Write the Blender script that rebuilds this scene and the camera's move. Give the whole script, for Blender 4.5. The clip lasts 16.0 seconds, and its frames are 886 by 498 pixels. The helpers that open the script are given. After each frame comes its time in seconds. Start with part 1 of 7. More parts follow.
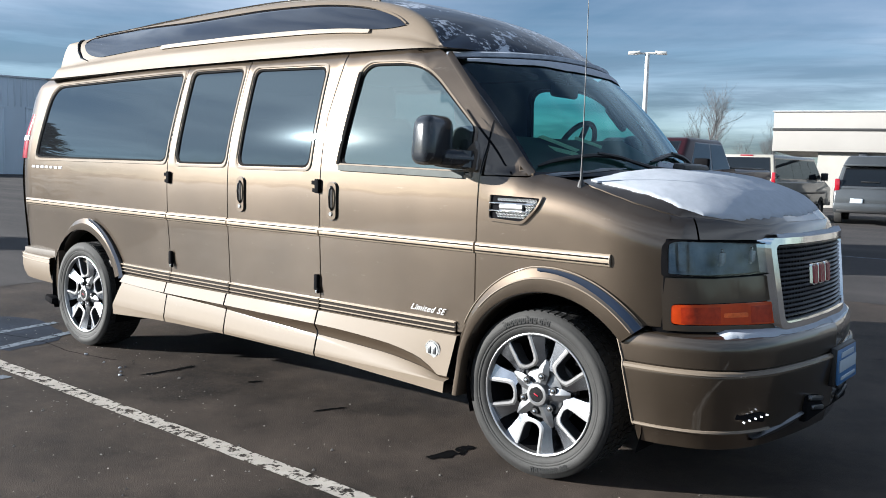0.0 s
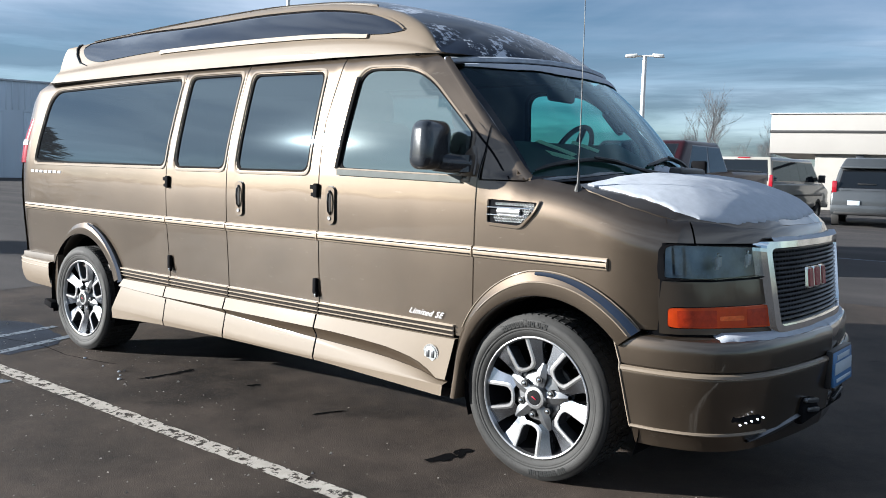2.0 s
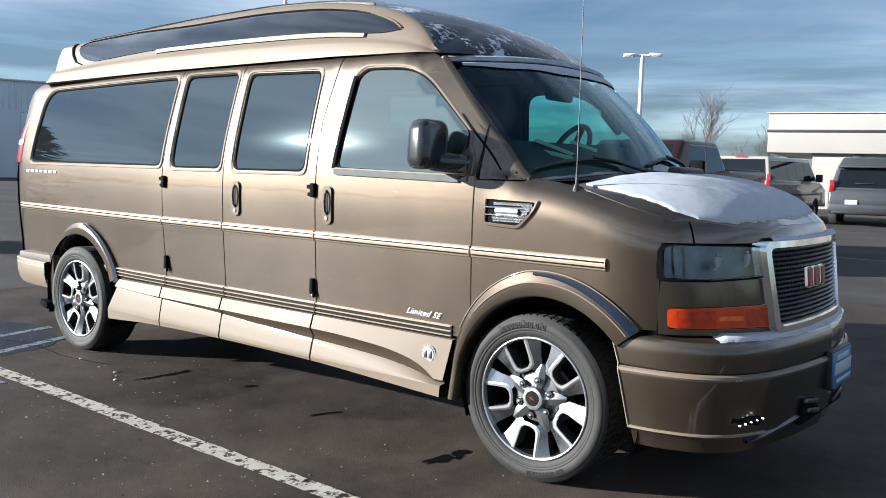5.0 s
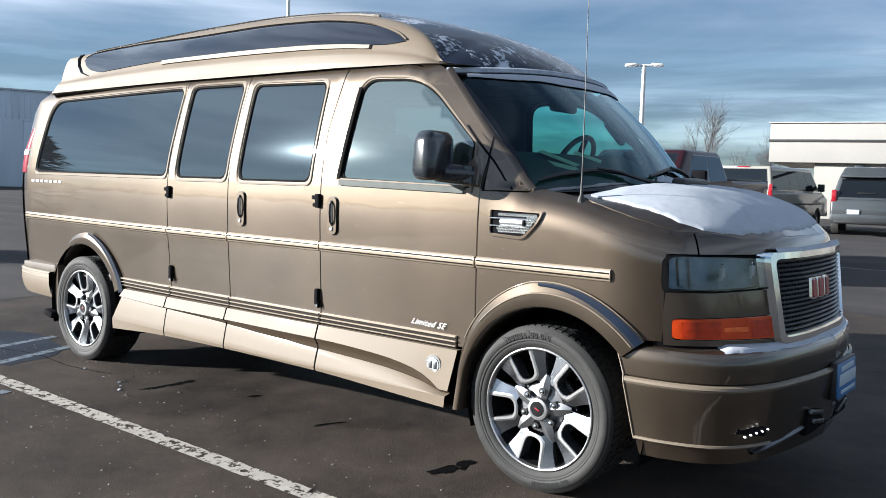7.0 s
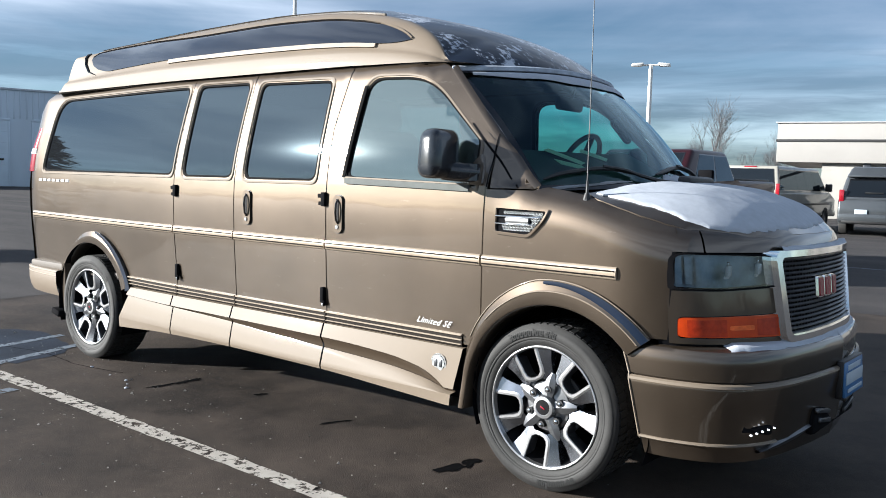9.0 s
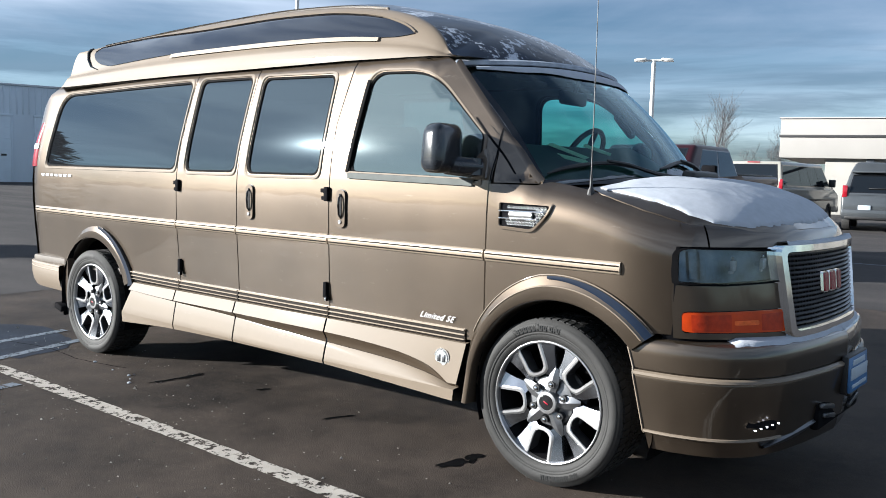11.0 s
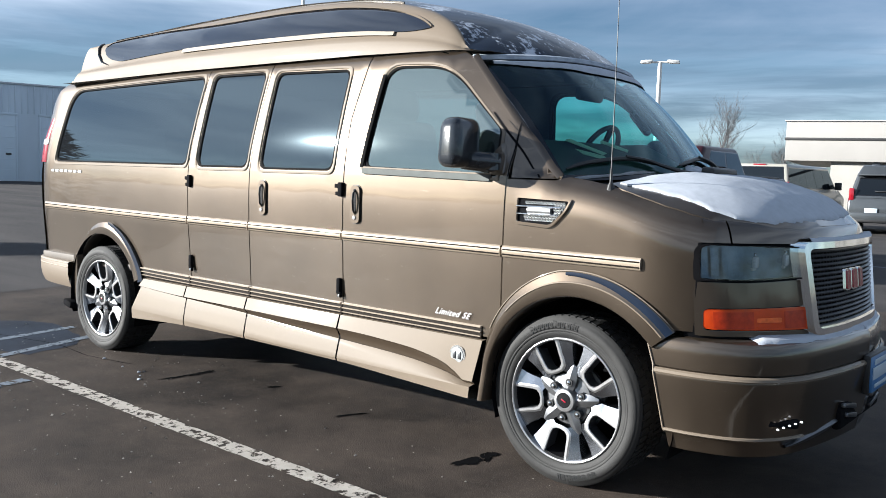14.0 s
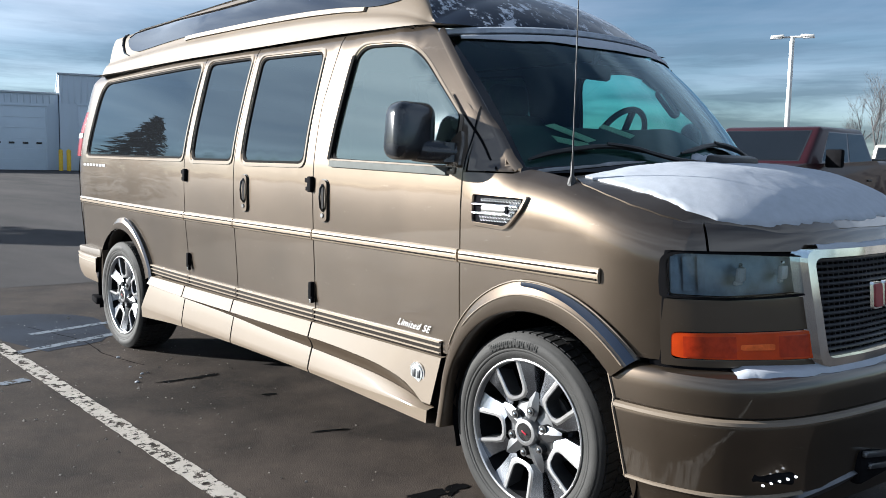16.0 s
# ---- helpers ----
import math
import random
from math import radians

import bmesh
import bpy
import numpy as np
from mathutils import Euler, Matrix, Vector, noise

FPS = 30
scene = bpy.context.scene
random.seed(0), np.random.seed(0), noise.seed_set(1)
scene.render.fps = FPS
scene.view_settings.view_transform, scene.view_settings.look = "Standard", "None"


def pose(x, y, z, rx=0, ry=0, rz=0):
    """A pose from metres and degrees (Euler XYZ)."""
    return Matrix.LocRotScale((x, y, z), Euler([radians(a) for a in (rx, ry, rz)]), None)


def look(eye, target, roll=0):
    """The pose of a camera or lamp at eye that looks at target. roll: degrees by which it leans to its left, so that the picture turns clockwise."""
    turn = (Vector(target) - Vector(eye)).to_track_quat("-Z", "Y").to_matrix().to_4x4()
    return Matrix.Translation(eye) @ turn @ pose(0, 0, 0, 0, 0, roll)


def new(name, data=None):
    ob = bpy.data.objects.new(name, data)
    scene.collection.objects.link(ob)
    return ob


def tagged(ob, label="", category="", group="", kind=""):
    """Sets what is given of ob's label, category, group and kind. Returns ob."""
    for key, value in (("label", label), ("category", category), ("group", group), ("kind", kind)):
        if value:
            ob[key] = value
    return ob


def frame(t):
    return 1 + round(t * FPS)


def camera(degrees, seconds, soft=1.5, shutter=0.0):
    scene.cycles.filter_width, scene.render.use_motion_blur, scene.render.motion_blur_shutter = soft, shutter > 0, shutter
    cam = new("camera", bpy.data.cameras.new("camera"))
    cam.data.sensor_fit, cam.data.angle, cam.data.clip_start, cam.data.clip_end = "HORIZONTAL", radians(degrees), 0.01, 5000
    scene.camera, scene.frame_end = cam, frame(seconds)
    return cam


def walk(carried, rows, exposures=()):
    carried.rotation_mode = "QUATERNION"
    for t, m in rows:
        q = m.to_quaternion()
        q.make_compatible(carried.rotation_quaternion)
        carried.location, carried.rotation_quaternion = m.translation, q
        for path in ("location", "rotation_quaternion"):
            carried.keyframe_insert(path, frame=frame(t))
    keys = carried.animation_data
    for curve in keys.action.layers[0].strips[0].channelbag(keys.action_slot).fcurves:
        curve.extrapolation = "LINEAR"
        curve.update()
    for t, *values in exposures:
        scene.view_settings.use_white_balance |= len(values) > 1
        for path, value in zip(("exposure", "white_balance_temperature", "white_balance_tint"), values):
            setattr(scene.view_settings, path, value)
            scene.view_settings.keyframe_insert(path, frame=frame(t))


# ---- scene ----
cam = camera(54.4, 16.0, soft=0.9)
PATH = [
    (0, (2.006, -4.155, 1.370), (0.758, -2.604, 1.181), 1.7),
    (0.5, (2.001, -4.154, 1.372), (0.755, -2.600, 1.184), 1.7),
    (1, (2.001, -4.158, 1.375), (0.757, -2.603, 1.189), 1.6),
    (1.5, (2.012, -4.173, 1.380), (0.768, -2.617, 1.196), 1.6),
    (2, (2.020, -4.172, 1.379), (0.775, -2.618, 1.196), 1.6),
    (2.5, (2.013, -4.165, 1.379), (0.768, -2.611, 1.191), 1.6),
    (3, (2.006, -4.160, 1.377), (0.761, -2.606, 1.188), 1.5),
    (3.5, (2.006, -4.157, 1.372), (0.761, -2.603, 1.188), 1.6),
    (4, (2.009, -4.152, 1.377), (0.766, -2.597, 1.192), 1.6),
    (6.5, (1.998, -4.161, 1.382), (0.759, -2.602, 1.206), 1.6),
    (7, (2.000, -4.172, 1.387), (0.754, -2.615, 1.224), 1.6),
    (7.5, (2.000, -4.173, 1.379), (0.751, -2.619, 1.216), 1.5),
    (8, (2.004, -4.170, 1.375), (0.751, -2.619, 1.215), 1.5),
    (8.5, (2.008, -4.172, 1.379), (0.754, -2.622, 1.220), 1.6),
    (9, (2.004, -4.170, 1.378), (0.747, -2.623, 1.215), 1.6),
    (11.5, (1.994, -4.164, 1.372), (0.733, -2.621, 1.199), 1.6),
    (12, (1.998, -4.170, 1.373), (0.735, -2.628, 1.204), 1.6),
    (12.5, (1.996, -4.158, 1.374), (0.732, -2.617, 1.200), 1.6),
    (13, (1.982, -4.160, 1.367), (0.718, -2.620, 1.198), 1.6),
    (13.5, (1.973, -4.153, 1.360), (0.707, -2.614, 1.190), 1.6),
    (14, (1.922, -4.174, 1.339), (0.656, -2.635, 1.170), 1.9),
    (14.5, (1.941, -4.084, 1.338), (0.669, -2.551, 1.161), 1.2),
    (14.8, (2.013, -3.964, 1.355), (0.728, -2.441, 1.179), 1.0),
    (15, (2.060, -3.855, 1.387), (0.724, -2.379, 1.200), 0.9),
    (15.5, (2.072, -3.538, 1.381), (0.630, -2.170, 1.167), 1.1),
    (16, (2.120, -3.269, 1.386), (0.632, -1.949, 1.177), 1.2),
]
walk(cam, [(t, look(eye, target, roll)) for t, eye, target, roll in PATH], exposures=[(0, 1.80, 5700, 8)])

# ---- world and sun ----
SUN = Vector((-0.72, -0.62, 0.265)).normalized()
world = bpy.data.worlds.new("world")
scene.world = world
world.use_nodes = True
wt = world.node_tree
wt.nodes.clear()
sky = wt.nodes.new("ShaderNodeTexSky")
sky.sky_type, sky.sun_disc = "NISHITA", False
sky.sun_elevation = math.asin(SUN.z)
sky.sun_rotation = math.atan2(SUN.x, SUN.y)
sky.air_density, sky.dust_density, sky.ozone_density = 1.0, 0.25, 2.5
tc = wt.nodes.new("ShaderNodeTexCoord")
mp = wt.nodes.new("ShaderNodeMapping")
mp.inputs["Scale"].default_value = (1.0, 1.0, 4.5)
mp.inputs["Rotation"].default_value = (0.10, 0.06, 0.4)
cl = wt.nodes.new("ShaderNodeTexNoise")
cl.inputs["Scale"].default_value, cl.inputs["Detail"].default_value, cl.inputs["Roughness"].default_value = 2.3, 9.0, 0.58
cl.inputs["Distortion"].default_value = 0.45
bank = wt.nodes.new("ShaderNodeTexNoise")
bank.inputs["Scale"].default_value, bank.inputs["Detail"].default_value, bank.inputs["Roughness"].default_value = 1.15, 4.0, 0.5
both = wt.nodes.new("ShaderNodeMath")
both.operation = "MULTIPLY_ADD"
both.inputs[1].default_value = 0.55
half_bank = wt.nodes.new("ShaderNodeMath")
half_bank.operation = "MULTIPLY"
half_bank.inputs[1].default_value = 0.45
wt.links.new(mp.outputs[0], bank.inputs["Vector"])
wt.links.new(bank.outputs[0], half_bank.inputs[0])
wt.links.new(cl.outputs[0], both.inputs[0])
wt.links.new(half_bank.outputs[0], both.inputs[2])
cr = wt.nodes.new("ShaderNodeValToRGB")
cr.color_ramp.elements[0].position, cr.color_ramp.elements[1].position = 0.24, 0.54
cr.color_ramp.elements[1].color = (0.8, 0.8, 0.8, 1)
mx = wt.nodes.new("ShaderNodeMixRGB")
bg = wt.nodes.new("ShaderNodeBackground")
bg.inputs["Strength"].default_value = 0.0245
wo = wt.nodes.new("ShaderNodeOutputWorld")
wt.links.new(tc.outputs["Generated"], mp.inputs[0])
wt.links.new(mp.outputs[0], cl.inputs["Vector"])

# fine level streaks break the cloud
mp2 = wt.nodes.new("ShaderNodeMapping")
mp2.inputs["Scale"].default_value, mp2.inputs["Rotation"].default_value = (1.0, 1.0, 12.0), (0.05, 0.03, 0.9)
fine_streak = wt.nodes.new("ShaderNodeTexNoise")
fine_streak.inputs["Scale"].default_value, fine_streak.inputs["Detail"].default_value, fine_streak.inputs["Distortion"].default_value = 2.4, 4.0, 0.3
streaky = wt.nodes.new("ShaderNodeMath")
streaky.operation = "MULTIPLY_ADD"
streaky.inputs[1].default_value = 0.26
lowered = wt.nodes.new("ShaderNodeMath")
lowered.operation = "SUBTRACT"
lowered.inputs[1].default_value = 0.13
wt.links.new(tc.outputs["Generated"], mp2.inputs[0])
wt.links.new(mp2.outputs[0], fine_streak.inputs["Vector"])
wt.links.new(both.outputs[0], lowered.inputs[0])
wt.links.new(fine_streak.outputs[0], streaky.inputs[0])
wt.links.new(lowered.outputs[0], streaky.inputs[2])
# thin cloud looks denser towards the horizon and thins overhead
up = wt.nodes.new("ShaderNodeSeparateXYZ")
thin = wt.nodes.new("ShaderNodeMapRange")
thin.inputs[1].default_value, thin.inputs[2].default_value, thin.inputs[3].default_value, thin.inputs[4].default_value = 0.48, 0.90, 1.0, 0.3
cover = wt.nodes.new("ShaderNodeMath")
cover.operation = "MULTIPLY"
wt.links.new(tc.outputs["Generated"], up.inputs[0])
wt.links.new(up.outputs[2], thin.inputs[0])
wt.links.new(streaky.outputs[0], cr.inputs[0])
wt.links.new(cr.outputs[0], cover.inputs[0])
wt.links.new(thin.outputs[0], cover.inputs[1])
low_air = wt.nodes.new("ShaderNodeMapRange")
low_air.inputs[1].default_value, low_air.inputs[2].default_value, low_air.inputs[3].default_value, low_air.inputs[4].default_value = 0.02, 0.17, 0.25, 1.0
veil = wt.nodes.new("ShaderNodeMath")
veil.operation = "MULTIPLY"
wt.links.new(up.outputs[2], low_air.inputs[0])
wt.links.new(cover.outputs[0], veil.inputs[0])
wt.links.new(low_air.outputs[0], veil.inputs[1])
wt.links.new(veil.outputs[0], mx.inputs[0])
tint = wt.nodes.new("ShaderNodeMixRGB")
tint.blend_type = "MULTIPLY"
tint.inputs[0].default_value, tint.inputs[2].default_value = 1.0, (0.92, 1.02, 1.09, 1)
wt.links.new(sky.outputs[0], tint.inputs[1])
wt.links.new(tint.outputs[0], mx.inputs[1])
# the cloud itself is lighter and darker in streaks
shade = wt.nodes.new("ShaderNodeValToRGB")
shade.color_ramp.elements[0].position, shade.color_ramp.elements[1].position = 0.40, 0.60
shade.color_ramp.elements[0].color, shade.color_ramp.elements[1].color = (0.46, 0.50, 0.57, 1), (1, 1, 1, 1)
white = wt.nodes.new("ShaderNodeMixRGB")
white.blend_type = "MULTIPLY"
white.inputs[0].default_value, white.inputs[2].default_value = 1.0, (13.2, 13.9, 14.6, 1)
bands = wt.nodes.new("ShaderNodeMixRGB")
bands.inputs[0].default_value = 0.28
wt.links.new(bank.outputs[0], bands.inputs[1])
wt.links.new(fine_streak.outputs[0], bands.inputs[2])
wt.links.new(bands.outputs[0], shade.inputs[0])
wt.links.new(shade.outputs[0], white.inputs[1])
wt.links.new(white.outputs[0], mx.inputs[2])
# low cloud banks lie foreshortened over the horizon
mp3 = wt.nodes.new("ShaderNodeMapping")
mp3.inputs["Scale"].default_value = (2.2, 2.2, 24.0)
far_bank = wt.nodes.new("ShaderNodeTexNoise")
far_bank.inputs["Scale"].default_value, far_bank.inputs["Detail"].default_value, far_bank.inputs["Roughness"].default_value, far_bank.inputs["Distortion"].default_value = 1.6, 6.0, 0.6, 0.35
far_ramp = wt.nodes.new("ShaderNodeValToRGB")
far_ramp.color_ramp.elements[0].position, far_ramp.color_ramp.elements[1].position = 0.41, 0.60
far_ramp.color_ramp.elements[0].color, far_ramp.color_ramp.elements[1].color = (0.52, 0.57, 0.63, 1), (1.32, 1.33, 1.33, 1)
near_horizon = wt.nodes.new("ShaderNodeMapRange")
near_horizon.inputs[1].default_value, near_horizon.inputs[2].default_value, near_horizon.inputs[3].default_value, near_horizon.inputs[4].default_value = 0.05, 0.17, 0.9, 0.0
low_sky = wt.nodes.new("ShaderNodeMixRGB")
low_sky.blend_type = "MULTIPLY"
wt.links.new(tc.outputs["Generated"], mp3.inputs[0])
wt.links.new(mp3.outputs[0], far_bank.inputs["Vector"])
wt.links.new(far_bank.outputs[0], far_ramp.inputs[0])
wt.links.new(up.outputs[2], near_horizon.inputs[0])
wt.links.new(near_horizon.outputs[0], low_sky.inputs[0])
wt.links.new(mx.outputs[0], low_sky.inputs[1])
wt.links.new(far_ramp.outputs[0], low_sky.inputs[2])
# thin cloud scatters a bright aureole round the sun
toward = wt.nodes.new("ShaderNodeVectorMath")
toward.operation = "DOT_PRODUCT"
toward.inputs[1].default_value = SUN
wt.links.new(tc.outputs["Generated"], toward.inputs[0])
positive = wt.nodes.new("ShaderNodeMath")
positive.operation = "MAXIMUM"
positive.inputs[1].default_value = 0.0
wt.links.new(toward.outputs["Value"], positive.inputs[0])
lit = low_sky
for power, glow in ((14.0, (1.6, 1.5, 1.35, 1)), (1100.0, (70.0, 66.0, 58.0, 1))):
    narrow = wt.nodes.new("ShaderNodeMath")
    narrow.operation = "POWER"
    narrow.inputs[1].default_value = power
    wt.links.new(positive.outputs[0], narrow.inputs[0])
    ring = wt.nodes.new("ShaderNodeMixRGB")
    ring.blend_type = "ADD"
    ring.inputs[2].default_value = glow
    wt.links.new(narrow.outputs[0], ring.inputs[0])
    wt.links.new(lit.outputs[0], ring.inputs[1])
    lit = ring
wt.links.new(lit.outputs[0], bg.inputs[0])
wt.links.new(bg.outputs[0], wo.inputs[0])
sun = new("sun", bpy.data.lights.new("sun", "SUN"))
sun.data.energy, sun.data.angle, sun.data.color = 5.0, radians(0.6), (1.0, 0.91, 0.78)
sun.matrix_world = look(SUN * 50, (0, 0, 0))


# ---- materials ----
def link(m, a, b):
    m.node_tree.links.new(a, b)


def node(m, kind, **values):
    n = m.node_tree.nodes.new(kind)
    for key, value in values.items():
        n.inputs[key].default_value = value
    return n


def surface(name, color, rough=0.5, metal=0.0, coat=0.0, vary=0.0, scale=8.0, second=None, bump=0.0, bump_scale=60.0,
            rough_vary=0.0, spec=0.5, stretch=(1, 1, 1), emit=None, detail=5.0):
    """A principled material with noise on colour, roughness and relief, in object space."""
    m = bpy.data.materials.new(name)
    m.use_nodes = True
    b = m.node_tree.nodes["Principled BSDF"]
    b.inputs["Base Color"].default_value = (*color, 1)
    b.inputs["Roughness"].default_value, b.inputs["Metallic"].default_value = rough, metal
    b.inputs["Coat Weight"].default_value, b.inputs["Coat Roughness"].default_value = coat, 0.03
    b.inputs["Specular IOR Level"].default_value = spec
    if emit:
        b.inputs["Emission Color"].default_value, b.inputs["Emission Strength"].default_value = (*emit[0], 1), emit[1]
    coords = node(m, "ShaderNodeTexCoord")
    mapping = node(m, "ShaderNodeMapping", Scale=stretch)
    link(m, coords.outputs["Object"], mapping.inputs[0])
    if vary or second:
        big = node(m, "ShaderNodeTexNoise", Scale=scale, Detail=detail, Roughness=0.6)
        link(m, mapping.outputs[0], big.inputs["Vector"])
        ramp = node(m, "ShaderNodeValToRGB")
        lo = second or tuple(c * (1 - vary) for c in color)
        hi = color if second else tuple(min(1, c * (1 + vary)) for c in color)
        ramp.color_ramp.elements[0].color, ramp.color_ramp.elements[1].color = (*lo, 1), (*hi, 1)
        ramp.color_ramp.elements[0].position, ramp.color_ramp.elements[1].position = 0.33, 0.67
        link(m, big.outputs[0], ramp.inputs[0])
        link(m, ramp.outputs[0], b.inputs["Base Color"])
        if rough_vary:
            rr = node(m, "ShaderNodeMapRange")
            rr.inputs[3].default_value, rr.inputs[4].default_value = rough - rough_vary, rough + rough_vary
            link(m, big.outputs[0], rr.inputs[0])
            link(m, rr.outputs[0], b.inputs["Roughness"])
    if bump:
        fine = node(m, "ShaderNodeTexNoise", Scale=bump_scale, Detail=6.0, Roughness=0.65)
        link(m, mapping.outputs[0], fine.inputs["Vector"])
        bp = node(m, "ShaderNodeBump", Strength=bump, Distance=0.01)
        link(m, fine.outputs[0], bp.inputs["Height"])
        link(m, bp.outputs[0], b.inputs["Normal"])
    return m


def glass(name, tint, gloss_ior=1.5, body=None, rough=0.0, gloss=(1, 1, 1)):
    """Thin window glass: a tinted see-through sheet with mirror gloss by Fresnel."""
    m = bpy.data.materials.new(name)
    m.use_nodes = True
    t = m.node_tree
    t.nodes.clear()
    out = t.nodes.new("ShaderNodeOutputMaterial")
    tr = t.nodes.new("ShaderNodeBsdfTransparent")
    tr.inputs[0].default_value = (*tint, 1)
    base = tr
    if body:
        df = t.nodes.new("ShaderNodeBsdfDiffuse")
        df.inputs[0].default_value = (*body[0], 1)
        mixb = t.nodes.new("ShaderNodeMixShader")
        mixb.inputs[0].default_value = body[1]
        t.links.new(tr.outputs[0], mixb.inputs[1])
        t.links.new(df.outputs[0], mixb.inputs[2])
        base = mixb
    gl = t.nodes.new("ShaderNodeBsdfGlossy")
    gl.inputs["Color"].default_value = (*gloss, 1)
    gl.inputs["Roughness"].default_value = max(rough, 0.02)
    fr = t.nodes.new("ShaderNodeFresnel")
    fr.inputs[0].default_value = gloss_ior
    mix = t.nodes.new("ShaderNodeMixShader")
    t.links.new(fr.outputs[0], mix.inputs[0])
    t.links.new(base.outputs[0], mix.inputs[1])
    t.links.new(gl.outputs[0], mix.inputs[2])
    t.links.new(mix.outputs[0], out.inputs[0])
    return m


def paint(name, color, metal=0.5, rough=0.42, spec=0.5, coat=0.8, coat_ior=1.5):
    """Metallic car paint: flake sparkle, faint road film, clear coat."""
    m = surface(name, color, rough, metal, coat=coat, vary=0.07, scale=2.2, rough_vary=0.05, spec=spec)
    b = m.node_tree.nodes["Principled BSDF"]
    b.inputs["Coat Roughness"].default_value, b.inputs["Coat IOR"].default_value = 0.04, coat_ior
    coords = node(m, "ShaderNodeTexCoord")
    wave = node(m, "ShaderNodeTexNoise", Scale=3.0, Detail=1.0)
    stretch = node(m, "ShaderNodeMapping", Scale=(1.0, 1.0, 3.2))
    link(m, coords.outputs["Object"], stretch.inputs[0])
    smear = node(m, "ShaderNodeTexNoise", Scale=7.0, Detail=8.0, Roughness=0.72)
    link(m, stretch.outputs[0], smear.inputs["Vector"])
    film = node(m, "ShaderNodeMapRange")
    film.inputs[1].default_value, film.inputs[2].default_value, film.inputs[3].default_value, film.inputs[4].default_value = 0.63, 0.78, 0.0, 0.40
    link(m, smear.outputs[0], film.inputs[0])
    salt = node(m, "ShaderNodeMixRGB")
    salt.inputs[2].default_value = (0.22, 0.20, 0.175, 1)
    ramp = b.inputs["Base Color"].links[0].from_socket
    link(m, film.outputs[0], salt.inputs[0])
    link(m, ramp, salt.inputs[1])
    link(m, salt.outputs[0], b.inputs["Base Color"])
    bp = node(m, "ShaderNodeBump", Strength=0.05, Distance=0.05)
    link(m, coords.outputs["Object"], wave.inputs["Vector"])
    link(m, wave.outputs[0], bp.inputs["Height"])
    link(m, bp.outputs[0], b.inputs["Coat Normal"])
    return m


TAUPE = paint("taupe_paint", (0.0660, 0.0496, 0.0346), 0.80, 0.39, coat=1.0, coat_ior=1.60)
TAN = paint("light_tan_paint", (0.155, 0.124, 0.092), 0.0, 0.57, 0.20, 0.35)
SWEEP_PAINT = paint("dark_sweep_paint", (0.046, 0.033, 0.0215), 0.0, 0.6, 0.10, 0.3)
FROST = surface("frosted_paint", (0.42, 0.46, 0.53), 0.7, second=(0.25, 0.28, 0.33), scale=16, bump=0.3, bump_scale=90)
CHROME = surface("chrome", (0.78, 0.79, 0.80), 0.08, 1.0, vary=0.05, scale=14)
BRUSHED = surface("machined_alloy", (0.46, 0.46, 0.465), 0.34, 0.9, vary=0.08, scale=30)
SPOKE_DARK = surface("dark_polished_alloy", (0.33, 0.35, 0.39), 0.24, 1.0, vary=0.1, scale=20)
HUB_ALLOY = surface("hub_alloy", (0.23, 0.235, 0.245), 0.36, 0.9, vary=0.12, scale=26)
GREY_ALLOY = surface("dark_alloy", (0.11, 0.114, 0.122), 0.35, 0.8, vary=0.1, scale=20)
BLACK = surface("black_plastic", (0.011, 0.011, 0.012), 0.5, vary=0.25, scale=25, bump=0.08, bump_scale=300)
GLOSS_BLACK = surface("gloss_black", (0.006, 0.006, 0.007), 0.12, coat=0.6, vary=0.2, scale=9)
HOUSING = surface("mirror_housing", (0.016, 0.019, 0.024), 0.20, coat=0.4, vary=0.15, scale=12, bump=0.05, bump_scale=400)
RUBBER = surface("tyre_rubber", (0.0135, 0.013, 0.0125), 0.75, vary=0.25, scale=18, bump=0.15, bump_scale=160)
TREAD = surface("tread_rubber", (0.011, 0.011, 0.011), 0.85, vary=0.3, scale=30, bump=0.3, bump_scale=120)
LETTER = surface("tyre_letter", (0.005, 0.005, 0.005), 0.8, vary=0.2, scale=40)
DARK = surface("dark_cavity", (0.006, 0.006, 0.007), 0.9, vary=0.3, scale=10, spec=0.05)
SNOW = surface("snow", (0.40, 0.425, 0.47), 0.8, vary=0.06, scale=26, bump=0.10, bump_scale=140, spec=0.2)
AMBER = surface("amber_lens", (0.50, 0.046, 0.003), 0.10, coat=0.8, vary=0.18, scale=12)
AMBER_DEEP = surface("deep_amber_lens", (0.36, 0.026, 0.003), 0.12, coat=0.8, vary=0.25, scale=30)
AMBER_GLINT = surface("bright_amber_glint", (0.72, 0.12, 0.015), 0.15, coat=0.8, vary=0.2, scale=40)
RED_LENS = surface("red_lens", (0.24, 0.006, 0.014), 0.12, coat=0.8, vary=0.2, scale=20)
WHITE_LENS = surface("white_lens", (0.75, 0.75, 0.76), 0.15, coat=0.6, vary=0.1, scale=20)
TRIM = surface("interior_trim", (0.075, 0.062, 0.05), 0.7, vary=0.2, scale=7, bump=0.1, bump_scale=200)
LEATHER = surface("tan_leather", (0.20, 0.155, 0.115), 0.55, vary=0.18, scale=9, bump=0.2, bump_scale=120)
HEADLINER = surface("headliner", (0.10, 0.09, 0.08), 0.9, vary=0.1, scale=20)
PAPER = surface("paper", (0.88, 0.76, 0.52), 0.8, vary=0.08, scale=18)
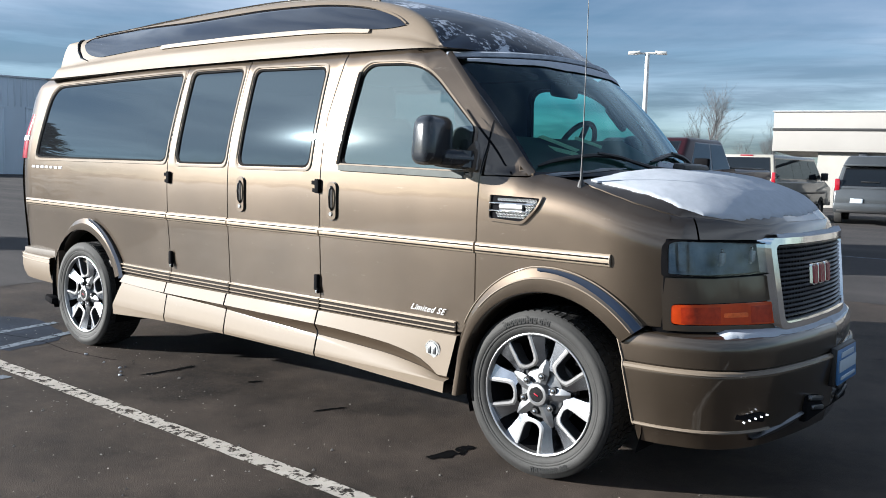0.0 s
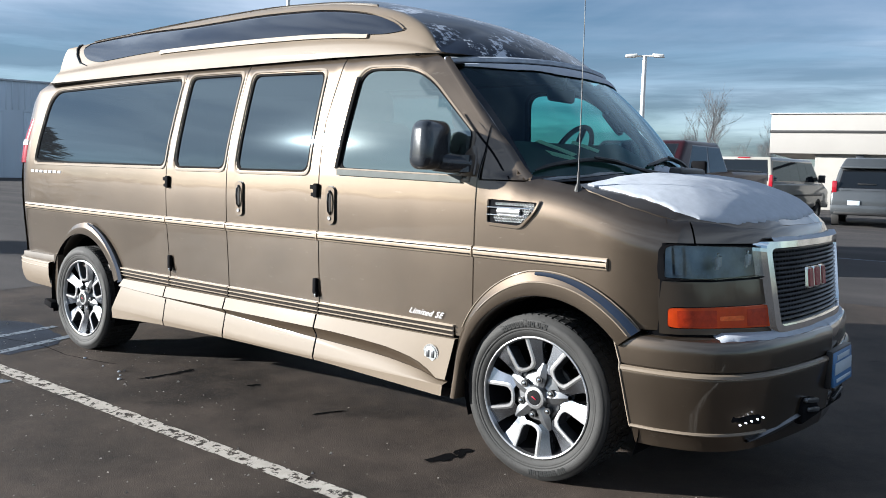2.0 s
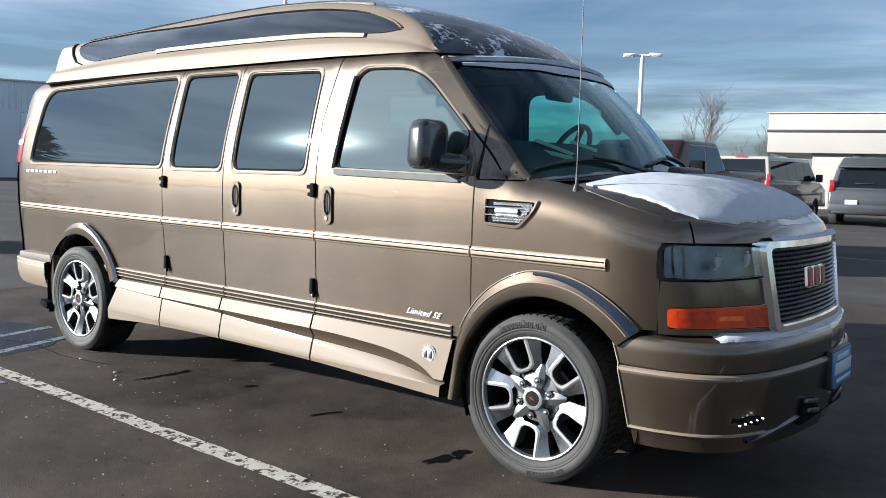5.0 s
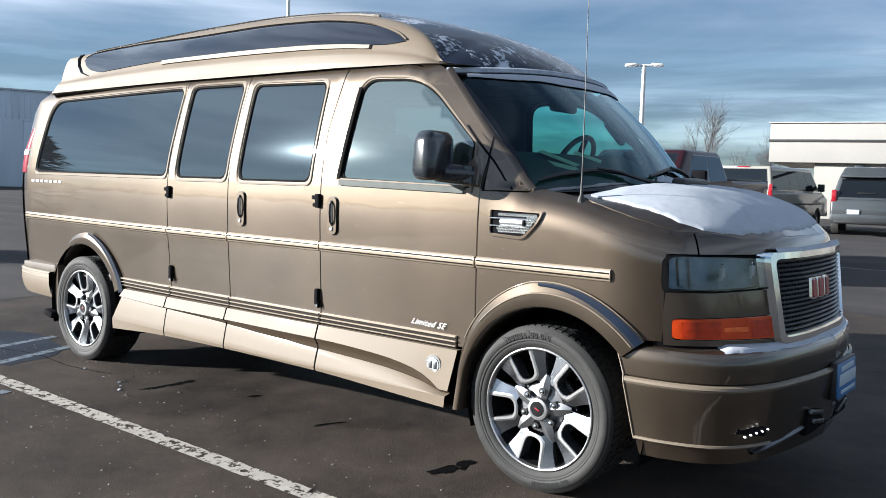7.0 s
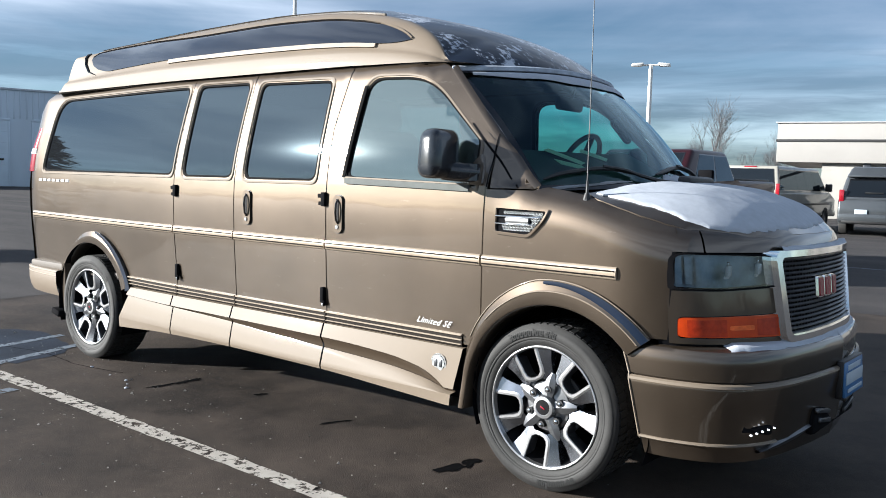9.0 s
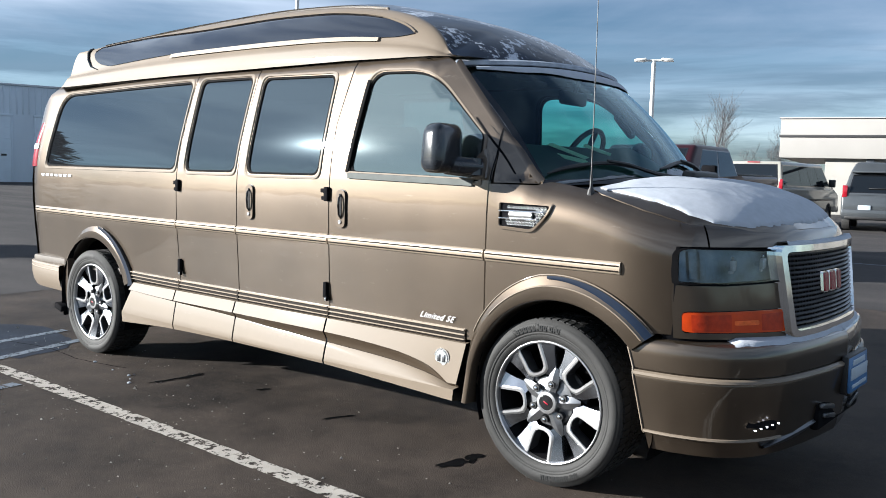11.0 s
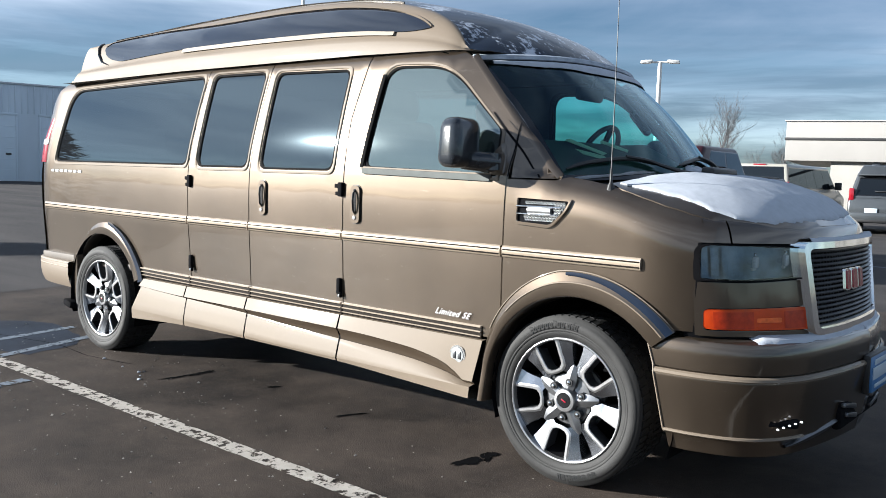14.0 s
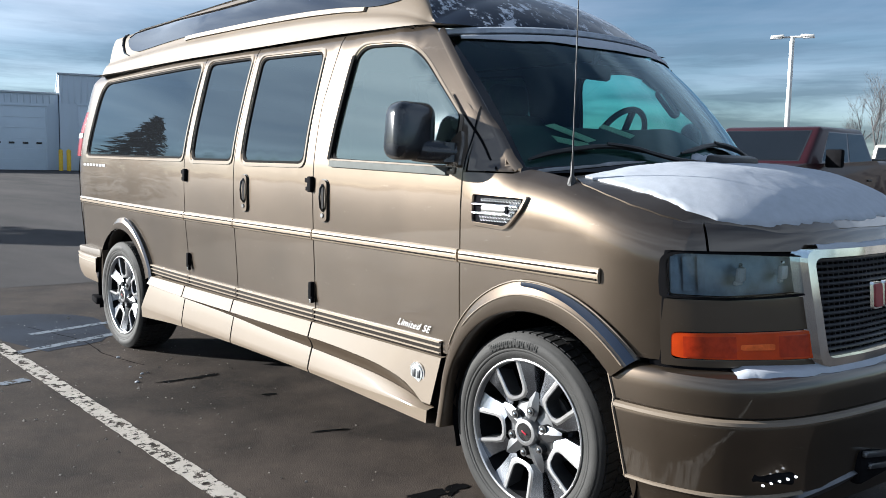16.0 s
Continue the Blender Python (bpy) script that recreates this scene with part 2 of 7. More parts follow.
PRIVACY = glass("privacy_glass", (0.035, 0.04, 0.045), 2.2, ((0.02, 0.022, 0.026), 0.5), gloss=(0.74, 0.92, 1.0))
DOOR_GLASS = glass("door_glass", (0.10, 0.145, 0.145), 2.75, ((0.29, 0.385, 0.37), 0.10), gloss=(0.88, 1.0, 1.0))
FAR_PRIVACY = glass("far_tinted_glass", (0.45, 0.80, 0.77), 1.45)
FAR_GLASS = glass("far_door_glass", (0.46, 0.88, 0.85), 1.45)
WINDSHIELD = glass("windshield_glass", (0.48, 0.84, 0.80), 1.66, gloss=(0.72, 0.92, 1.0))
SMOKE = surface("smoked_lamp_wall", (0.030, 0.040, 0.050), 0.5, vary=0.2, scale=12, spec=0.2)
LENS = glass("clear_lens", (0.80, 0.86, 0.90), 1.6)
REFLECTOR = surface("lamp_reflector", (0.22, 0.28, 0.34), 0.38, 0.8, vary=0.3, scale=12)
LED = surface("led", (0.9, 0.9, 0.9), 0.3, vary=0.03, scale=20, emit=((1.0, 0.98, 0.95), 1.4))
PLATE_BLUE = surface("plate_blue", (0.045, 0.135, 0.30), 0.4, vary=0.1, scale=15)
PLATE_WHITE = surface("plate_white", (0.42, 0.48, 0.54), 0.4, vary=0.06, scale=15)
EMBLEM_RED = surface("emblem_red", (0.26, 0.010, 0.025), 0.25, coat=0.6, vary=0.1, scale=30)
SIDE_STRIP = paint("side_strip", (0.30, 0.245, 0.185), 0.20, 0.38, 0.45)
SEAL = surface("rubber_seal", (0.0045, 0.0045, 0.005), 0.8, vary=0.2, scale=9, spec=0.06)
SILL_GREY = surface("sill_grey", (0.085, 0.092, 0.088), 0.6, vary=0.12, scale=14, spec=0.10)
RIB_PAINT = paint("rib_cream", (0.30, 0.25, 0.195), 0.0, 0.5, 0.2, 0.4)


# ---- mesh helpers ----
def spline(xs, ys):
    """A monotone cubic through the knots, flat past the ends."""
    xs, ys = np.array(xs, float), np.array(ys, float)
    h, d = np.diff(xs), np.diff(ys) / np.diff(xs)
    m = np.zeros(len(xs))
    m[0], m[-1] = d[0], d[-1]
    for i in range(1, len(xs) - 1):
        m[i] = 0 if d[i - 1] * d[i] <= 0 else 2 * d[i - 1] * d[i] / (d[i - 1] + d[i])

    def f(x):
        if x <= xs[0]:
            return float(ys[0])
        if x >= xs[-1]:
            return float(ys[-1])
        i = int(np.searchsorted(xs, x)) - 1
        t = (x - xs[i]) / h[i]
        return float((1 + 2 * t) * (1 - t) ** 2 * ys[i] + t * (1 - t) ** 2 * h[i] * m[i]
                     + t * t * (3 - 2 * t) * ys[i + 1] + t * t * (t - 1) * h[i] * m[i + 1])
    return f


def part(name, bm, material, parent=None, label="", smooth=True, normals=None, angle=35):
    """Links a bmesh as one mesh object under a thing or a part."""
    me = bpy.data.meshes.new(name)
    if normals is None:
        bmesh.ops.recalc_face_normals(bm, faces=bm.faces)
    bm.to_mesh(me)
    bm.free()
    for mat in (material if isinstance(material, (list, tuple)) else (material,)):
        me.materials.append(mat)
    if smooth:
        me.shade_smooth()
        if normals is None:
            me.set_sharp_from_angle(angle=radians(angle))
        else:
            me.normals_split_custom_set_from_vertices(normals)
    ob = new(name, me)
    if parent is not None:
        ob.parent = parent
    if label:
        ob["label"] = label
    return ob


def thing(name, label, category, m=None, group="", kind=""):
    ob = new(name)
    if m is not None:
        ob.matrix_basis = m
    ob.empty_display_size = 0.1
    return tagged(ob, label, category, group, kind)


def box(bm, center, size, bevel=0.0, turn=None, segments=2):
    """A bevelled block added to a bmesh."""
    made = bmesh.ops.create_cube(bm, size=1.0)["verts"]
    bmesh.ops.scale(bm, vec=size, verts=made)
    if bevel:
        edges = list({e for v in made for e in v.link_edges})
        made = list({v for f in bmesh.ops.bevel(bm, geom=edges, offset=bevel, segments=segments, affect="EDGES", profile=0.5)["faces"] for v in f.verts} | {v for v in made if v.is_valid})
    if turn is not None:
        bmesh.ops.rotate(bm, cent=(0, 0, 0), matrix=turn, verts=made)
    bmesh.ops.translate(bm, vec=center, verts=made)
    return made


def tube(bm, points, radius, sides=8, cap=True):
    """A round bar along points; radius a number or one for each point."""
    pts = [Vector(p) for p in points]
    rs = radius if isinstance(radius, (list, tuple)) else [radius] * len(pts)
    rings = []
    for i, p in enumerate(pts):
        d = (pts[min(i + 1, len(pts) - 1)] - pts[max(i - 1, 0)]).normalized()
        a = d.orthogonal().normalized() if i == 0 else (ref - d * ref.dot(d)).normalized()
        ref = a
        b = d.cross(a)
        rings.append([bm.verts.new(p + (a * math.cos(k * math.tau / sides) + b * math.sin(k * math.tau / sides)) * rs[i]) for k in range(sides)])
    for r0, r1 in zip(rings, rings[1:]):
        for k in range(sides):
            bm.faces.new((r0[k], r0[(k + 1) % sides], r1[(k + 1) % sides], r1[k]))
    if cap:
        bm.faces.new(rings[0][::-1])
        bm.faces.new(rings[-1])


def grid_faces(bm, rows, wrap=False):
    """Quads between rows of points."""
    vs = [[bm.verts.new(p) for p in r] for r in rows]
    n = len(vs[0])
    for a, b in zip(vs, vs[1:]):
        for k in range(n if wrap else n - 1):
            bm.faces.new((a[k], a[(k + 1) % n], b[(k + 1) % n], b[k]))
    return vs


def smooth_path(pts, n):
    """A Catmull-Rom path through points, with n steps a span."""
    out = []
    for i in range(len(pts) - 1):
        p0, p1, p2, p3 = (Vector(pts[max(0, min(len(pts) - 1, j))]) for j in (i - 1, i, i + 1, i + 2))
        for k in range(n):
            t = k / n
            out.append(0.5 * ((2 * p1) + (p2 - p0) * t + (2 * p0 - 5 * p1 + 4 * p2 - p3) * t * t + (3 * p1 - p0 - 3 * p2 + p3) * t ** 3))
    return out + [Vector(pts[-1])]


def prism(bm, outline, to3d, depth):
    """A flat outline (list of 2D) raised to a slab between to3d(u, v, 0) and to3d(u, v, depth)."""
    a = [bm.verts.new(to3d(u, v, 0)) for u, v in outline]
    b = [bm.verts.new(to3d(u, v, depth)) for u, v in outline]
    bm.faces.new(a)
    bm.faces.new(b[::-1])
    n = len(a)
    for k in range(n):
        bm.faces.new((a[k], b[k], b[(k + 1) % n], a[(k + 1) % n]))


def rounded(points, r, steps=5):
    """Rounds the corners of a polygon; r a number or one for each corner."""
    out, n = [], len(points)
    for i, p in enumerate(points):
        rr = r[i] if isinstance(r, (list, tuple)) else r
        p, a, b = Vector(p), Vector(points[i - 1]), Vector(points[(i + 1) % n])
        if rr <= 0:
            out.append(tuple(p))
            continue
        da, db = (a - p), (b - p)
        ra, rb = min(rr, da.length * 0.48), min(rr, db.length * 0.48)
        s, e = p + da.normalized() * ra, p + db.normalized() * rb
        for k in range(steps + 1):
            t = k / steps
            out.append(tuple(s * (1 - t) ** 2 + p * 2 * t * (1 - t) + e * t * t))
    return out


def resample(poly, step):
    out = []
    for i, p in enumerate(poly):
        q = poly[(i + 1) % len(poly)]
        d = math.dist(p, q)
        n = max(1, int(round(d / step)))
        out += [(p[0] + (q[0] - p[0]) * k / n, p[1] + (q[1] - p[1]) * k / n) for k in range(n)]
    return out


def inside(p, poly):
    x, y, c = p[0], p[1], False
    for i in range(len(poly)):
        x1, y1 = poly[i - 1]
        x2, y2 = poly[i]
        if (y1 > y) != (y2 > y) and x < (x2 - x1) * (y - y1) / (y2 - y1) + x1:
            c = not c
    return c


def near_edge(p, loops, d):
    return any((p[0] - q[0]) ** 2 + (p[1] - q[1]) ** 2 < d * d for l in loops for q in l)


def sheet(outline, holes, step, place):
    """A bmesh of a flat outline with holes, cut into small triangles, each vertex set by place(u, v); and its boundary loops as vertices."""
    loops = [resample(l, step * 0.6) for l in [outline, *holes]]
    pts, edges = [], []
    for l in loops:
        s = len(pts)
        pts += l
        edges += [(s + k, s + (k + 1) % len(l)) for k in range(len(l))]
    us, vs = [p[0] for p in outline], [p[1] for p in outline]
    u = min(us) + step * 0.5
    while u < max(us):
        v = min(vs) + step * 0.5
        while v < max(vs):
            if inside((u, v), outline) and not any(inside((u, v), h) for h in holes) and not near_edge((u, v), loops, step * 0.5):
                pts.append((u, v))
            v += step
        u += step
    co, _, faces, *_ = geometry.delaunay_2d_cdt([Vector(p) for p in pts], edges, [], 0, 1e-5)
    bm = bmesh.new()
    vv = [bm.verts.new(place(c[0], c[1])) for c in co]
    for f in faces:
        c = (sum(co[i][0] for i in f) / len(f), sum(co[i][1] for i in f) / len(f))
        if inside(c, outline) and not any(inside(c, h) for h in holes):
            bm.faces.new([vv[i] for i in f])
    bmesh.ops.delete(bm, geom=[v for v in bm.verts if not v.link_faces], context="VERTS")
    return bm


def skirt(bm, shift):
    """Turns the open edges of a sheet inwards by a vector (or a function of the vertex), so that the panel has thickness."""
    rim = [e for e in bm.edges if e.is_boundary]
    made = bmesh.ops.extrude_edge_only(bm, edges=rim)["geom"]
    for v in [g for g in made if isinstance(g, bmesh.types.BMVert)]:
        v.co += shift(v.co) if callable(shift) else Vector(shift)


from mathutils import geometry


def frosted_roof():
    """Dark paint with a dusting of frost in specks and streaks."""
    m = paint("frosty_dark_roof", (0.008, 0.0135, 0.027), 0.0, 0.35, 0.15, 0.45)
    b = m.node_tree.nodes["Principled BSDF"]
    co = node(m, "ShaderNodeTexCoord")
    mp1 = node(m, "ShaderNodeMapping", Scale=(1.0, 1.6, 1.0))
    n1 = node(m, "ShaderNodeTexNoise", Scale=4.0, Detail=3.0, Roughness=0.5)
    n2 = node(m, "ShaderNodeTexNoise", Scale=26.0, Detail=6.0, Roughness=0.75)
    link(m, co.outputs["Object"], mp1.inputs[0])
    for n in (n1, n2):
        link(m, mp1.outputs[0], n.inputs["Vector"])
    mul = node(m, "ShaderNodeMath")
    mul.operation = "MULTIPLY"
    link(m, n1.outputs[0], mul.inputs[0])
    link(m, n2.outputs[0], mul.inputs[1])
    r = node(m, "ShaderNodeValToRGB")
    r.color_ramp.elements[0].position, r.color_ramp.elements[1].position = 0.285, 0.325
    link(m, mul.outputs[0], r.inputs[0])
    mixc = node(m, "ShaderNodeMixRGB")
    mixc.inputs[1].default_value, mixc.inputs[2].default_value = (0.008, 0.0135, 0.027, 1), (0.45, 0.48, 0.54, 1)
    link(m, r.outputs[0], mixc.inputs[0])
    link(m, mixc.outputs[0], b.inputs["Base Color"])
    return m


ROOF_DARK = frosted_roof()

# ---- places of things round the van ----
TRUCK = (-4.57, 9.91, -90.0)
TANVAN = (-7.72, 25.9, 88.8)
MINIVAN = (-4.68, 26.1, 100.0)
SHOWROOM = (-11.5, 38.75, -78.0)
SHOP = (-60.8, 16.75, -17.0)
CONIFER = (-20.3, -5.7, 4.8, 2)
STAINS = [(-0.475, -1.02, 0.085, 0.034, 1.35, 1), (-0.46, -0.885, 0.07, 0.028, 1.75, 12), (-2.812, -1.075, 0.085, 0.022, 1.50, 3), (-2.80, -0.915, 0.095, 0.034, 1.60, 9), (-2.20, -0.765, 0.036, 0.022, 1.2, 4), (-1.437, -0.887, 0.08, 0.012, 1.2, 5), (-1.40, -0.80, 0.03, 0.012, 1.2, 7)]
CRACKS = [[(-5.0, -1.28), (-4.3, -1.12), (-3.75, -1.14), (-3.3, -1.05)], [(1.1, 2.0), (0.9, 3.2), (1.3, 4.6)], [(0.5, 3.0), (1.2, 3.3), (1.9, 3.9)]]

# ---- the van: shape functions ----
YC = -0.09                       # the van's middle plane
HALF = spline([0.20, 0.35, 0.55, 0.75, 1.0, 1.2, 1.33, 1.45, 1.65, 1.88, 1.915, 1.98], [0.980, 0.980, 0.980, 0.986, 0.997, 1.002, 0.998, 0.984, 0.945, 0.890, 0.880, 0.842])
FENDER_TOP = spline([-0.14, 0.136, 0.4, 0.67, 0.85], [1.365, 1.322, 1.247, 1.170, 1.115])
FRONT_X = spline([0.0, 0.22, 0.36, 0.427, 0.486, 0.56, 0.65, 0.72, 0.776, 0.82, 0.855, 0.89], [0.905, 0.897, 0.880, 0.868, 0.848, 0.815, 0.762, 0.715, 0.668, 0.62, 0.562, 0.48])


def side_y(x, z):
    """How far the flank stands out to the camera's side of y = 0."""
    y = HALF(z)
    if x < -2.8:
        y -= 0.060 * (math.sqrt((-2.8 - x) ** 2 + 0.16) - 0.40)
    if x < -1.6 and z < 1.0:
        y -= 0.018 * min(1.0, (-1.6 - x) / 1.4) * (1.0 - z) / 0.4 * min(1.0, (1.0 - z) / 0.1)
    if x < -4.80:
        y -= 0.16 * (1 - math.sqrt(max(0.0, 1 - ((-4.80 - x) / 0.31) ** 2)))
    if x > 0.28:
        y -= 0.055 * ((x - 0.28) / 0.28) ** 2.6
    if z > 1.37 and x > -0.9:
        d = x + 0.43 + max(0.0, z - 1.56) * 1.12
        if d > 0:
            y -= min(0.030, 0.16 * d) * min(1.0, (z - 1.37) / 0.1)
    if x > -0.33:
        top = FENDER_TOP(x)
        if z > top + 0.012:
            y -= 0.045 * min(1.0, (x + 0.33) / 0.3)
        elif z > top - 0.16:
            k = min(1.0, (z - top + 0.16) / 0.16)
            y -= 0.10 * (1 - math.sqrt(max(0.0, 1 - k * k * 0.96))) * min(1.0, (x + 0.33) / 0.3)
    return y


def flank(off=0.0, side=-1):
    """Places (x, z) on the near flank (side -1), or on the far one, mirrored in the middle plane."""
    def place(x, z):
        y = -(side_y(x, z) + off)
        return (x, y if side < 0 else 2 * YC - y, z)
    return place


def flank_normals(ob_or_bm, side=-1):
    out = []
    for v in ob_or_bm.verts:
        x, z, e = v.co.x, v.co.z, 0.004
        gx = (side_y(x + e, z) - side_y(x - e, z)) / (2 * e)
        gz = (side_y(x, z + e) - side_y(x, z - e)) / (2 * e)
        out.append(Vector((-gx, -1 if side < 0 else 1, -gz)).normalized())
    return out


def flank_part(name, outline, holes, material, parent, label="", off=0.0, step=0.05, depth=0.018, side=-1):
    bm = sheet(outline, holes, step, flank(off, side))
    if depth:
        skirt(bm, (0, depth if side < 0 else -depth, 0))
    # faces look outwards
    bm.normal_update()
    for f in list(bm.faces):
        if f.normal.y * side < -0.2:
            f.normal_flip()
    bm.verts.index_update()
    return part(name, bm, material, parent, label, normals=flank_normals(bm, side))


def front_x(y, z):
    return FRONT_X(abs(y - YC)) + 0.10 * (0.95 - z)


def face(off=0.0):
    """Places (y, z) on the front face."""
    def place(y, z):
        e = 0.004
        g = (front_x(y + e, z) - front_x(y - e, z)) / (2 * e)
        n = Vector((1, -g, 0.1)).normalized()
        return tuple(Vector((front_x(y, z), y, z)) + n * off)
    return place


def face_part(name, outline, holes, material, parent, label="", off=0.0, step=0.04, depth=0.03):
    bm = sheet(outline, holes, step, face(off))
    if depth:
        skirt(bm, (-depth, 0, 0))
    bm.normal_update()
    for f in list(bm.faces):
        if f.normal.x < -0.3:
            f.normal_flip()
    normals = []
    for v in bm.verts:
        e = 0.004
        g = (front_x(v.co.y + e, v.co.z) - front_x(v.co.y - e, v.co.z)) / (2 * e)
        normals.append(Vector((1, -g, 0.1)).normalized())
    return part(name, bm, material, parent, label, normals=normals)


def mirror_y(poly):
    return [(2 * YC - y, z) for y, z in poly][::-1]


def arch(cx, cz, r, a0, a1, n=22, sx=1.0):
    return [(cx + r * sx * math.cos(radians(a0 + (a1 - a0) * k / n)), cz + r * math.sin(radians(a0 + (a1 - a0) * k / n))) for k in range(n + 1)]


van = thing("conversion_van", "bronze-taupe high-roof passenger van with snow on its hood, parked on asphalt", "van")

# panel lines along the flank
X_REAR, X_C2, X_C12, X_C1, X_DOOR = -5.10, -2.787, -2.172, -1.382, -0.335
GAP = 0.004
Z_SILL, Z_TOP = 0.60, 1.955
FWX, RWX, WZ = -0.016, -3.925, 0.372
AFX, ARX, AZ = 0.055, -3.895, 0.385   # middles of the wheel openings

Q_WIN = rounded([(-4.70, 1.352), (-2.815, 1.352), (-2.765, 1.915), (-4.60, 1.90)], [0.05, 0.05, 0.06, 0.16])
C2_WIN = rounded([(-2.705, 1.345), (-2.205, 1.347), (-2.165, 1.915), (-2.675, 1.918)], 0.05)
C1_WIN = rounded([(-2.090, 1.343), (-1.475, 1.345), (-1.455, 1.893), (-2.065, 1.905)], 0.05)
D_WIN = rounded([(-1.245, 1.365), (-0.395, 1.345), (-0.395, 1.555), (-0.70, 1.822), (-0.84, 1.880), (-1.185, 1.893)], [0.04, 0.01, 0.02, 0.10, 0.10, 0.10])


def grow(poly, d):
    """A polygon with its points moved outwards from its middle by d."""
    cx, cy = sum(p[0] for p in poly) / len(poly), sum(p[1] for p in poly) / len(poly)
    w, h = max(p[0] for p in poly) - min(p[0] for p in poly), max(p[1] for p in poly) - min(p[1] for p in poly)
    return [(cx + (x - cx) * (1 + 2 * d / w), cy + (y - cy) * (1 + 2 * d / h)) for x, y in poly]


def window_set(parent, poly, material, side=-1, rim=True):
    """A pane with its dark rubber seal and a thin bright bead."""
    w = flank_part("window", grow(poly, 0.004), [], material, parent, "", off=-0.010, step=0.07, depth=0, side=side)
    flank_part("seal", grow(poly, 0.007), [grow(poly, -0.012)], SEAL, w, "black rubber seal", off=-0.003, step=0.05, depth=0.01, side=side)
    if rim:
        flank_part("bead", grow(poly, 0.018), [grow(poly, 0.0075)], TAN, w, "pale window surround", off=0.006, step=0.05, depth=0.012, side=side)
    return w


# rear quarter with its wheel opening
quarter_poly = [(X_C2 - GAP, Z_SILL)] + [(-3.44, Z_SILL)] + [p for p in arch(ARX, AZ, 0.475, 27.0, 158)] + [(-4.39, 0.58), (-5.03, 0.58), (X_REAR, 0.62), (X_REAR, 1.35), (-5.07, 1.60), (-4.98, 1.79), (-4.86, 1.91), (-4.76, Z_TOP), (-2.74, Z_TOP), (-2.742, 1.90), (X_C2 - GAP, 1.33)]
quarter = flank_part("quarter_panel", quarter_poly, [Q_WIN], TAUPE, van, "long rear quarter with a wide dark window")
window_set(quarter, Q_WIN, PRIVACY)

c2_poly = [(X_C2 + GAP, Z_SILL), (X_C12 - GAP, Z_SILL), (X_C12 - GAP, 1.33), (-2.128, Z_TOP), (-2.735, Z_TOP), (-2.735, 1.90), (X_C2 + GAP, 1.33)]
cargo_rear = flank_part("cargo_door", c2_poly, [C2_WIN], TAUPE, van, "narrow side cargo door")
window_set(cargo_rear, C2_WIN, PRIVACY)

c1_poly = [(X_C12 + GAP, Z_SILL), (X_C1 - GAP, Z_SILL), (X_C1 - GAP, 1.62), (-1.325, Z_TOP), (-2.120, Z_TOP), (X_C12 + GAP, 1.33)]
cargo_front = flank_part("cargo_door", c1_poly, [C1_WIN], TAUPE, van, "wide side cargo door with a pull handle")
window_set(cargo_front, C1_WIN, PRIVACY)

door_poly = [(X_C1 + GAP, Z_SILL), (-0.405, Z_SILL), (-0.395, 0.63), (-0.352, 0.74), (X_DOOR - GAP, 1.33), (-0.318, 1.545), (-0.52, 1.735), (-0.66, 1.862), (-0.76, 1.925), (-0.86, 1.947), (-1.317, 1.950), (X_C1 + GAP, 1.62)]
front_door = flank_part("front_door", door_poly, [D_WIN], TAUPE, van, "front passenger door")
window_set(front_door, D_WIN, DOOR_GLASS)

flank_part("window_channel", [(-1.264, 1.37), (-1.243, 1.37), (-1.183, 1.85), (-1.204, 1.85)], [], SEAL, front_door, "black window channel", off=0.0075, step=0.05, depth=0.008)
flank_part("belt_moulding", [(-1.240, 1.338), (-0.425, 1.322), (-0.425, 1.350), (-1.240, 1.366)], [], SILL_GREY, front_door, "grey sill moulding under the glass", off=0.012, step=0.05, depth=0.016)
flank_part("belt_lip", [(-1.236, 1.367), (-0.425, 1.351), (-0.425, 1.358), (-1.236, 1.374)], [], TAN, front_door, "bright lip", off=0.010, step=0.05, depth=0.012)

# front fender with its wheel opening; its top follows the hood line
fender_poly = [(X_DOOR + GAP, 1.33), (-0.344, 0.74), (-0.386, 0.63)] + arch(AFX, AZ, 0.475, 149, 42, 20) + [(0.47, 0.757), (0.557, 0.757), (0.557, 1.113), (0.602, 1.113)] + [(x, FENDER_TOP(x)) for x in (0.602, 0.55, 0.48, 0.4, 0.3, 0.2, 0.136, 0.05, -0.05)] + [(-0.10, 1.335), (X_DOOR + GAP, 1.335)]
fender = flank_part("fender", fender_poly, [], TAUPE, van, "front fender", step=0.035)
# windshield pillar and its triangular foot
pillar_poly = [(-0.311, 1.342), (-0.095, 1.342), (-0.375, 1.62), (-0.655, 1.905), (-0.72, 1.945), (-0.825, 1.945), (-0.756, 1.917), (-0.654, 1.862), (-0.514, 1.735), (-0.311, 1.550)]
pillar = flank_part("windshield_pillar", pillar_poly, [], TAUPE, van, "windshield pillar", step=0.03)
flank_part("pillar_seam", [(-0.331, 1.345), (-0.324, 1.345), (-0.321, 1.403), (-0.311, 1.50), (-0.305, 1.590), (-0.312, 1.590), (-0.318, 1.50), (-0.328, 1.403)], [], DARK, pillar, off=0.003, depth=0)
flank_part("pillar_line", [(-0.178, 1.345), (-0.169, 1.345), (-0.312, 1.502), (-0.456, 1.642), (-0.463, 1.638), (-0.319, 1.495)], [], DARK, pillar, off=0.003, depth=0)
# roof rail strip over the doors, under the raised roof
flank_part("drip_rail", [(-4.74, 1.958), (-0.70, 1.950), (-0.72, 1.975), (-4.72, 1.985)], [], TAUPE, van, "roof drip rail", off=0.004, depth=0.03)

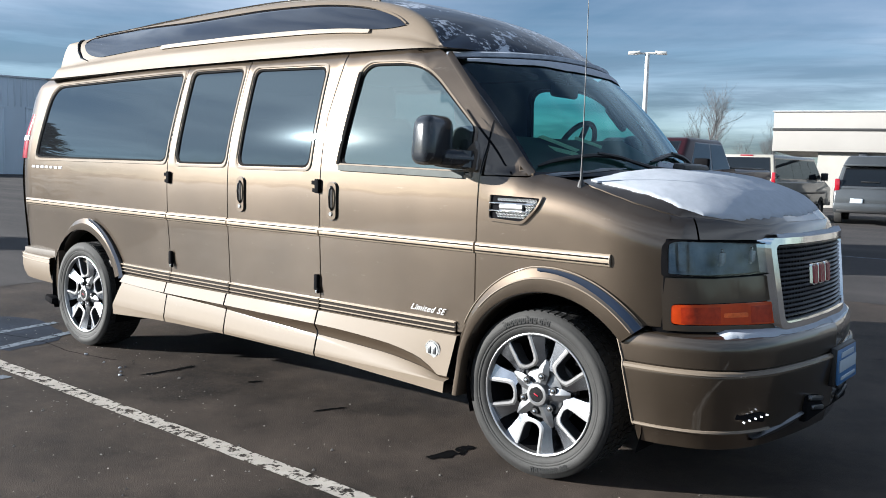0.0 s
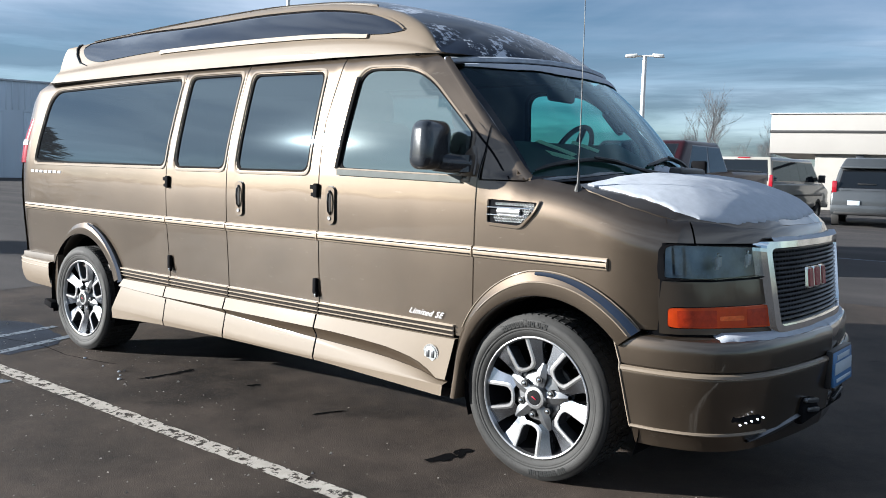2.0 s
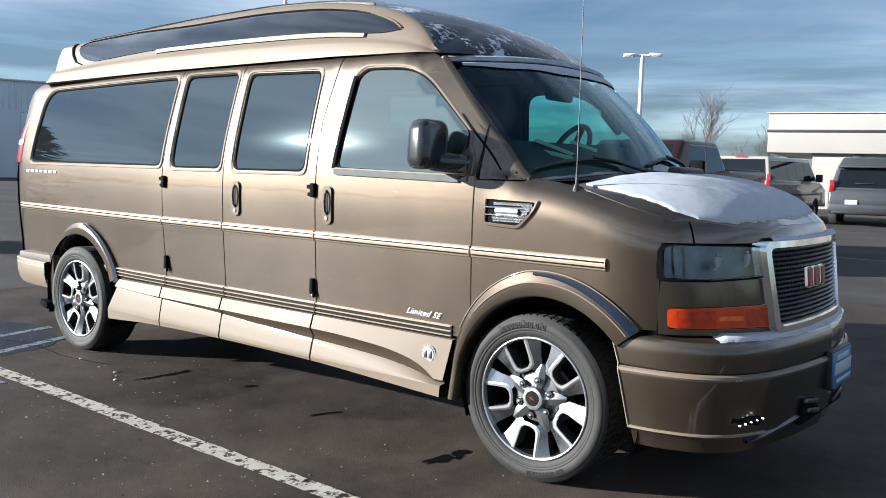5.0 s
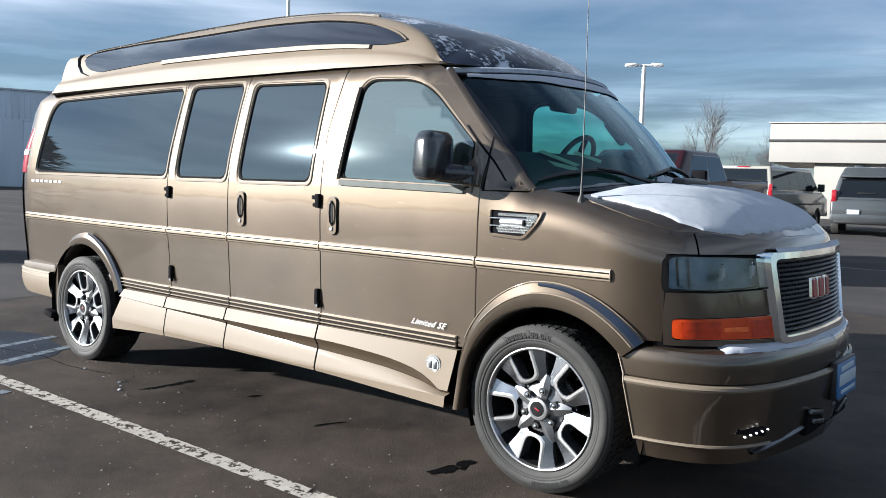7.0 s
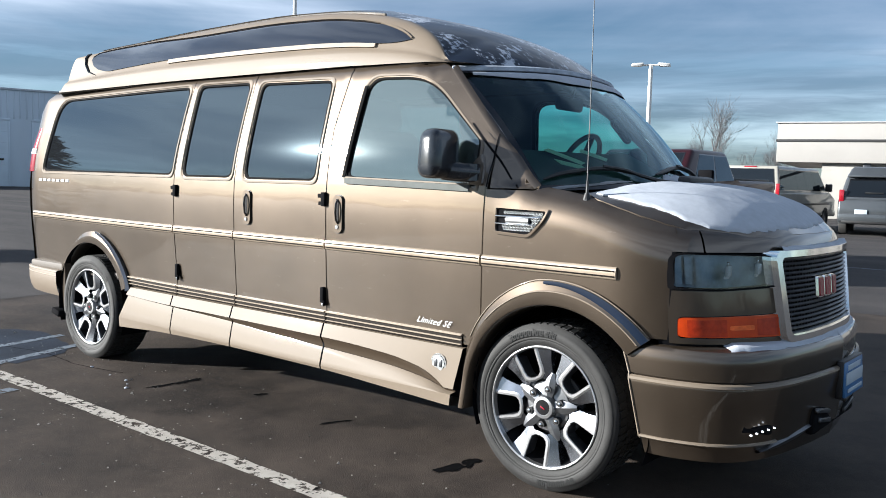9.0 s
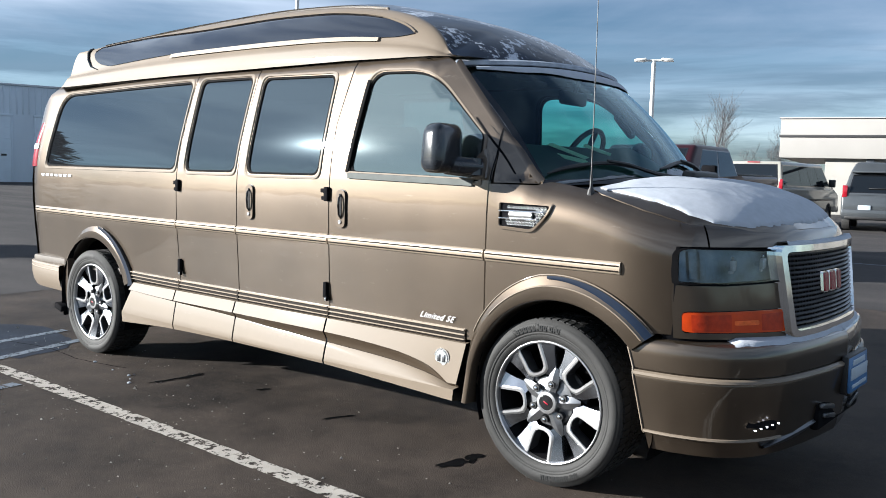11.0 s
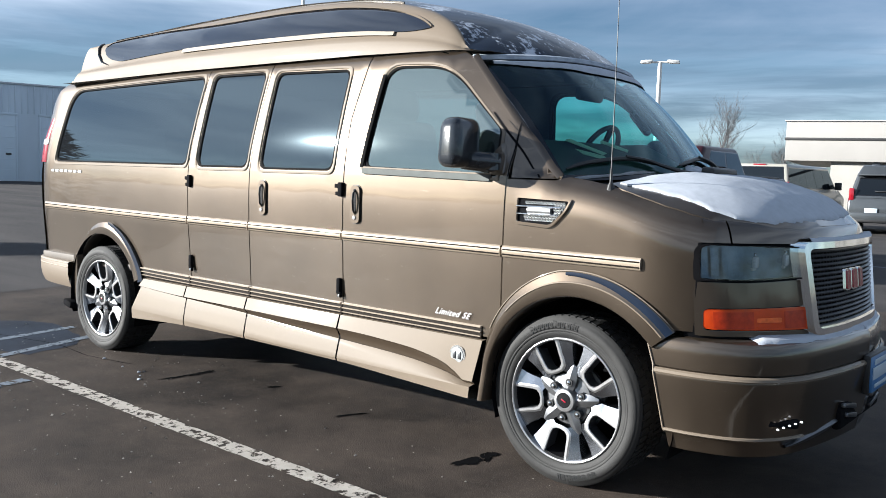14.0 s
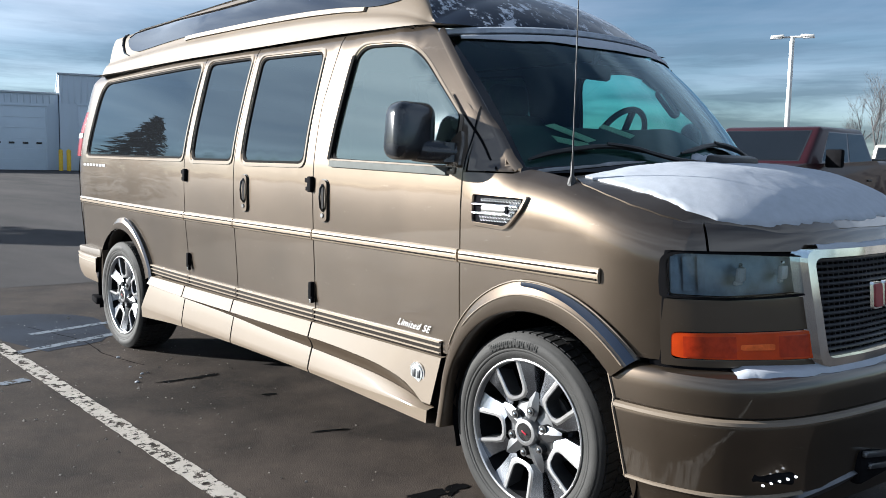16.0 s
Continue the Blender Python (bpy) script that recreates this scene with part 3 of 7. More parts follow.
# far flank, one wall with its windows
far_holes = [rounded([(-4.70, 1.352), (-2.80, 1.352), (-2.765, 1.915), (-4.60, 1.90)], 0.05),
             rounded([(-2.70, 1.345), (-1.60, 1.345), (-1.60, 1.893), (-2.675, 1.918)], 0.05), D_WIN]
far_poly = [(X_REAR, 0.62), (-4.40, 0.62)] + arch(ARX, AZ, 0.475, 150, 30) + [(-0.42, 0.62)] + arch(AFX, AZ, 0.475, 150, 42) + [(0.47, 0.757), (0.557, 0.757), (0.557, 1.11)] + [(x, FENDER_TOP(x)) for x in (0.5, 0.4, 0.3, 0.2, 0.1, 0.0)] + [(-0.10, 1.342), (-0.375, 1.62), (-0.655, 1.905), (-0.72, 1.955), (-4.76, 1.955), (-4.86, 1.91), (-4.98, 1.79), (-5.07, 1.60), (X_REAR, 1.35)]
far_wall = flank_part("driver_side_panel", far_poly, far_holes, TAUPE, van, "driver's side of the body", side=1, step=0.07)
for poly, mat in zip(far_holes, (FAR_PRIVACY, FAR_PRIVACY, FAR_GLASS)):
    window_set(far_wall, poly, mat, 1, False)
# black lining behind the panel gaps, and the cabin's inner walls
for sgn, nm in ((-1, "inner_lining"), (1, "inner_lining")):
    holes = [grow(p, 0.012) for p in ((Q_WIN, C2_WIN, C1_WIN, D_WIN) if sgn < 0 else far_holes)]
    lining = [(X_REAR + 0.06, 0.63), (-4.42, 0.63)] + arch(ARX, AZ, 0.50, 148, 32) + [(-0.44, 0.63)] + [(-0.30, 0.80), (-0.26, 1.30), (-0.30, 1.50), (-0.66, 1.86), (-0.76, 1.94), (-4.74, 1.94), (-4.84, 1.88), (-4.95, 1.76), (-5.03, 1.58), (X_REAR + 0.06, 1.33)]
    flank_part(nm, lining, holes, TRIM, van, off=-0.045, side=sgn, depth=0.0, step=0.08)
# floor, headliner, rear doors
bm = bmesh.new()
box(bm, (-2.75, YC, 0.62), (4.3, 1.64, 0.05), 0.01)
part("cabin_floor", bm, TRIM, van)
for ks in (range(-8, 1), range(0, 9)):
    bm = bmesh.new()
    rows = []
    for i in range(9):
        z = 0.55 + (1.93 - 0.55) * i / 8
        rows.append([(X_REAR - 0.03 + 0.36 * max(0, (z - 1.3) / 0.65) ** 2.2 + 0.10 * (abs(k) / 8) ** 4, YC + (k / 8 + (0.004 if k == 0 and ks[0] == 0 else 0)) * (side_y(-5.0, z) + YC), z) for k in ks])
    grid_faces(bm, rows)
    part("rear_door", bm, TAUPE, van, "painted rear door")

# ---- raised fibreglass roof ----
RAIL_Z = spline([-4.62, -4.44, -4.24, -3.9, -3.48, -2.83, -2.26, -1.755, -1.39, -1.1, -0.9, -0.78, -0.70, -0.55, -0.38], [2.215, 2.225, 2.250, 2.282, 2.307, 2.325, 2.332, 2.315, 2.275, 2.207, 2.125, 2.04, 1.957, 1.94, 1.935])
RAIL_Y = spline([-4.62, -4.44, -4.15, -3.6, -2.0, -1.39, -1.1, -0.9, -0.78, -0.70, -0.60, -0.50, -0.44, -0.40, -0.375], [0.755, 0.745, 0.68, 0.61, 0.62, 0.64, 0.69, 0.745, 0.795, 0.835, 0.745, 0.59, 0.42, 0.25, 0.02])
CROWN_Z = spline([-4.62, -4.44, -3.5, -2.4, -1.9, -1.64, -1.41, -1.19, -0.986, -0.788, -0.60, -0.45, -0.40, -0.375], [2.27, 2.29, 2.385, 2.41, 2.405, 2.385, 2.336, 2.285, 2.232, 2.168, 2.088, 1.997, 1.96, 1.936])
SKIRT_FRONT = spline([-1.4, -1.0, -0.8, -0.70], [0.884, 0.882, 0.873, 0.84])


def SKIRT_Y(x):
    """Half width of the raised roof at the drip rail."""
    return min(side_y(min(x, -1.0), 1.965) + 0.034, SKIRT_FRONT(x))


def roof_top(x, v):
    """The roof's upper skin; v from -1 to 1 across."""
    rz, cz = RAIL_Z(x), CROWN_Z(x)
    return (x, YC + v * (RAIL_Y(x) + YC), rz + max(0.0, cz - rz) * (1 - abs(v) ** 2.4))


def roof_side(x, s, sgn=-1):
    """The tan flank of the roof; s 0 at the drip rail, 1 at the top rail."""
    zb, yb, rz, ry = 1.962 - 0.012 * max(0.0, (x + 1.4) / 0.7), SKIRT_Y(x), RAIL_Z(x), RAIL_Y(x)
    rz = max(rz, zb + 0.001)
    h = rz - zb
    if s < 0.30:
        k = s / 0.30
        y, z = yb + 0.003 * math.sin(k * math.pi) - 0.016 * k, zb + h * 0.26 * k
    elif s < 0.36:
        k = (s - 0.30) / 0.06
        y, z = yb - 0.016 - 0.022 * k * min(1.0, h / 0.3), zb + h * (0.26 + 0.05 * k)
    else:
        k = (s - 0.36) / 0.64
        y0 = yb - 0.016 - 0.022 * min(1.0, h / 0.3)
        y, z = y0 + (ry - y0) * k ** 1.12, zb + h * (0.31 + 0.69 * math.sin(k * math.pi / 2) ** 0.92)
    x2 = x - 0.17 * max(0.0, (-3.9 - x) / 0.54) ** 1.5 * (1 - s)
    return (x2, -y if sgn < 0 else 2 * YC + y, z)


roof_xs = [-4.44 + (3.04) * k / 46 for k in range(46)] + [-1.40 + 0.70 * k / 24 for k in range(25)]
front_xs = [-0.70 + 0.325 * (1 - (1 - k / 16) ** 1.7) for k in range(1, 17)]
roof = None
for sgn in (-1, 1):
    bm = bmesh.new()
    grid_faces(bm, [[roof_side(x, s / 24, sgn) for s in range(25)] for x in roof_xs])
    ob = part("roof_side", bm, TAN, van, "light tan fibreglass roof side", angle=60)
    roof = roof or ob
bm = bmesh.new()
cols = [-1 + 2 * k / 28 for k in range(29)]
n_dark = [x for x in roof_xs if x > -1.86] + front_xs
grid_faces(bm, [[roof_top(x, v) for v in cols] for x in n_dark])
part("roof_front", bm, ROOF_DARK, van, "dark blue-black roof front with frost", angle=60)
bm = bmesh.new()
tan_xs = [x for x in roof_xs if x <= -1.80]
grid_faces(bm, [[roof_top(x, v) for v in cols] for x in tan_xs])
part("roof_top", bm, TAN, van, angle=60)
bm = bmesh.new()
back = [roof_side(-4.44, s / 24) for s in range(25)] + [roof_top(-4.44, v) for v in cols[1:]] + [roof_side(-4.44, 1 - s / 24, 1) for s in range(1, 25)]
bm.faces.new([bm.verts.new(p) for p in back])
part("roof_back", bm, TAN, van)


# long dark side window of the roof, tapered at both ends
def roof_strip(name, top, bottom, xs, material, parent, label, out=0.006):
    bm = bmesh.new()
    rows = []
    for x in xs:
        s0, s1 = bottom(x), top(x)
        col = []
        for k in range(7):
            p = Vector(roof_side(x, s0 + (s1 - s0) * k / 6))
            q, r = Vector(roof_side(x, min(1, s0 + (s1 - s0) * k / 6 + 0.02))), Vector(roof_side(x + 0.02, s0 + (s1 - s0) * k / 6))
            n = (r - p).cross(q - p).normalized()
            if n.y > 0:
                n = -n
            col.append(tuple(p + n * out))
        rows.append(col)
    grid_faces(bm, rows)
    skirt(bm, (0, 0.012, 0))
    return part(name, bm, material, parent, label, angle=50)


ROOF_GLASS = surface("roof_window", (0.012, 0.014, 0.02), 0.06, coat=1.0, vary=0.1, scale=3)
w_top = spline([-4.21, -4.17, -4.08, -2.8, -1.7, -1.25, -1.1, -1.02, -0.96], [0.72, 0.80, 0.82, 0.68, 0.70, 0.68, 0.64, 0.60, 0.54])
w_bot = spline([-4.21, -4.16, -4.05, -3.9, -3.0, -2.0, -1.25, -1.1, -1.02, -0.96], [0.66, 0.54, 0.44, 0.40, 0.415, 0.41, 0.41, 0.43, 0.47, 0.535])
strip_xs = [-4.21 + 3.25 * k / 70 for k in range(71)]
roof_window = roof_strip("roof_window", w_top, w_bot, strip_xs, ROOF_GLASS, van, "long dark tapered window in the raised roof")
roof_strip("window_frame", lambda x: w_top(x) + 0.030, lambda x: w_top(x) + 0.004, strip_xs, TAN, roof_window, "upper frame", 0.010)
roof_strip("window_frame", lambda x: w_bot(x) - 0.004, lambda x: w_bot(x) - 0.04, [x for x in strip_xs if -3.1 < x < -1.16], RIB_PAINT, roof_window, "bright lower moulding", 0.012)
roof_strip("rail", lambda x: 1.0, lambda x: 0.945, [x for x in roof_xs if -4.23 < x < -1.3], TAUPE, van, "roof edge rail", 0.012)

# black strap at the rear end of the roof window
bm = bmesh.new()
tube(bm, [tuple(Vector(roof_side(x, q)) + Vector((0, -0.006, 0.002))) for x, q in ((-4.29, 0.995), (-4.30, 0.88), (-4.295, 0.74), (-4.26, 0.58), (-4.19, 0.44), (-4.10, 0.385))], [0.006, 0.009, 0.010, 0.009, 0.007, 0.003], 6)
part("window_strap", bm, GLOSS_BLACK, roof_window, "black curved seal")

# ---- windshield ----
def ws_edge(v):
    """Base and top point of the windshield at v from -1 to 1 across."""
    a = abs(v)
    base = Vector((0.175 - 0.27 * a ** 2.2, v * 0.845 + YC, 1.330 + 0.03 * (1 - a * a)))
    top = Vector((-0.385 - 0.285 * a ** 2.6, v * 0.755 + YC, 1.938 - 0.03 * a * a))
    return base, top


def ws_point(v, s, out=0.0):
    b, t = ws_edge(v)
    n = Vector((0.72, v * 0.35, 0.62)).normalized()
    return b.lerp(t, s) + n * (0.035 * math.sin(s * math.pi) + out)


bm = bmesh.new()
grid_faces(bm, [[tuple(ws_point(-1 + 2 * i / 24, j / 14)) for i in range(25)] for j in range(15)])
windshield = part("windshield", bm, WINDSHIELD, van, "sloping windshield with frosted upper edge", angle=80)


def ws_band(name, material, parent, inner, out, label=""):
    """A frame along the windshield's rim."""
    bm = bmesh.new()
    ring = [(-1, s / 12) for s in range(13)] + [(-1 + 2 * k / 20, 1) for k in range(1, 21)] + [(1, 1 - s / 12) for s in range(1, 13)] + [(1 - 2 * k / 20, 0) for k in range(1, 20)]
    rows = [[tuple(ws_point(v, s, out)), tuple(ws_point(v * (1 - inner), 0.5 + (s - 0.5) * (1 - inner * 2.2), out))] for v, s in ring]
    rows.append(rows[0])
    grid_faces(bm, rows)
    return part(name, bm, material, parent, label, angle=80)


ws_band("dark_band", GLOSS_BLACK, windshield, 0.035, 0.004, "black edge band")
# return of the near pillar to the glass, and of the far one
for side_v in (-1, 1):
    bm = bmesh.new()
    rows = []
    for k in range(15):
        t = k / 14
        x, z = -0.095 + (-0.665 + 0.095) * t, 1.342 + (1.912 - 1.342) * t
        a = Vector((x, -(side_y(x, z) + 0.001), z))
        if side_v > 0:
            a.y = 2 * YC - a.y
        b = ws_point(side_v, t, 0.006)
        rows.append([tuple(a), tuple(a + Vector((0.012, -side_v * 0.006, 0.012))), tuple(a + Vector((0.021, -side_v * 0.020, 0.021))), tuple(b)])
    grid_faces(bm, rows)
    part("pillar_face", bm, TAUPE, van, "front face of the windshield pillar", angle=50)
# frost and snow along the top edge
bm = bmesh.new()
rows = []
for i in range(61):
    v = -0.93 + 1.86 * i / 60
    d = 0.095 * (0.35 + 0.65 * min(1.0, (v + 0.95) / 0.8)) + 0.012 * noise.noise((v * 5, 3.1, 0)) + 0.005 * noise.noise((v * 30, 1, 0))
    rows.append([tuple(ws_point(v, 0.965 - max(0.012, d) * k / 3, 0.006 + 0.010 * math.sin(k / 3 * math.pi))) for k in range(4)])
grid_faces(bm, rows)
part("frost", bm, SNOW, windshield, "line of snow under the roof edge", angle=80)
# roof edge lip over the glass
bm = bmesh.new()
tube(bm, [tuple(ws_point(-1 + 2 * k / 40, 1.0, 0.004)) for k in range(41)], 0.018, 6)
part("roof_lip", bm, FROST, van, "frosted roof lip")


# ---- hood, cowl and snow ----
HOOD_RISE = spline([0.10, 0.144, 0.30, 0.52, 0.68, 0.78, 0.90], [0.045, 0.055, 0.108, 0.140, 0.134, 0.100, 0.040])


def hood_z(x, y):
    k = min(1.0, abs(y - YC) / hood_edge(x))
    return FENDER_TOP(x) + 0.002 + HOOD_RISE(x) * (1 - k ** 4)


def hood_edge(x):
    """Half width of the hood at x, from the middle plane."""
    return side_y(x, FENDER_TOP(x)) + YC + 0.004


def nose_point(y, q):
    """The rounded nose between the lamps (q 0) and the hood's front edge (q 1)."""
    a = abs(y - YC)
    w = 0.45 + 0.55 * min(1.0, max(0.0, (a - 0.55) / 0.22))
    low, out = Vector(face(0.0)(y, 1.15)), Vector(face(1.0)(y, 1.15))
    n = (out - low).normalized()
    n.z = 0
    edge = low - n * 0.055 * w
    zt = hood_z(edge.x, edge.y)
    zl = 1.121 if a < 0.505 else 1.113
    z = zl + (zt - zl) * q
    k = max(0.0, min(1.0, (z - zt + 0.16) / 0.16))
    p = Vector(face(0.0)(y, z)) - n * 0.069 * (1 - math.sqrt(1 - 0.96 * k * k)) * w
    return Vector((p.x, p.y, z))


hood_rear = [(0.135 + 0.13 * (1 - (k / 10) ** 2), YC + 0.805 * k / 10) for k in range(10, -11, -1)]
hood_front = [tuple(nose_point(YC + 0.765 * k / 14, 1.0).xy) for k in range(-14, 15)]
hood_right = [(x, YC - hood_edge(x)) for x in (0.20, 0.30, 0.40, 0.50, 0.58)]
hood_left = [(x, YC + hood_edge(x)) for x in (0.58, 0.50, 0.40, 0.30, 0.20)]
hood_poly = hood_rear + hood_right + hood_front + hood_left
bm = sheet(hood_poly, [], 0.045, lambda x, y: (x, y, hood_z(x, y)))
skirt(bm, (0, 0, -0.03))
hood = part("hood", bm, TAUPE, van, "short sloping hood", angle=50)

# nose of the hood and fender tips, down to the lamps
def nose(y0, y1, name, parent, label):
    bm = bmesh.new()
    rows = []
    n = max(6, int(abs(y1 - y0) / 0.025))
    for i in range(n + 1):
        y = y0 + (y1 - y0) * i / n
        top, low = nose_point(y, 1.0), nose_point(y, 0.0)
        rows.append([tuple(top + Vector((-0.02, 0, -0.004)))] + [tuple(nose_point(y, q)) for q in (1.0, 0.93, 0.84, 0.72, 0.55, 0.3, 0.0)] + [tuple(low + Vector((-0.03, 0, 0)))])
    grid_faces(bm, rows)
    return part(name, bm, TAUPE, parent, label, angle=50)


nose(YC - 0.765, YC + 0.765, "hood_nose", hood, "rolled front edge of the hood")
nose(YC - 0.838, YC - 0.771, "fender_tip", fender, "fender tip over the headlight")
nose(YC + 0.771, YC + 0.838, "fender_tip", far_wall, "fender tip over the headlight")

# snow sheet with a ragged edge
ring = []
base_ring = [(0.165, -0.875), (0.30, -0.868), (0.42, -0.850), (0.56, -0.825), (0.64, -0.785), (0.70, -0.725), (0.745, -0.655), (0.782, -0.56), (0.812, -0.44), (0.824, -0.28), (0.826, -0.08), (0.812, 0.10), (0.785, 0.28), (0.735, 0.42), (0.65, 0.55), (0.50, 0.63), (0.32, 0.66), (0.21, 0.62), (0.25, 0.40), (0.275, 0.10), (0.265, -0.20), (0.245, -0.55), (0.205, -0.75)]
for i, (x, y) in enumerate(resample(base_ring, 0.012)):
    n = noise.noise((x * 22, y * 22, 1.7)) * 0.014 + noise.noise((x * 60, y * 60, 4.1)) * 0.005
    y += n * 0.7
    ring.append((min(x + n, nose_point(y, 1.0).x - 0.010 + n * 0.3), y))
bm = sheet(ring, [], 0.018, lambda x, y: (x, y, hood_z(x, y) + 0.006 + 0.003 * noise.noise((x * 7, y * 7, 0)) + 0.0012 * noise.noise((x * 45, y * 45, 2))))
skirt(bm, (0, 0, -0.010))
tagged(part("snow_patch", bm, SNOW, None, "", angle=70), "thin ragged sheet of old snow lying on the hood", "snow")

# cowl: black grille between hood and glass
bm = bmesh.new()
grid_faces(bm, [[(0.175 - 0.27 * abs(v) ** 2.2 + (0.05 + 0.10 + 0.13 * (1 - v * v) - 0.175 + 0.27 * abs(v) ** 2.2) * j / 4 * 1.0, v * 0.82 + YC, 1.322 + 0.028 * (1 - v * v) - 0.012 * math.sin(j / 4 * math.pi)) for v in [-1 + 2 * k / 24 for k in range(25)]] for j in range(5)])
cowl = part("cowl", bm, BLACK, van, "black cowl panel below the glass", angle=60)
for k in range(14):
    v = -0.8 + 1.6 * k / 13
    bm = bmesh.new()
    box(bm, (0.16 - 0.2 * v * v, v * 0.80 + YC, 1.314 + 0.024 * (1 - v * v)), (0.10, 0.012, 0.008), 0.002)
    part("slat", bm, BLACK, cowl)
for v0, v1, s0, s1, d in ((-0.985, -0.42, 0.000, 0.046, 0.020), (-0.16, 0.36, 0.012, 0.012, 0.085)):
    bm = bmesh.new()
    rows = []
    for k in range(41):
        v = v0 + (v1 - v0) * k / 40
        end = min(1.0, k / 5, (40 - k) / 8)
        w = d * (0.75 + 0.55 * noise.noise((v * 11, 7.7, 0)) + 0.2 * noise.noise((v * 45, 2.2, 0))) * (0.25 + 0.75 * end)
        lift = min(0.016, d * 0.6) * end
        rows.append([tuple(ws_point(v, s0 + (s1 - s0) * k / 40 + w * j / 4, 0.006 + lift * math.sin(j / 4 * math.pi))) for j in range(5)])
    grid_faces(bm, rows)
    tagged(part("snow_drift", bm, SNOW, None, "", angle=70), "small ridge of snow at the windshield's foot", "snow")

# wipers lying low on the glass
for blade, arm_path in (([(-0.95, 0.070), (-0.86, 0.102), (-0.74, 0.122), (-0.62, 0.133), (-0.50, 0.122), (-0.39, 0.090)], [(-0.60, 0.136), (-0.47, 0.110), (-0.38, 0.074), (-0.25, 0.036), (-0.10, 0.016), (-0.02, 0.008)]),
                        ([(-0.18, 0.088), (-0.05, 0.114), (0.14, 0.148), (0.30, 0.142), (0.44, 0.115)], [(0.15, 0.152), (0.34, 0.130), (0.48, 0.080), (0.58, 0.020)])):
    bm = bmesh.new()
    pts = smooth_path(arm_path, 4)
    tube(bm, [tuple(ws_point(p.x, p.y, 0.028)) for p in pts], [0.007 + 0.006 * k / (len(pts) - 1) for k in range(len(pts))], 6)
    arm = part("wiper_arm", bm, BLACK, van, "black wiper")
    bm = bmesh.new()
    pts = smooth_path(blade, 4)
    tube(bm, [tuple(ws_point(p.x, p.y, 0.016)) for p in pts], [0.010 * min(1.0, 0.45 + k / 6, 0.45 + (len(pts) - 1 - k) / 6) for k in range(len(pts))], 6)
    part("wiper_blade", bm, BLACK, arm)
# box standing in for the hood's dark rear lip, bare of snow
bm = bmesh.new()
box(bm, (0.285, -0.10, 1.398), (0.07, 0.30, 0.045), 0.016, Matrix.Rotation(radians(8), 3, "Y"))
part("hood_lip", bm, BLACK, van, "dark rear lip of the hood, bare of snow", angle=40)

# antenna on the fender
bm = bmesh.new()
tube(bm, [(0.151, -0.925, 1.30), (0.151, -0.925, 1.325), (0.151, -0.925, 1.335), (0.150, -0.925, 1.385)], [0.018, 0.014, 0.007, 0.006], 10)
ant = part("antenna_base", bm, BLACK, van)
bm = bmesh.new()
tube(bm, [(0.150, -0.925, 1.38), (0.148, -0.921, 1.66), (0.142, -0.916, 2.20)], [0.0030, 0.0023, 0.0016], 6)
part("antenna_whip", bm, BLACK, ant)

# ---- front face ----
head_poly = rounded([(-0.940, 0.968), (-0.80, 0.966), (-0.546, 0.980), (-0.566, 1.096), (-0.75, 1.104), (-0.928, 1.106), (-0.941, 1.08)], [0.008, 0, 0.01, 0.015, 0, 0.03, 0.02])
mark_poly = rounded([(-0.932, 0.775), (-0.551, 0.771), (-0.545, 0.860), (-0.930, 0.852)], 0.016)
bez_poly = [(-0.9445, 0.748), (-0.55, 0.745), (-0.545, 0.97), (-0.80, 0.957), (-0.9445, 0.958)]


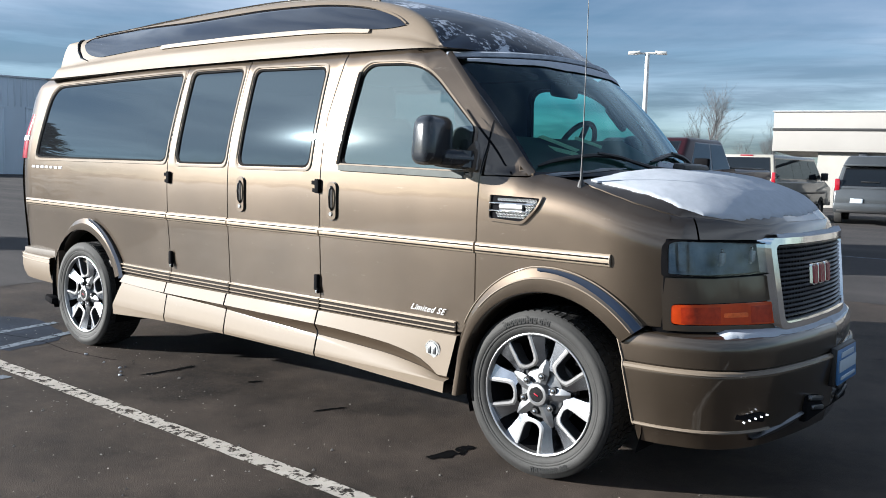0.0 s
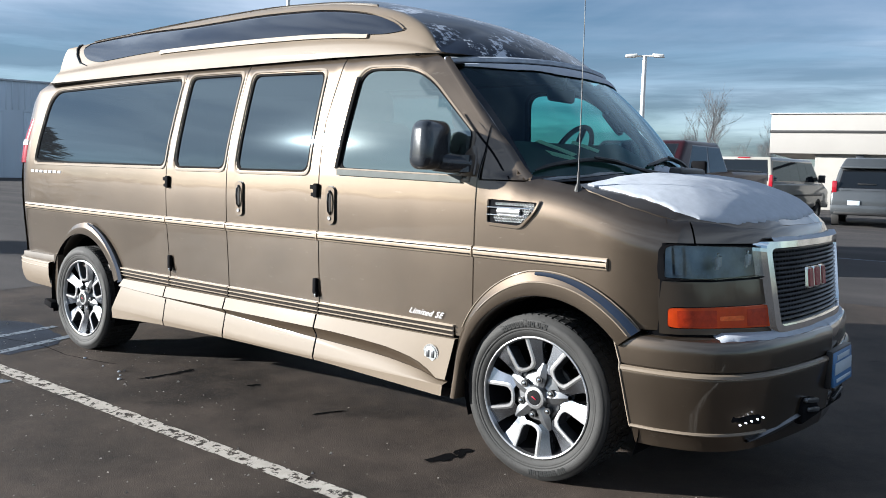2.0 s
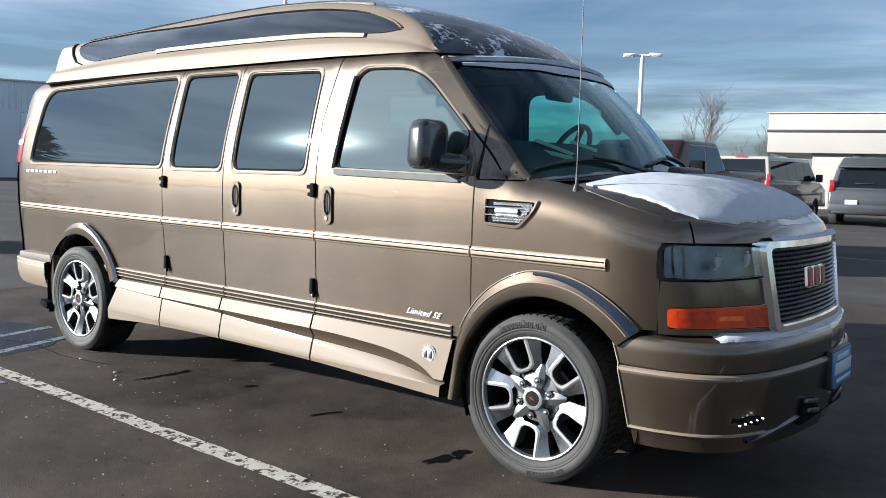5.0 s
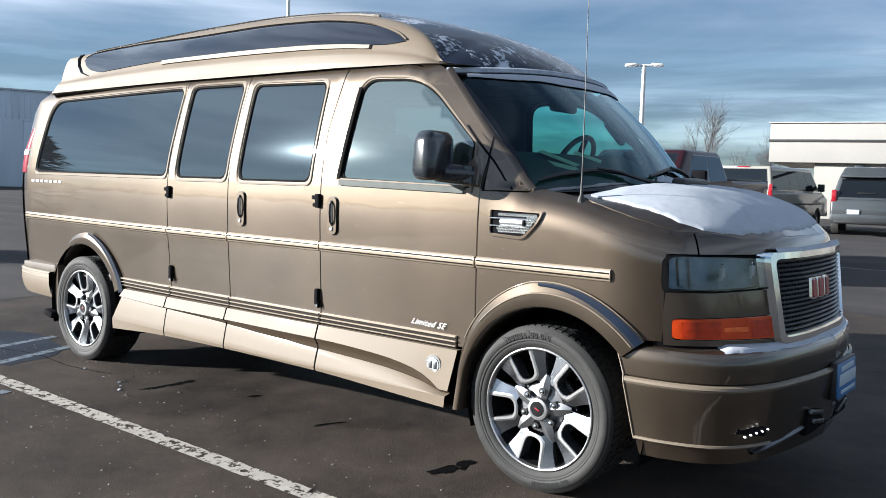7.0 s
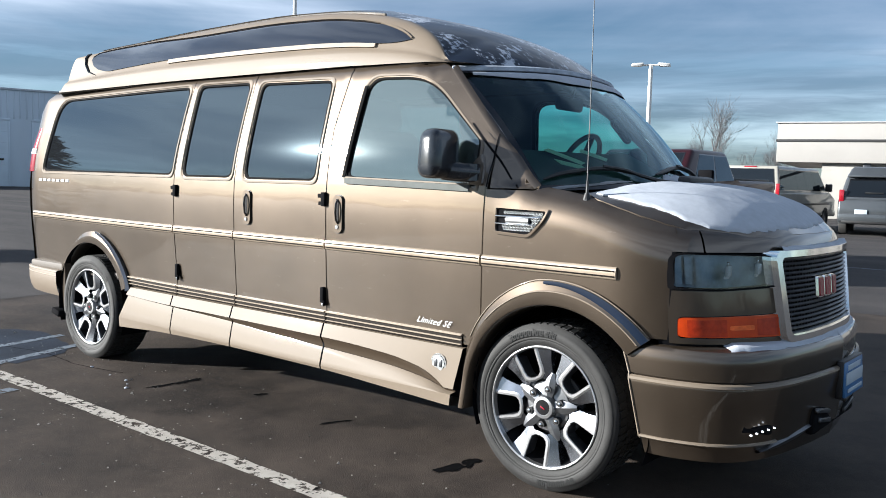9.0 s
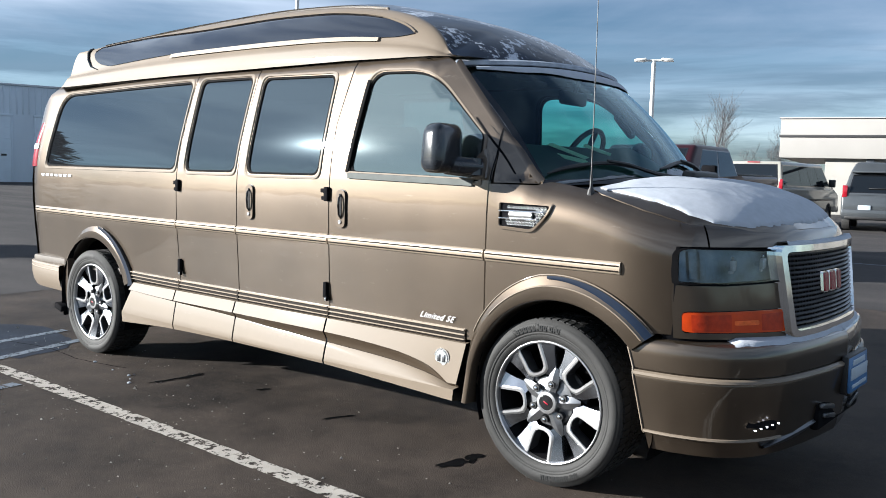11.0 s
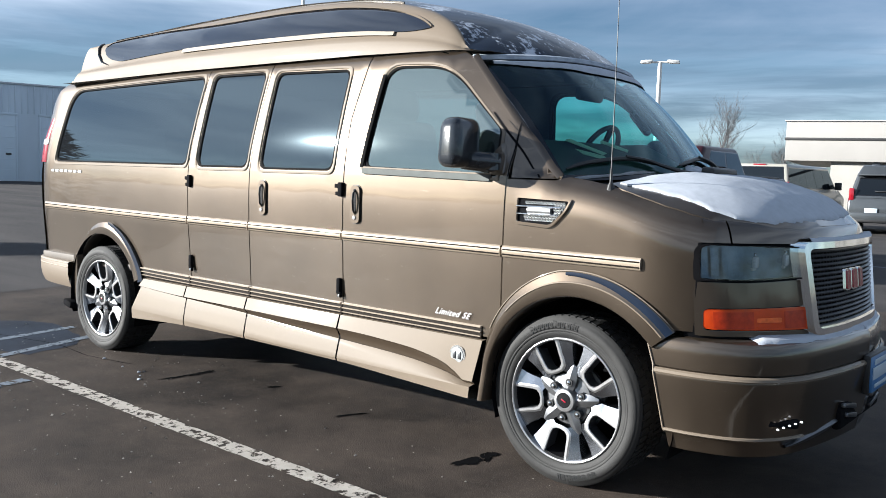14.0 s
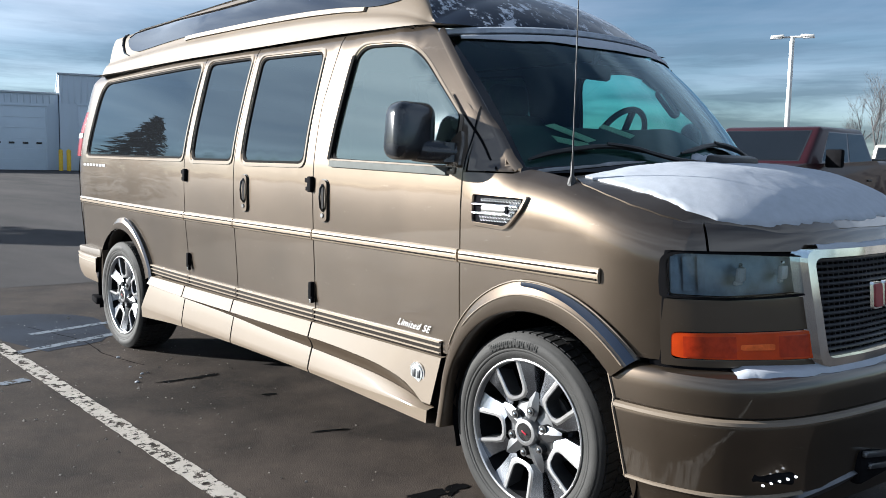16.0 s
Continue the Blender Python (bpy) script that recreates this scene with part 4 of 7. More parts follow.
def front_corner(flip):
    f = mirror_y if flip else (lambda p: p)
    back = face_part("lamp_surround", f(grow([(-0.947, 0.730), (-0.52, 0.727), (-0.53, 1.105), (-0.947, 1.112)], 0.0)), [f(grow(head_poly, 0.003))], DARK, van, "black recess round the lamps", off=-0.012, depth=0.06)
    bezel = face_part("lamp_bezel", f(bez_poly), [f(grow(mark_poly, 0.006))], TAUPE, van, "painted bezel under the headlight", off=0.0, depth=0.02)
    # headlight: reflector bowl, bulbs and a clear cover
    lamp = face_part("headlight", f(grow(head_poly, -0.003)), [], REFLECTOR, van, "smoked clear headlight", off=-0.055, depth=0.0)
    bm = bmesh.new()
    loop = resample(f(head_poly), 0.03)
    grid_faces(bm, [[face(o)(y, z) for y, z in loop + loop[:1]] for o in (0.003, -0.026, -0.056)])
    part("lamp_wall", bm, SMOKE, lamp, "smoked inner wall", angle=40)
    n = Vector((1, 0.55 if flip else -0.55, 0)).normalized()
    side, up = n.cross(Vector((0, 0, 1))), Vector((0, 0, 1))
    for yy, zz in ((-0.772, 1.036), (-0.645, 1.044)):
        y = 2 * YC - yy if flip else yy
        p = Vector(face(-0.016)(y, zz))
        bm = bmesh.new()
        tube(bm, [tuple(p - n * 0.036), tuple(p - n * 0.004), tuple(p + n * 0.004), tuple(p + n * 0.006)], [0.011, 0.012, 0.010, 0.003], 12)
        box(bm, tuple(p - n * 0.004 + up * 0.026), (0.010, 0.016, 0.030), 0.004)
        part("bulb_housing", bm, CHROME, lamp, "chrome bulb housing")
        bm = bmesh.new()
        box(bm, tuple(p + n * 0.001 + up * 0.004), (0.018, 0.042, 0.046), 0.007)
        box(bm, tuple(p + n * 0.001 - up * 0.022 + side * 0.008), (0.012, 0.044 if zz < 1.04 else 0.026, 0.014), 0.004)
        part("bulb", bm, WHITE_LENS, lamp)
    for yy, w in ((-0.926, 0.010), (-0.900, 0.014), (-0.868, 0.010)):
        y = 2 * YC - yy if flip else yy
        face_part("lens_rib", [(y - w / 2, 0.985), (y + w / 2, 0.985), (y + w / 2, 1.092), (y - w / 2, 1.092)], [], REFLECTOR, lamp, "", off=-0.034, depth=0.01)
    face_part("lens", f(head_poly), [], LENS, lamp, "clear lens", off=0.006, depth=0.0)
    face_part("lens_rim", f(grow(head_poly, 0.004)), [f(grow(head_poly, -0.001))], DARK, lamp, off=0.008, depth=0.02)
    m = face_part("marker_lamp", f(mark_poly), [], AMBER, van, "orange turn signal lens", off=0.005, depth=0.02)
    face_part("lens_panel", f([(-0.915, 0.780), (-0.80, 0.778), (-0.80, 0.845), (-0.915, 0.843)]), [], AMBER_DEEP, m, off=0.009, depth=0.006)
    # specular spot on the lens, put in as a brighter amber strip
    face_part("lens_glint", f(rounded([(-0.785, 0.803), (-0.690, 0.803), (-0.690, 0.822), (-0.785, 0.820)], 0.006)), [], AMBER_GLINT, m, off=0.0085, depth=0.006)
    face_part("lens_panel", f([(-0.675, 0.780), (-0.575, 0.778), (-0.572, 0.849), (-0.675, 0.846)]), [], AMBER_DEEP, m, off=0.008, depth=0.006)


front_corner(False)
front_corner(True)
flank_part('corner_seam', [(0.5555, 0.76), (0.5635, 0.76), (0.5625, 1.112), (0.5555, 1.112)], [], DARK, fender, 'black seam beside the lamps', off=0.005, depth=0.02, step=0.03)

# grille: chrome surround, dark mesh bars, emblem
G_OUT = rounded([(YC - 0.460, 0.742), (YC + 0.460, 0.742), (YC + 0.505, 1.118), (YC - 0.505, 1.118)], 0.04)
G_IN = rounded([(YC - 0.432, 0.768), (YC + 0.432, 0.768), (YC + 0.474, 1.092), (YC - 0.474, 1.092)], 0.03)
grille = face_part("grille_surround", G_OUT, [G_IN], CHROME, van, "chrome grille surround with frost", off=0.03, step=0.03, depth=0.06)
face_part("grille_back", grow(G_IN, 0.01), [], DARK, grille, off=-0.01, depth=0)
for k in range(17):
    z = 0.778 + 0.304 * k / 16
    w = 0.432 + 0.040 * k / 16 - 0.004
    bm = bmesh.new()
    rows = []
    for i in range(25):
        y = YC - w + 2 * w * i / 24
        p = Vector(face(0.012)(y, z))
        rows.append([tuple(p + Vector((0.006, 0, -0.004))), tuple(p + Vector((0.008, 0, 0.001))), tuple(p + Vector((0, 0, 0.006))), tuple(p + Vector((-0.012, 0, 0.002)))])
    grid_faces(bm, rows)
    part("grille_bar", bm, GREY_ALLOY, grille, angle=25)
for k in range(31):
    y = YC - 0.428 + 0.856 * k / 30
    bm = bmesh.new()
    p0, p1 = Vector(face(0.006)(y, 0.770)), Vector(face(0.006)(y, 1.088))
    tube(bm, [tuple(p0), tuple(p1)], 0.0035, 4)
    part("grille_rib", bm, BLACK, grille)
# emblem as plain blocks
emblem = None
for k, (yy, w) in enumerate(((-0.088, 0.05), (0.0, 0.06), (0.088, 0.05))):
    for mat, grow_by, off in ((CHROME, 0.006, 0.030), (EMBLEM_RED, 0.0, 0.036)):
        y = YC - 0.05 + yy
        ob = face_part("emblem_block", rounded([(y - w / 2 - grow_by, 0.912 - grow_by), (y + w / 2 + grow_by, 0.912 - grow_by), (y + w / 2 + grow_by, 0.990 + grow_by), (y - w / 2 - grow_by, 0.990 + grow_by)], 0.008), [], mat, grille, "red emblem block with bright edge" if mat is EMBLEM_RED else "", off=off, depth=0.012)
# frosted lip of the hood over the grille
bm = bmesh.new()
rows = []
for i in range(41):
    y = YC - 0.46 + 0.92 * i / 40
    p = Vector(face(0.03)(y, 1.121))
    w = 0.012 + 0.008 * noise.noise((y * 15, 0.3, 0))
    rows.append([tuple(p + Vector((0.0, 0, -0.002))), tuple(p + Vector((-0.01, 0, w))), tuple(p + Vector((-0.04, 0, w * 0.8)))])
grid_faces(bm, rows)
tagged(part("snow_ridge", bm, SNOW, None, "", angle=70), "narrow ridge of frost over the grille", "snow")

# ---- bumpers: sections swept along a plan curve ----
BUMP_PLAN = [(0.418, -0.986), (0.55, -0.978), (0.66, -0.955), (0.75, -0.915), (0.82, -0.855), (0.875, -0.775), (0.92, -0.66), (0.955, -0.50), (0.985, -0.30), (1.0, -0.12), (1.003, YC)]
BUMP_PLAN = BUMP_PLAN + [(x, 2 * YC - y) for x, y in BUMP_PLAN[-2::-1]]


def sweep(plan, profile, lo=0.0, hi=1.0, steps=4, shear=0.0):
    """Rows of points: a profile of (out, z) carried along a plan path, where out is across it."""
    path = smooth_path(plan, steps)
    n = len(path)
    rows = []
    for i in range(int(lo * (n - 1)), int(hi * (n - 1)) + 1):
        d = (path[min(i + 1, n - 1)] - path[max(i - 1, 0)]).normalized()
        out = Vector((d.y, -d.x))
        u = i / (n - 1)
        prof = profile(u) if callable(profile) else profile
        k = max(0.0, 1 - u / 0.08, 1 - (1 - u) / 0.08)
        rows.append([(path[i].x + out.x * o + k * (shear * max(0.0, 0.62 - z) - 0.36 * max(0.0, z - 0.62)), path[i].y + out.y * o, z) for o, z in prof])
    return rows


def swept(name, plan, profile, material, parent, label="", lo=0.0, hi=1.0, close=False, angle=40, shear=0.0):
    bm = bmesh.new()
    vs = grid_faces(bm, sweep(plan, profile, lo, hi, shear=shear))
    if close:
        bm.faces.new(vs[0][::-1])
        bm.faces.new(vs[-1])
    return part(name, bm, material, parent, label, angle=angle)


UPPER = [(-0.16, 0.737), (-0.09, 0.738), (-0.035, 0.737), (-0.012, 0.729), (-0.002, 0.712), (0.0, 0.67), (-0.002, 0.612), (-0.010, 0.606)]
LOWER = [(-0.010, 0.607), (0.004, 0.600), (0.012, 0.590), (0.012, 0.575), (0.006, 0.52), (-0.002, 0.44), (-0.010, 0.366), (-0.010, 0.358), (-0.020, 0.348), (-0.030, 0.30), (-0.036, 0.282), (-0.05, 0.277), (-0.16, 0.275)]
bumper = swept("bumper_upper", BUMP_PLAN, UPPER, TAUPE, van, "painted wrap-round bumper")
lower = swept("bumper_lower", BUMP_PLAN, LOWER, TAUPE, van, "painted lower bumper cover", shear=0.2)
swept("lower_bead", BUMP_PLAN, [(-0.014, 0.366), (-0.004, 0.362), (-0.002, 0.355), (-0.014, 0.348)], TAN, lower, "pale lower lip", 0.0, 0.30, shear=0.2)
swept("bumper_bead", BUMP_PLAN, [(0.002, 0.606), (0.014, 0.600), (0.017, 0.590), (0.010, 0.581)], TAN, lower, "pale ridge along the bumper", shear=0.2)
# turned-in edges beside the wheel openings
for nm, prof, owner in (("upper_return", UPPER, bumper), ("lower_return", LOWER, lower)):
    for sgn in (-1, 1):
        bm = bmesh.new()
        first = sweep(BUMP_PLAN, prof[:-2] if prof is LOWER else prof[2:], 0.0, 1.0, shear=0.2 if prof is LOWER else 0.0)[0]
        rows = [[(x, y if sgn < 0 else 2 * YC - y, z) for x, y, z in first], [(x - 0.004, (y + 0.02) if sgn < 0 else 2 * YC - y - 0.02, z) for x, y, z in first], [(x + 0.01, (y + 0.14) if sgn < 0 else 2 * YC - y - 0.14, z) for x, y, z in first]]
        grid_faces(bm, rows)
        part(nm, bm, TAUPE, owner, angle=40)
# highlight on the bumper's edge beside the wheel, put in as a tan tube
for sgn in (-1, 1):
    bm = bmesh.new()
    pts = sweep(BUMP_PLAN, UPPER, 0.0, 1.0)[0][3:7] + sweep(BUMP_PLAN, LOWER, 0.0, 1.0, shear=0.2)[0][2:9]
    tube(bm, [(x - 0.003, (y - 0.002) if sgn < 0 else 2 * YC - y + 0.002, z) for x, y, z in pts], 0.0045, 6)
    part("edge_highlight", bm, TAN, lower, "pale tube for the highlight on the bumper's edge")
# snow on the bumper shelf
bm = bmesh.new()
path = smooth_path(BUMP_PLAN, 6)
rows = []
sel = [i for i in range(len(path)) if 0.175 < i / (len(path) - 1) < 0.88]
for j, i in enumerate(sel):
    d = (path[i + 1] - path[i - 1]).normalized()
    out = Vector((d.y, -d.x))
    taper = min(1.0, j / 3, (len(sel) - 1 - j) / 3)
    n = noise.noise((i * 0.31, 0.4, 0.2)) * 0.01
    rows.append([(path[i].x + out.x * o, path[i].y + out.y * o, z) for o, z in ((-0.13, 0.741), (-0.10, 0.740 + 0.014 * taper), (-0.06, 0.738 + 0.012 * taper), (-0.030 + n, 0.737 + 0.008 * taper), (-0.020 + n, 0.731))])
grid_faces(bm, rows)
tagged(part("snow_strip", bm, SNOW, None, "", angle=70), "strip of snow along the front bumper's shelf", "snow")
# fog lamps: slot, LEDs and blade
for flip in (False, True):
    f = (lambda y: 2 * YC - y) if flip else (lambda y: y)
    turn = Matrix.Rotation(radians(33 if flip else -33), 3, "Z")
    slot = bmesh.new()
    box(slot, (0.862, f(-0.765), 0.420), (0.03, 0.15, 0.04), 0.010, turn @ Matrix.Rotation(radians(-6 if not flip else 6), 3, "X"))
    fog = part("fog_recess", slot, DARK, lower, "dark slot with small running lights")
    for k in range(5):
        y = -0.823 + 0.023 * k
        x = 0.857 + 0.0145 * k + 0.010
        bm = bmesh.new()
        box(bm, (x, f(y), 0.406 + 0.0060 * k), (0.010, 0.0065, 0.0060), 0.0022, turn)
        part("led", bm, LED, fog, "lit white diode")
    bm = bmesh.new()
    rows = []
    for k in range(9):
        u = k / 8
        y, x, z, h = -0.745 + 0.36 * u, 0.868 + 0.125 * u - 0.03 * u * u, 0.318 + 0.052 * u * u, 0.012 + 0.030 * math.sin(u * math.pi * 0.9)
        rows.append([(x - 0.05, f(y), z), (x + 0.004, f(y), z), (x + 0.014, f(y), z + h * 0.5), (x, f(y), z + h), (x - 0.05, f(y), z + h)])
    grid_faces(bm, rows)
    part("blade", bm, GREY_ALLOY, lower, "lower grille blade")
bm = bmesh.new()
box(bm, (0.962, YC, 0.395), (0.05, 0.62, 0.12), 0.02)
intake = part("lower_intake", bm, DARK, lower, "black lower air intake")
for zz, w in ((0.43, 0.60), (0.385, 0.52)):
    for sgn in (-1, 1):
        bm = bmesh.new()
        box(bm, (0.990, YC + sgn * w * 0.36, zz), (0.02, w * 0.30, 0.02), 0.005, Matrix.Rotation(radians(10 * sgn), 3, "X"))
        part("intake_fin", bm, GREY_ALLOY, intake)
# plate, with bars for its writing
bm = bmesh.new()
box(bm, (1.028, 0.0, 0.540), (0.012, 0.305, 0.155), 0.004, Matrix.Rotation(radians(-4), 3, "Y"))
plate = part("number_plate", bm, PLATE_BLUE, van, "blue plate with a pale band")
for zz, h, w, mat in ((0.590, 0.024, 0.20, PLATE_WHITE), (0.543, 0.054, 0.27, PLATE_WHITE), (0.489, 0.016, 0.23, PLATE_WHITE)):
    bm = bmesh.new()
    box(bm, (1.036 + (zz - 0.54) * -0.07, 0.0, zz), (0.004, w, h), 0.001)
    part("plate_bar", bm, mat, plate)
bm = bmesh.new()
box(bm, (1.012, 0.0, 0.54), (0.03, 0.32, 0.17), 0.006)
part("plate_holder", bm, BLACK, plate)
# rear bumper
REAR_PLAN = [(-4.385, -0.955), (-4.70, -0.935), (-4.90, -0.90), (-5.04, -0.84), (-5.12, -0.72), (-5.16, -0.4), (-5.17, YC)]
REAR_PLAN = REAR_PLAN + [(x, 2 * YC - y) for x, y in REAR_PLAN[-2::-1]]
rb = swept("rear_bumper", REAR_PLAN, [(0.16, 0.60), (0.03, 0.600), (-0.003, 0.596), (-0.012, 0.58), (-0.012, 0.50), (0.0, 0.44), (0.02, 0.40), (0.1, 0.395)], TAN, van, "tan rear bumper")
for zz in (0.585, 0.555):
    swept("bumper_groove", REAR_PLAN, [(-0.010, zz + 0.006), (-0.0155, zz), (-0.010, zz - 0.006)], RIB_PAINT, rb, "pale bead", 0.0, 0.4)
# tail lamps wrapped round the rear corners
for sgn in (-1, 1):
    def lamp_sheet(z0, z1, out, nz):
        bm = bmesh.new()
        rows = []
        for j in range(nz + 1):
            z = z0 + (z1 - z0) * j / nz
            lean = 0.30 * max(0.0, (z - 1.42) / 0.35) ** 2
            rows.append([(x + lean * 0.35, (-1 if sgn < 0 else 1) * (side_y(-4.86, z) - d + out) + (0 if sgn < 0 else 2 * YC), z) for x, d in ((-4.880, 0.010), (-4.905, 0.002), (-4.94, 0.004), (-4.99, 0.026), (-5.03, 0.060), (-5.06, 0.11))])
        grid_faces(bm, rows)
        skirt(bm, (0.0, 0.03 * -sgn, 0))
        return bm
    tl = part("tail_lamp", lamp_sheet(1.345, 1.690, 0.008, 8), RED_LENS, van, "tall red tail lamp", angle=60)
    part("reverse_lens", lamp_sheet(1.485, 1.525, 0.013, 2), WHITE_LENS, tl, angle=60)


# ---- flank details ----
def flank_bar(name, x0, x1, z0, z1, material, parent, label="", out=0.01, z0b=None, z1b=None):
    """A rounded moulding along the flank from x0 to x1, z0 to z1."""
    z0b, z1b = (z0 if z0b is None else z0b), (z1 if z1b is None else z1b)
    bm = bmesh.new()
    n = max(2, int((x1 - x0) / 0.08))
    rows = []
    for i in range(n + 1):
        t = i / n
        x = x0 + (x1 - x0) * t
        a, b = z0 + (z0b - z0) * t, z1 + (z1b - z1) * t
        rows.append([(x, -(side_y(x, a + (b - a) * s) + o), a + (b - a) * s) for s, o in ((0, -0.002), (0.04, out * 0.6), (0.2, out), (0.5, out * 1.12), (0.8, out), (0.96, out * 0.6), (1, -0.002))])
    vs = grid_faces(bm, rows)
    bm.faces.new(vs[0][::-1])
    bm.faces.new(vs[-1])
    return part(name, bm, material, parent, label, angle=60)


PINSTRIPE_SHADE = surface("pinstripe_and_rib_shade", (0.010, 0.007, 0.005), 0.75, vary=0.15, scale=20, spec=0.15)
panels = [(quarter, -4.88, X_C2 - 0.006), (cargo_rear, X_C2 + 0.006, X_C12 - 0.006), (cargo_front, X_C12 + 0.006, X_C1 - 0.006), (front_door, X_C1 + 0.006, -0.350), (fender, -0.338, 0.345)]
for p, a, b in panels:
    strip = flank_bar("side_moulding", a, b, 0.982, 1.036, SIDE_STRIP, p, "tan rub strip with dark pinstripes", 0.012)
    for zz in (0.992, 1.014):
        flank_bar("pinstripe", a + 0.004, b - 0.006, zz + 0.000, zz + 0.0085, PINSTRIPE_SHADE, strip, "", 0.0155)
# lower mouldings: three ribs over the rocker
for p, a, b in [(quarter, -3.395, X_C2 - 0.006), (cargo_rear, X_C2 + 0.006, X_C12 - 0.006), (cargo_front, X_C12 + 0.006, X_C1 - 0.006), (front_door, X_C1 + 0.006, -0.452)]:
    for zz, h, mat in ((0.639, 0.010, RIB_PAINT), (0.617, 0.008, RIB_PAINT), (0.596, 0.006, RIB_PAINT)):
        flank_bar("lower_rib", a, b, zz, zz + h, mat, p, "", 0.016)
    # shadow lines under the ribs, put in as a near-black band
    flank_bar("rib_shade", a, b, 0.580, 0.644, PINSTRIPE_SHADE, p, "near-black band for the shadow lines under the ribs", 0.006)

# rocker panels: light tan with a taupe sweep that widens towards the front wheel
SWEEP_T = spline([-3.36, -2.81, -2.28, -1.76, -1.30, -0.893, -0.70, -0.60, -0.543], [0.535, 0.520, 0.518, 0.515, 0.512, 0.494, 0.466, 0.432, 0.387])
SWEEP_B = spline([-3.36, -2.81, -2.28, -1.76, -1.30, -0.893, -0.70, -0.60, -0.543], [0.533, 0.508, 0.494, 0.468, 0.452, 0.434, 0.412, 0.393, 0.371])
CREASE = spline([-3.36, -2.28, -1.76, -0.543], [0.372, 0.362, 0.354, 0.364])
SILL = spline([-3.40, -2.8, -2.17, -1.38, -0.88, -0.50], [0.305, 0.335, 0.343, 0.338, 0.322, 0.308])


def rocker_y(x, z):
    """The rocker stands proud under the ribs, leans in to the sweep and flares out at the sill."""
    t, b, s = SWEEP_T(x), SWEEP_B(x), SILL(x)
    flare = 0.025 + 0.012 * max(0.0, (x + 1.4) / 0.9)
    base = 0.992
    if z > t:
        k = (0.585 - z) / max(0.01, 0.585 - t)
        return base + 0.012 + 0.022 * k
    if z > b:
        k = (t - z) / max(0.004, t - b)
        return base + 0.034 - 0.026 * math.sin(k * math.pi / 2)
    c = min(CREASE(x), b - 0.004)
    if z > c:
        k = (b - z) / max(0.004, b - c)
        return base + 0.010 + flare * k ** 0.8
    k = (c - z) / max(0.01, c - s)
    return base + 0.010 + flare - 0.006 * k


def rocker(x0, x1, parent, lean_rear=0.0, lean_front=0.0):
    """One rocker piece; its end edges may lean with height."""
    def lean(p):
        x, y, z = p
        u = (x - x0) / (x1 - x0)
        up = max(0.0, (z - 0.37) / 0.21)
        return (x + lean_rear * up * (1 - u) ** 4 + lean_front * (z - 0.34) / 0.24 * u ** 6, y, z)

    bm = bmesh.new()
    n = max(3, int((x1 - x0) / 0.05))
    rows, band, low = [], [], []
    for i in range(n + 1):
        x = x0 + (x1 - x0) * i / n
        t, b, s = SWEEP_T(x), SWEEP_B(x), SILL(x)
        up = [(x, -rocker_y(x, z) + (0.03 if k == 0 else 0), z) for k, z in enumerate([0.586] + [0.584 + (t + 0.001 - 0.584) * q for q in (0, 0.3, 0.6, 1.0)])]
        band.append([(x, -rocker_y(x, z), z) for z in [t + (b - t) * q for q in (0.0, 0.25, 0.5, 0.75, 0.98)]])
        low.append([(x, -rocker_y(x, z), z) for z in [b + (min(CREASE(x), b - 0.004) - b) * q for q in (0.0, 0.03, 0.4, 0.75, 1.0)] + [min(CREASE(x), b - 0.004) + (s - min(CREASE(x), b - 0.004)) * q for q in (0.06, 0.5, 0.97, 1.0)]] + [(x, -rocker_y(x, s) + 0.05, s - 0.012), (x, -0.80, s + 0.02)])
        rows.append([lean(p) for p in up])
        band[-1], low[-1] = [lean(p) for p in band[-1]], [lean(p) for p in low[-1]]
    grid_faces(bm, rows)
    ob = part("rocker_panel", bm, TAN, parent, "light tan rocker panel", angle=50)
    bm = bmesh.new()
    grid_faces(bm, band)
    part("sweep_band", bm, SWEEP_PAINT, ob, "taupe sweep", angle=50)
    bm = bmesh.new()
    vs = grid_faces(bm, low)
    part("rocker_lower", bm, TAN, ob, angle=50)


rocker(-3.395, X_C2 - 0.006, quarter, 0.11)
flank_part("flare_leg", [(-3.455, 0.575), (-3.25, 0.585), (-3.25, 0.315), (-3.385, 0.292), (-3.412, 0.295)], [], TAN, quarter, "light tan leg behind the rear wheel", off=-0.004, depth=0.02)
rocker(X_C2 + 0.006, X_C12 - 0.006, cargo_rear)
rocker(X_C12 + 0.006, X_C1 - 0.006, cargo_front)
rocker(X_C1 + 0.006, -0.478, front_door, 0.0, 0.045)
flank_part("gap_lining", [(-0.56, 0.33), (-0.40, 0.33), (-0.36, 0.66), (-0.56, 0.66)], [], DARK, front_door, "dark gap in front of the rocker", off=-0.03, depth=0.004)


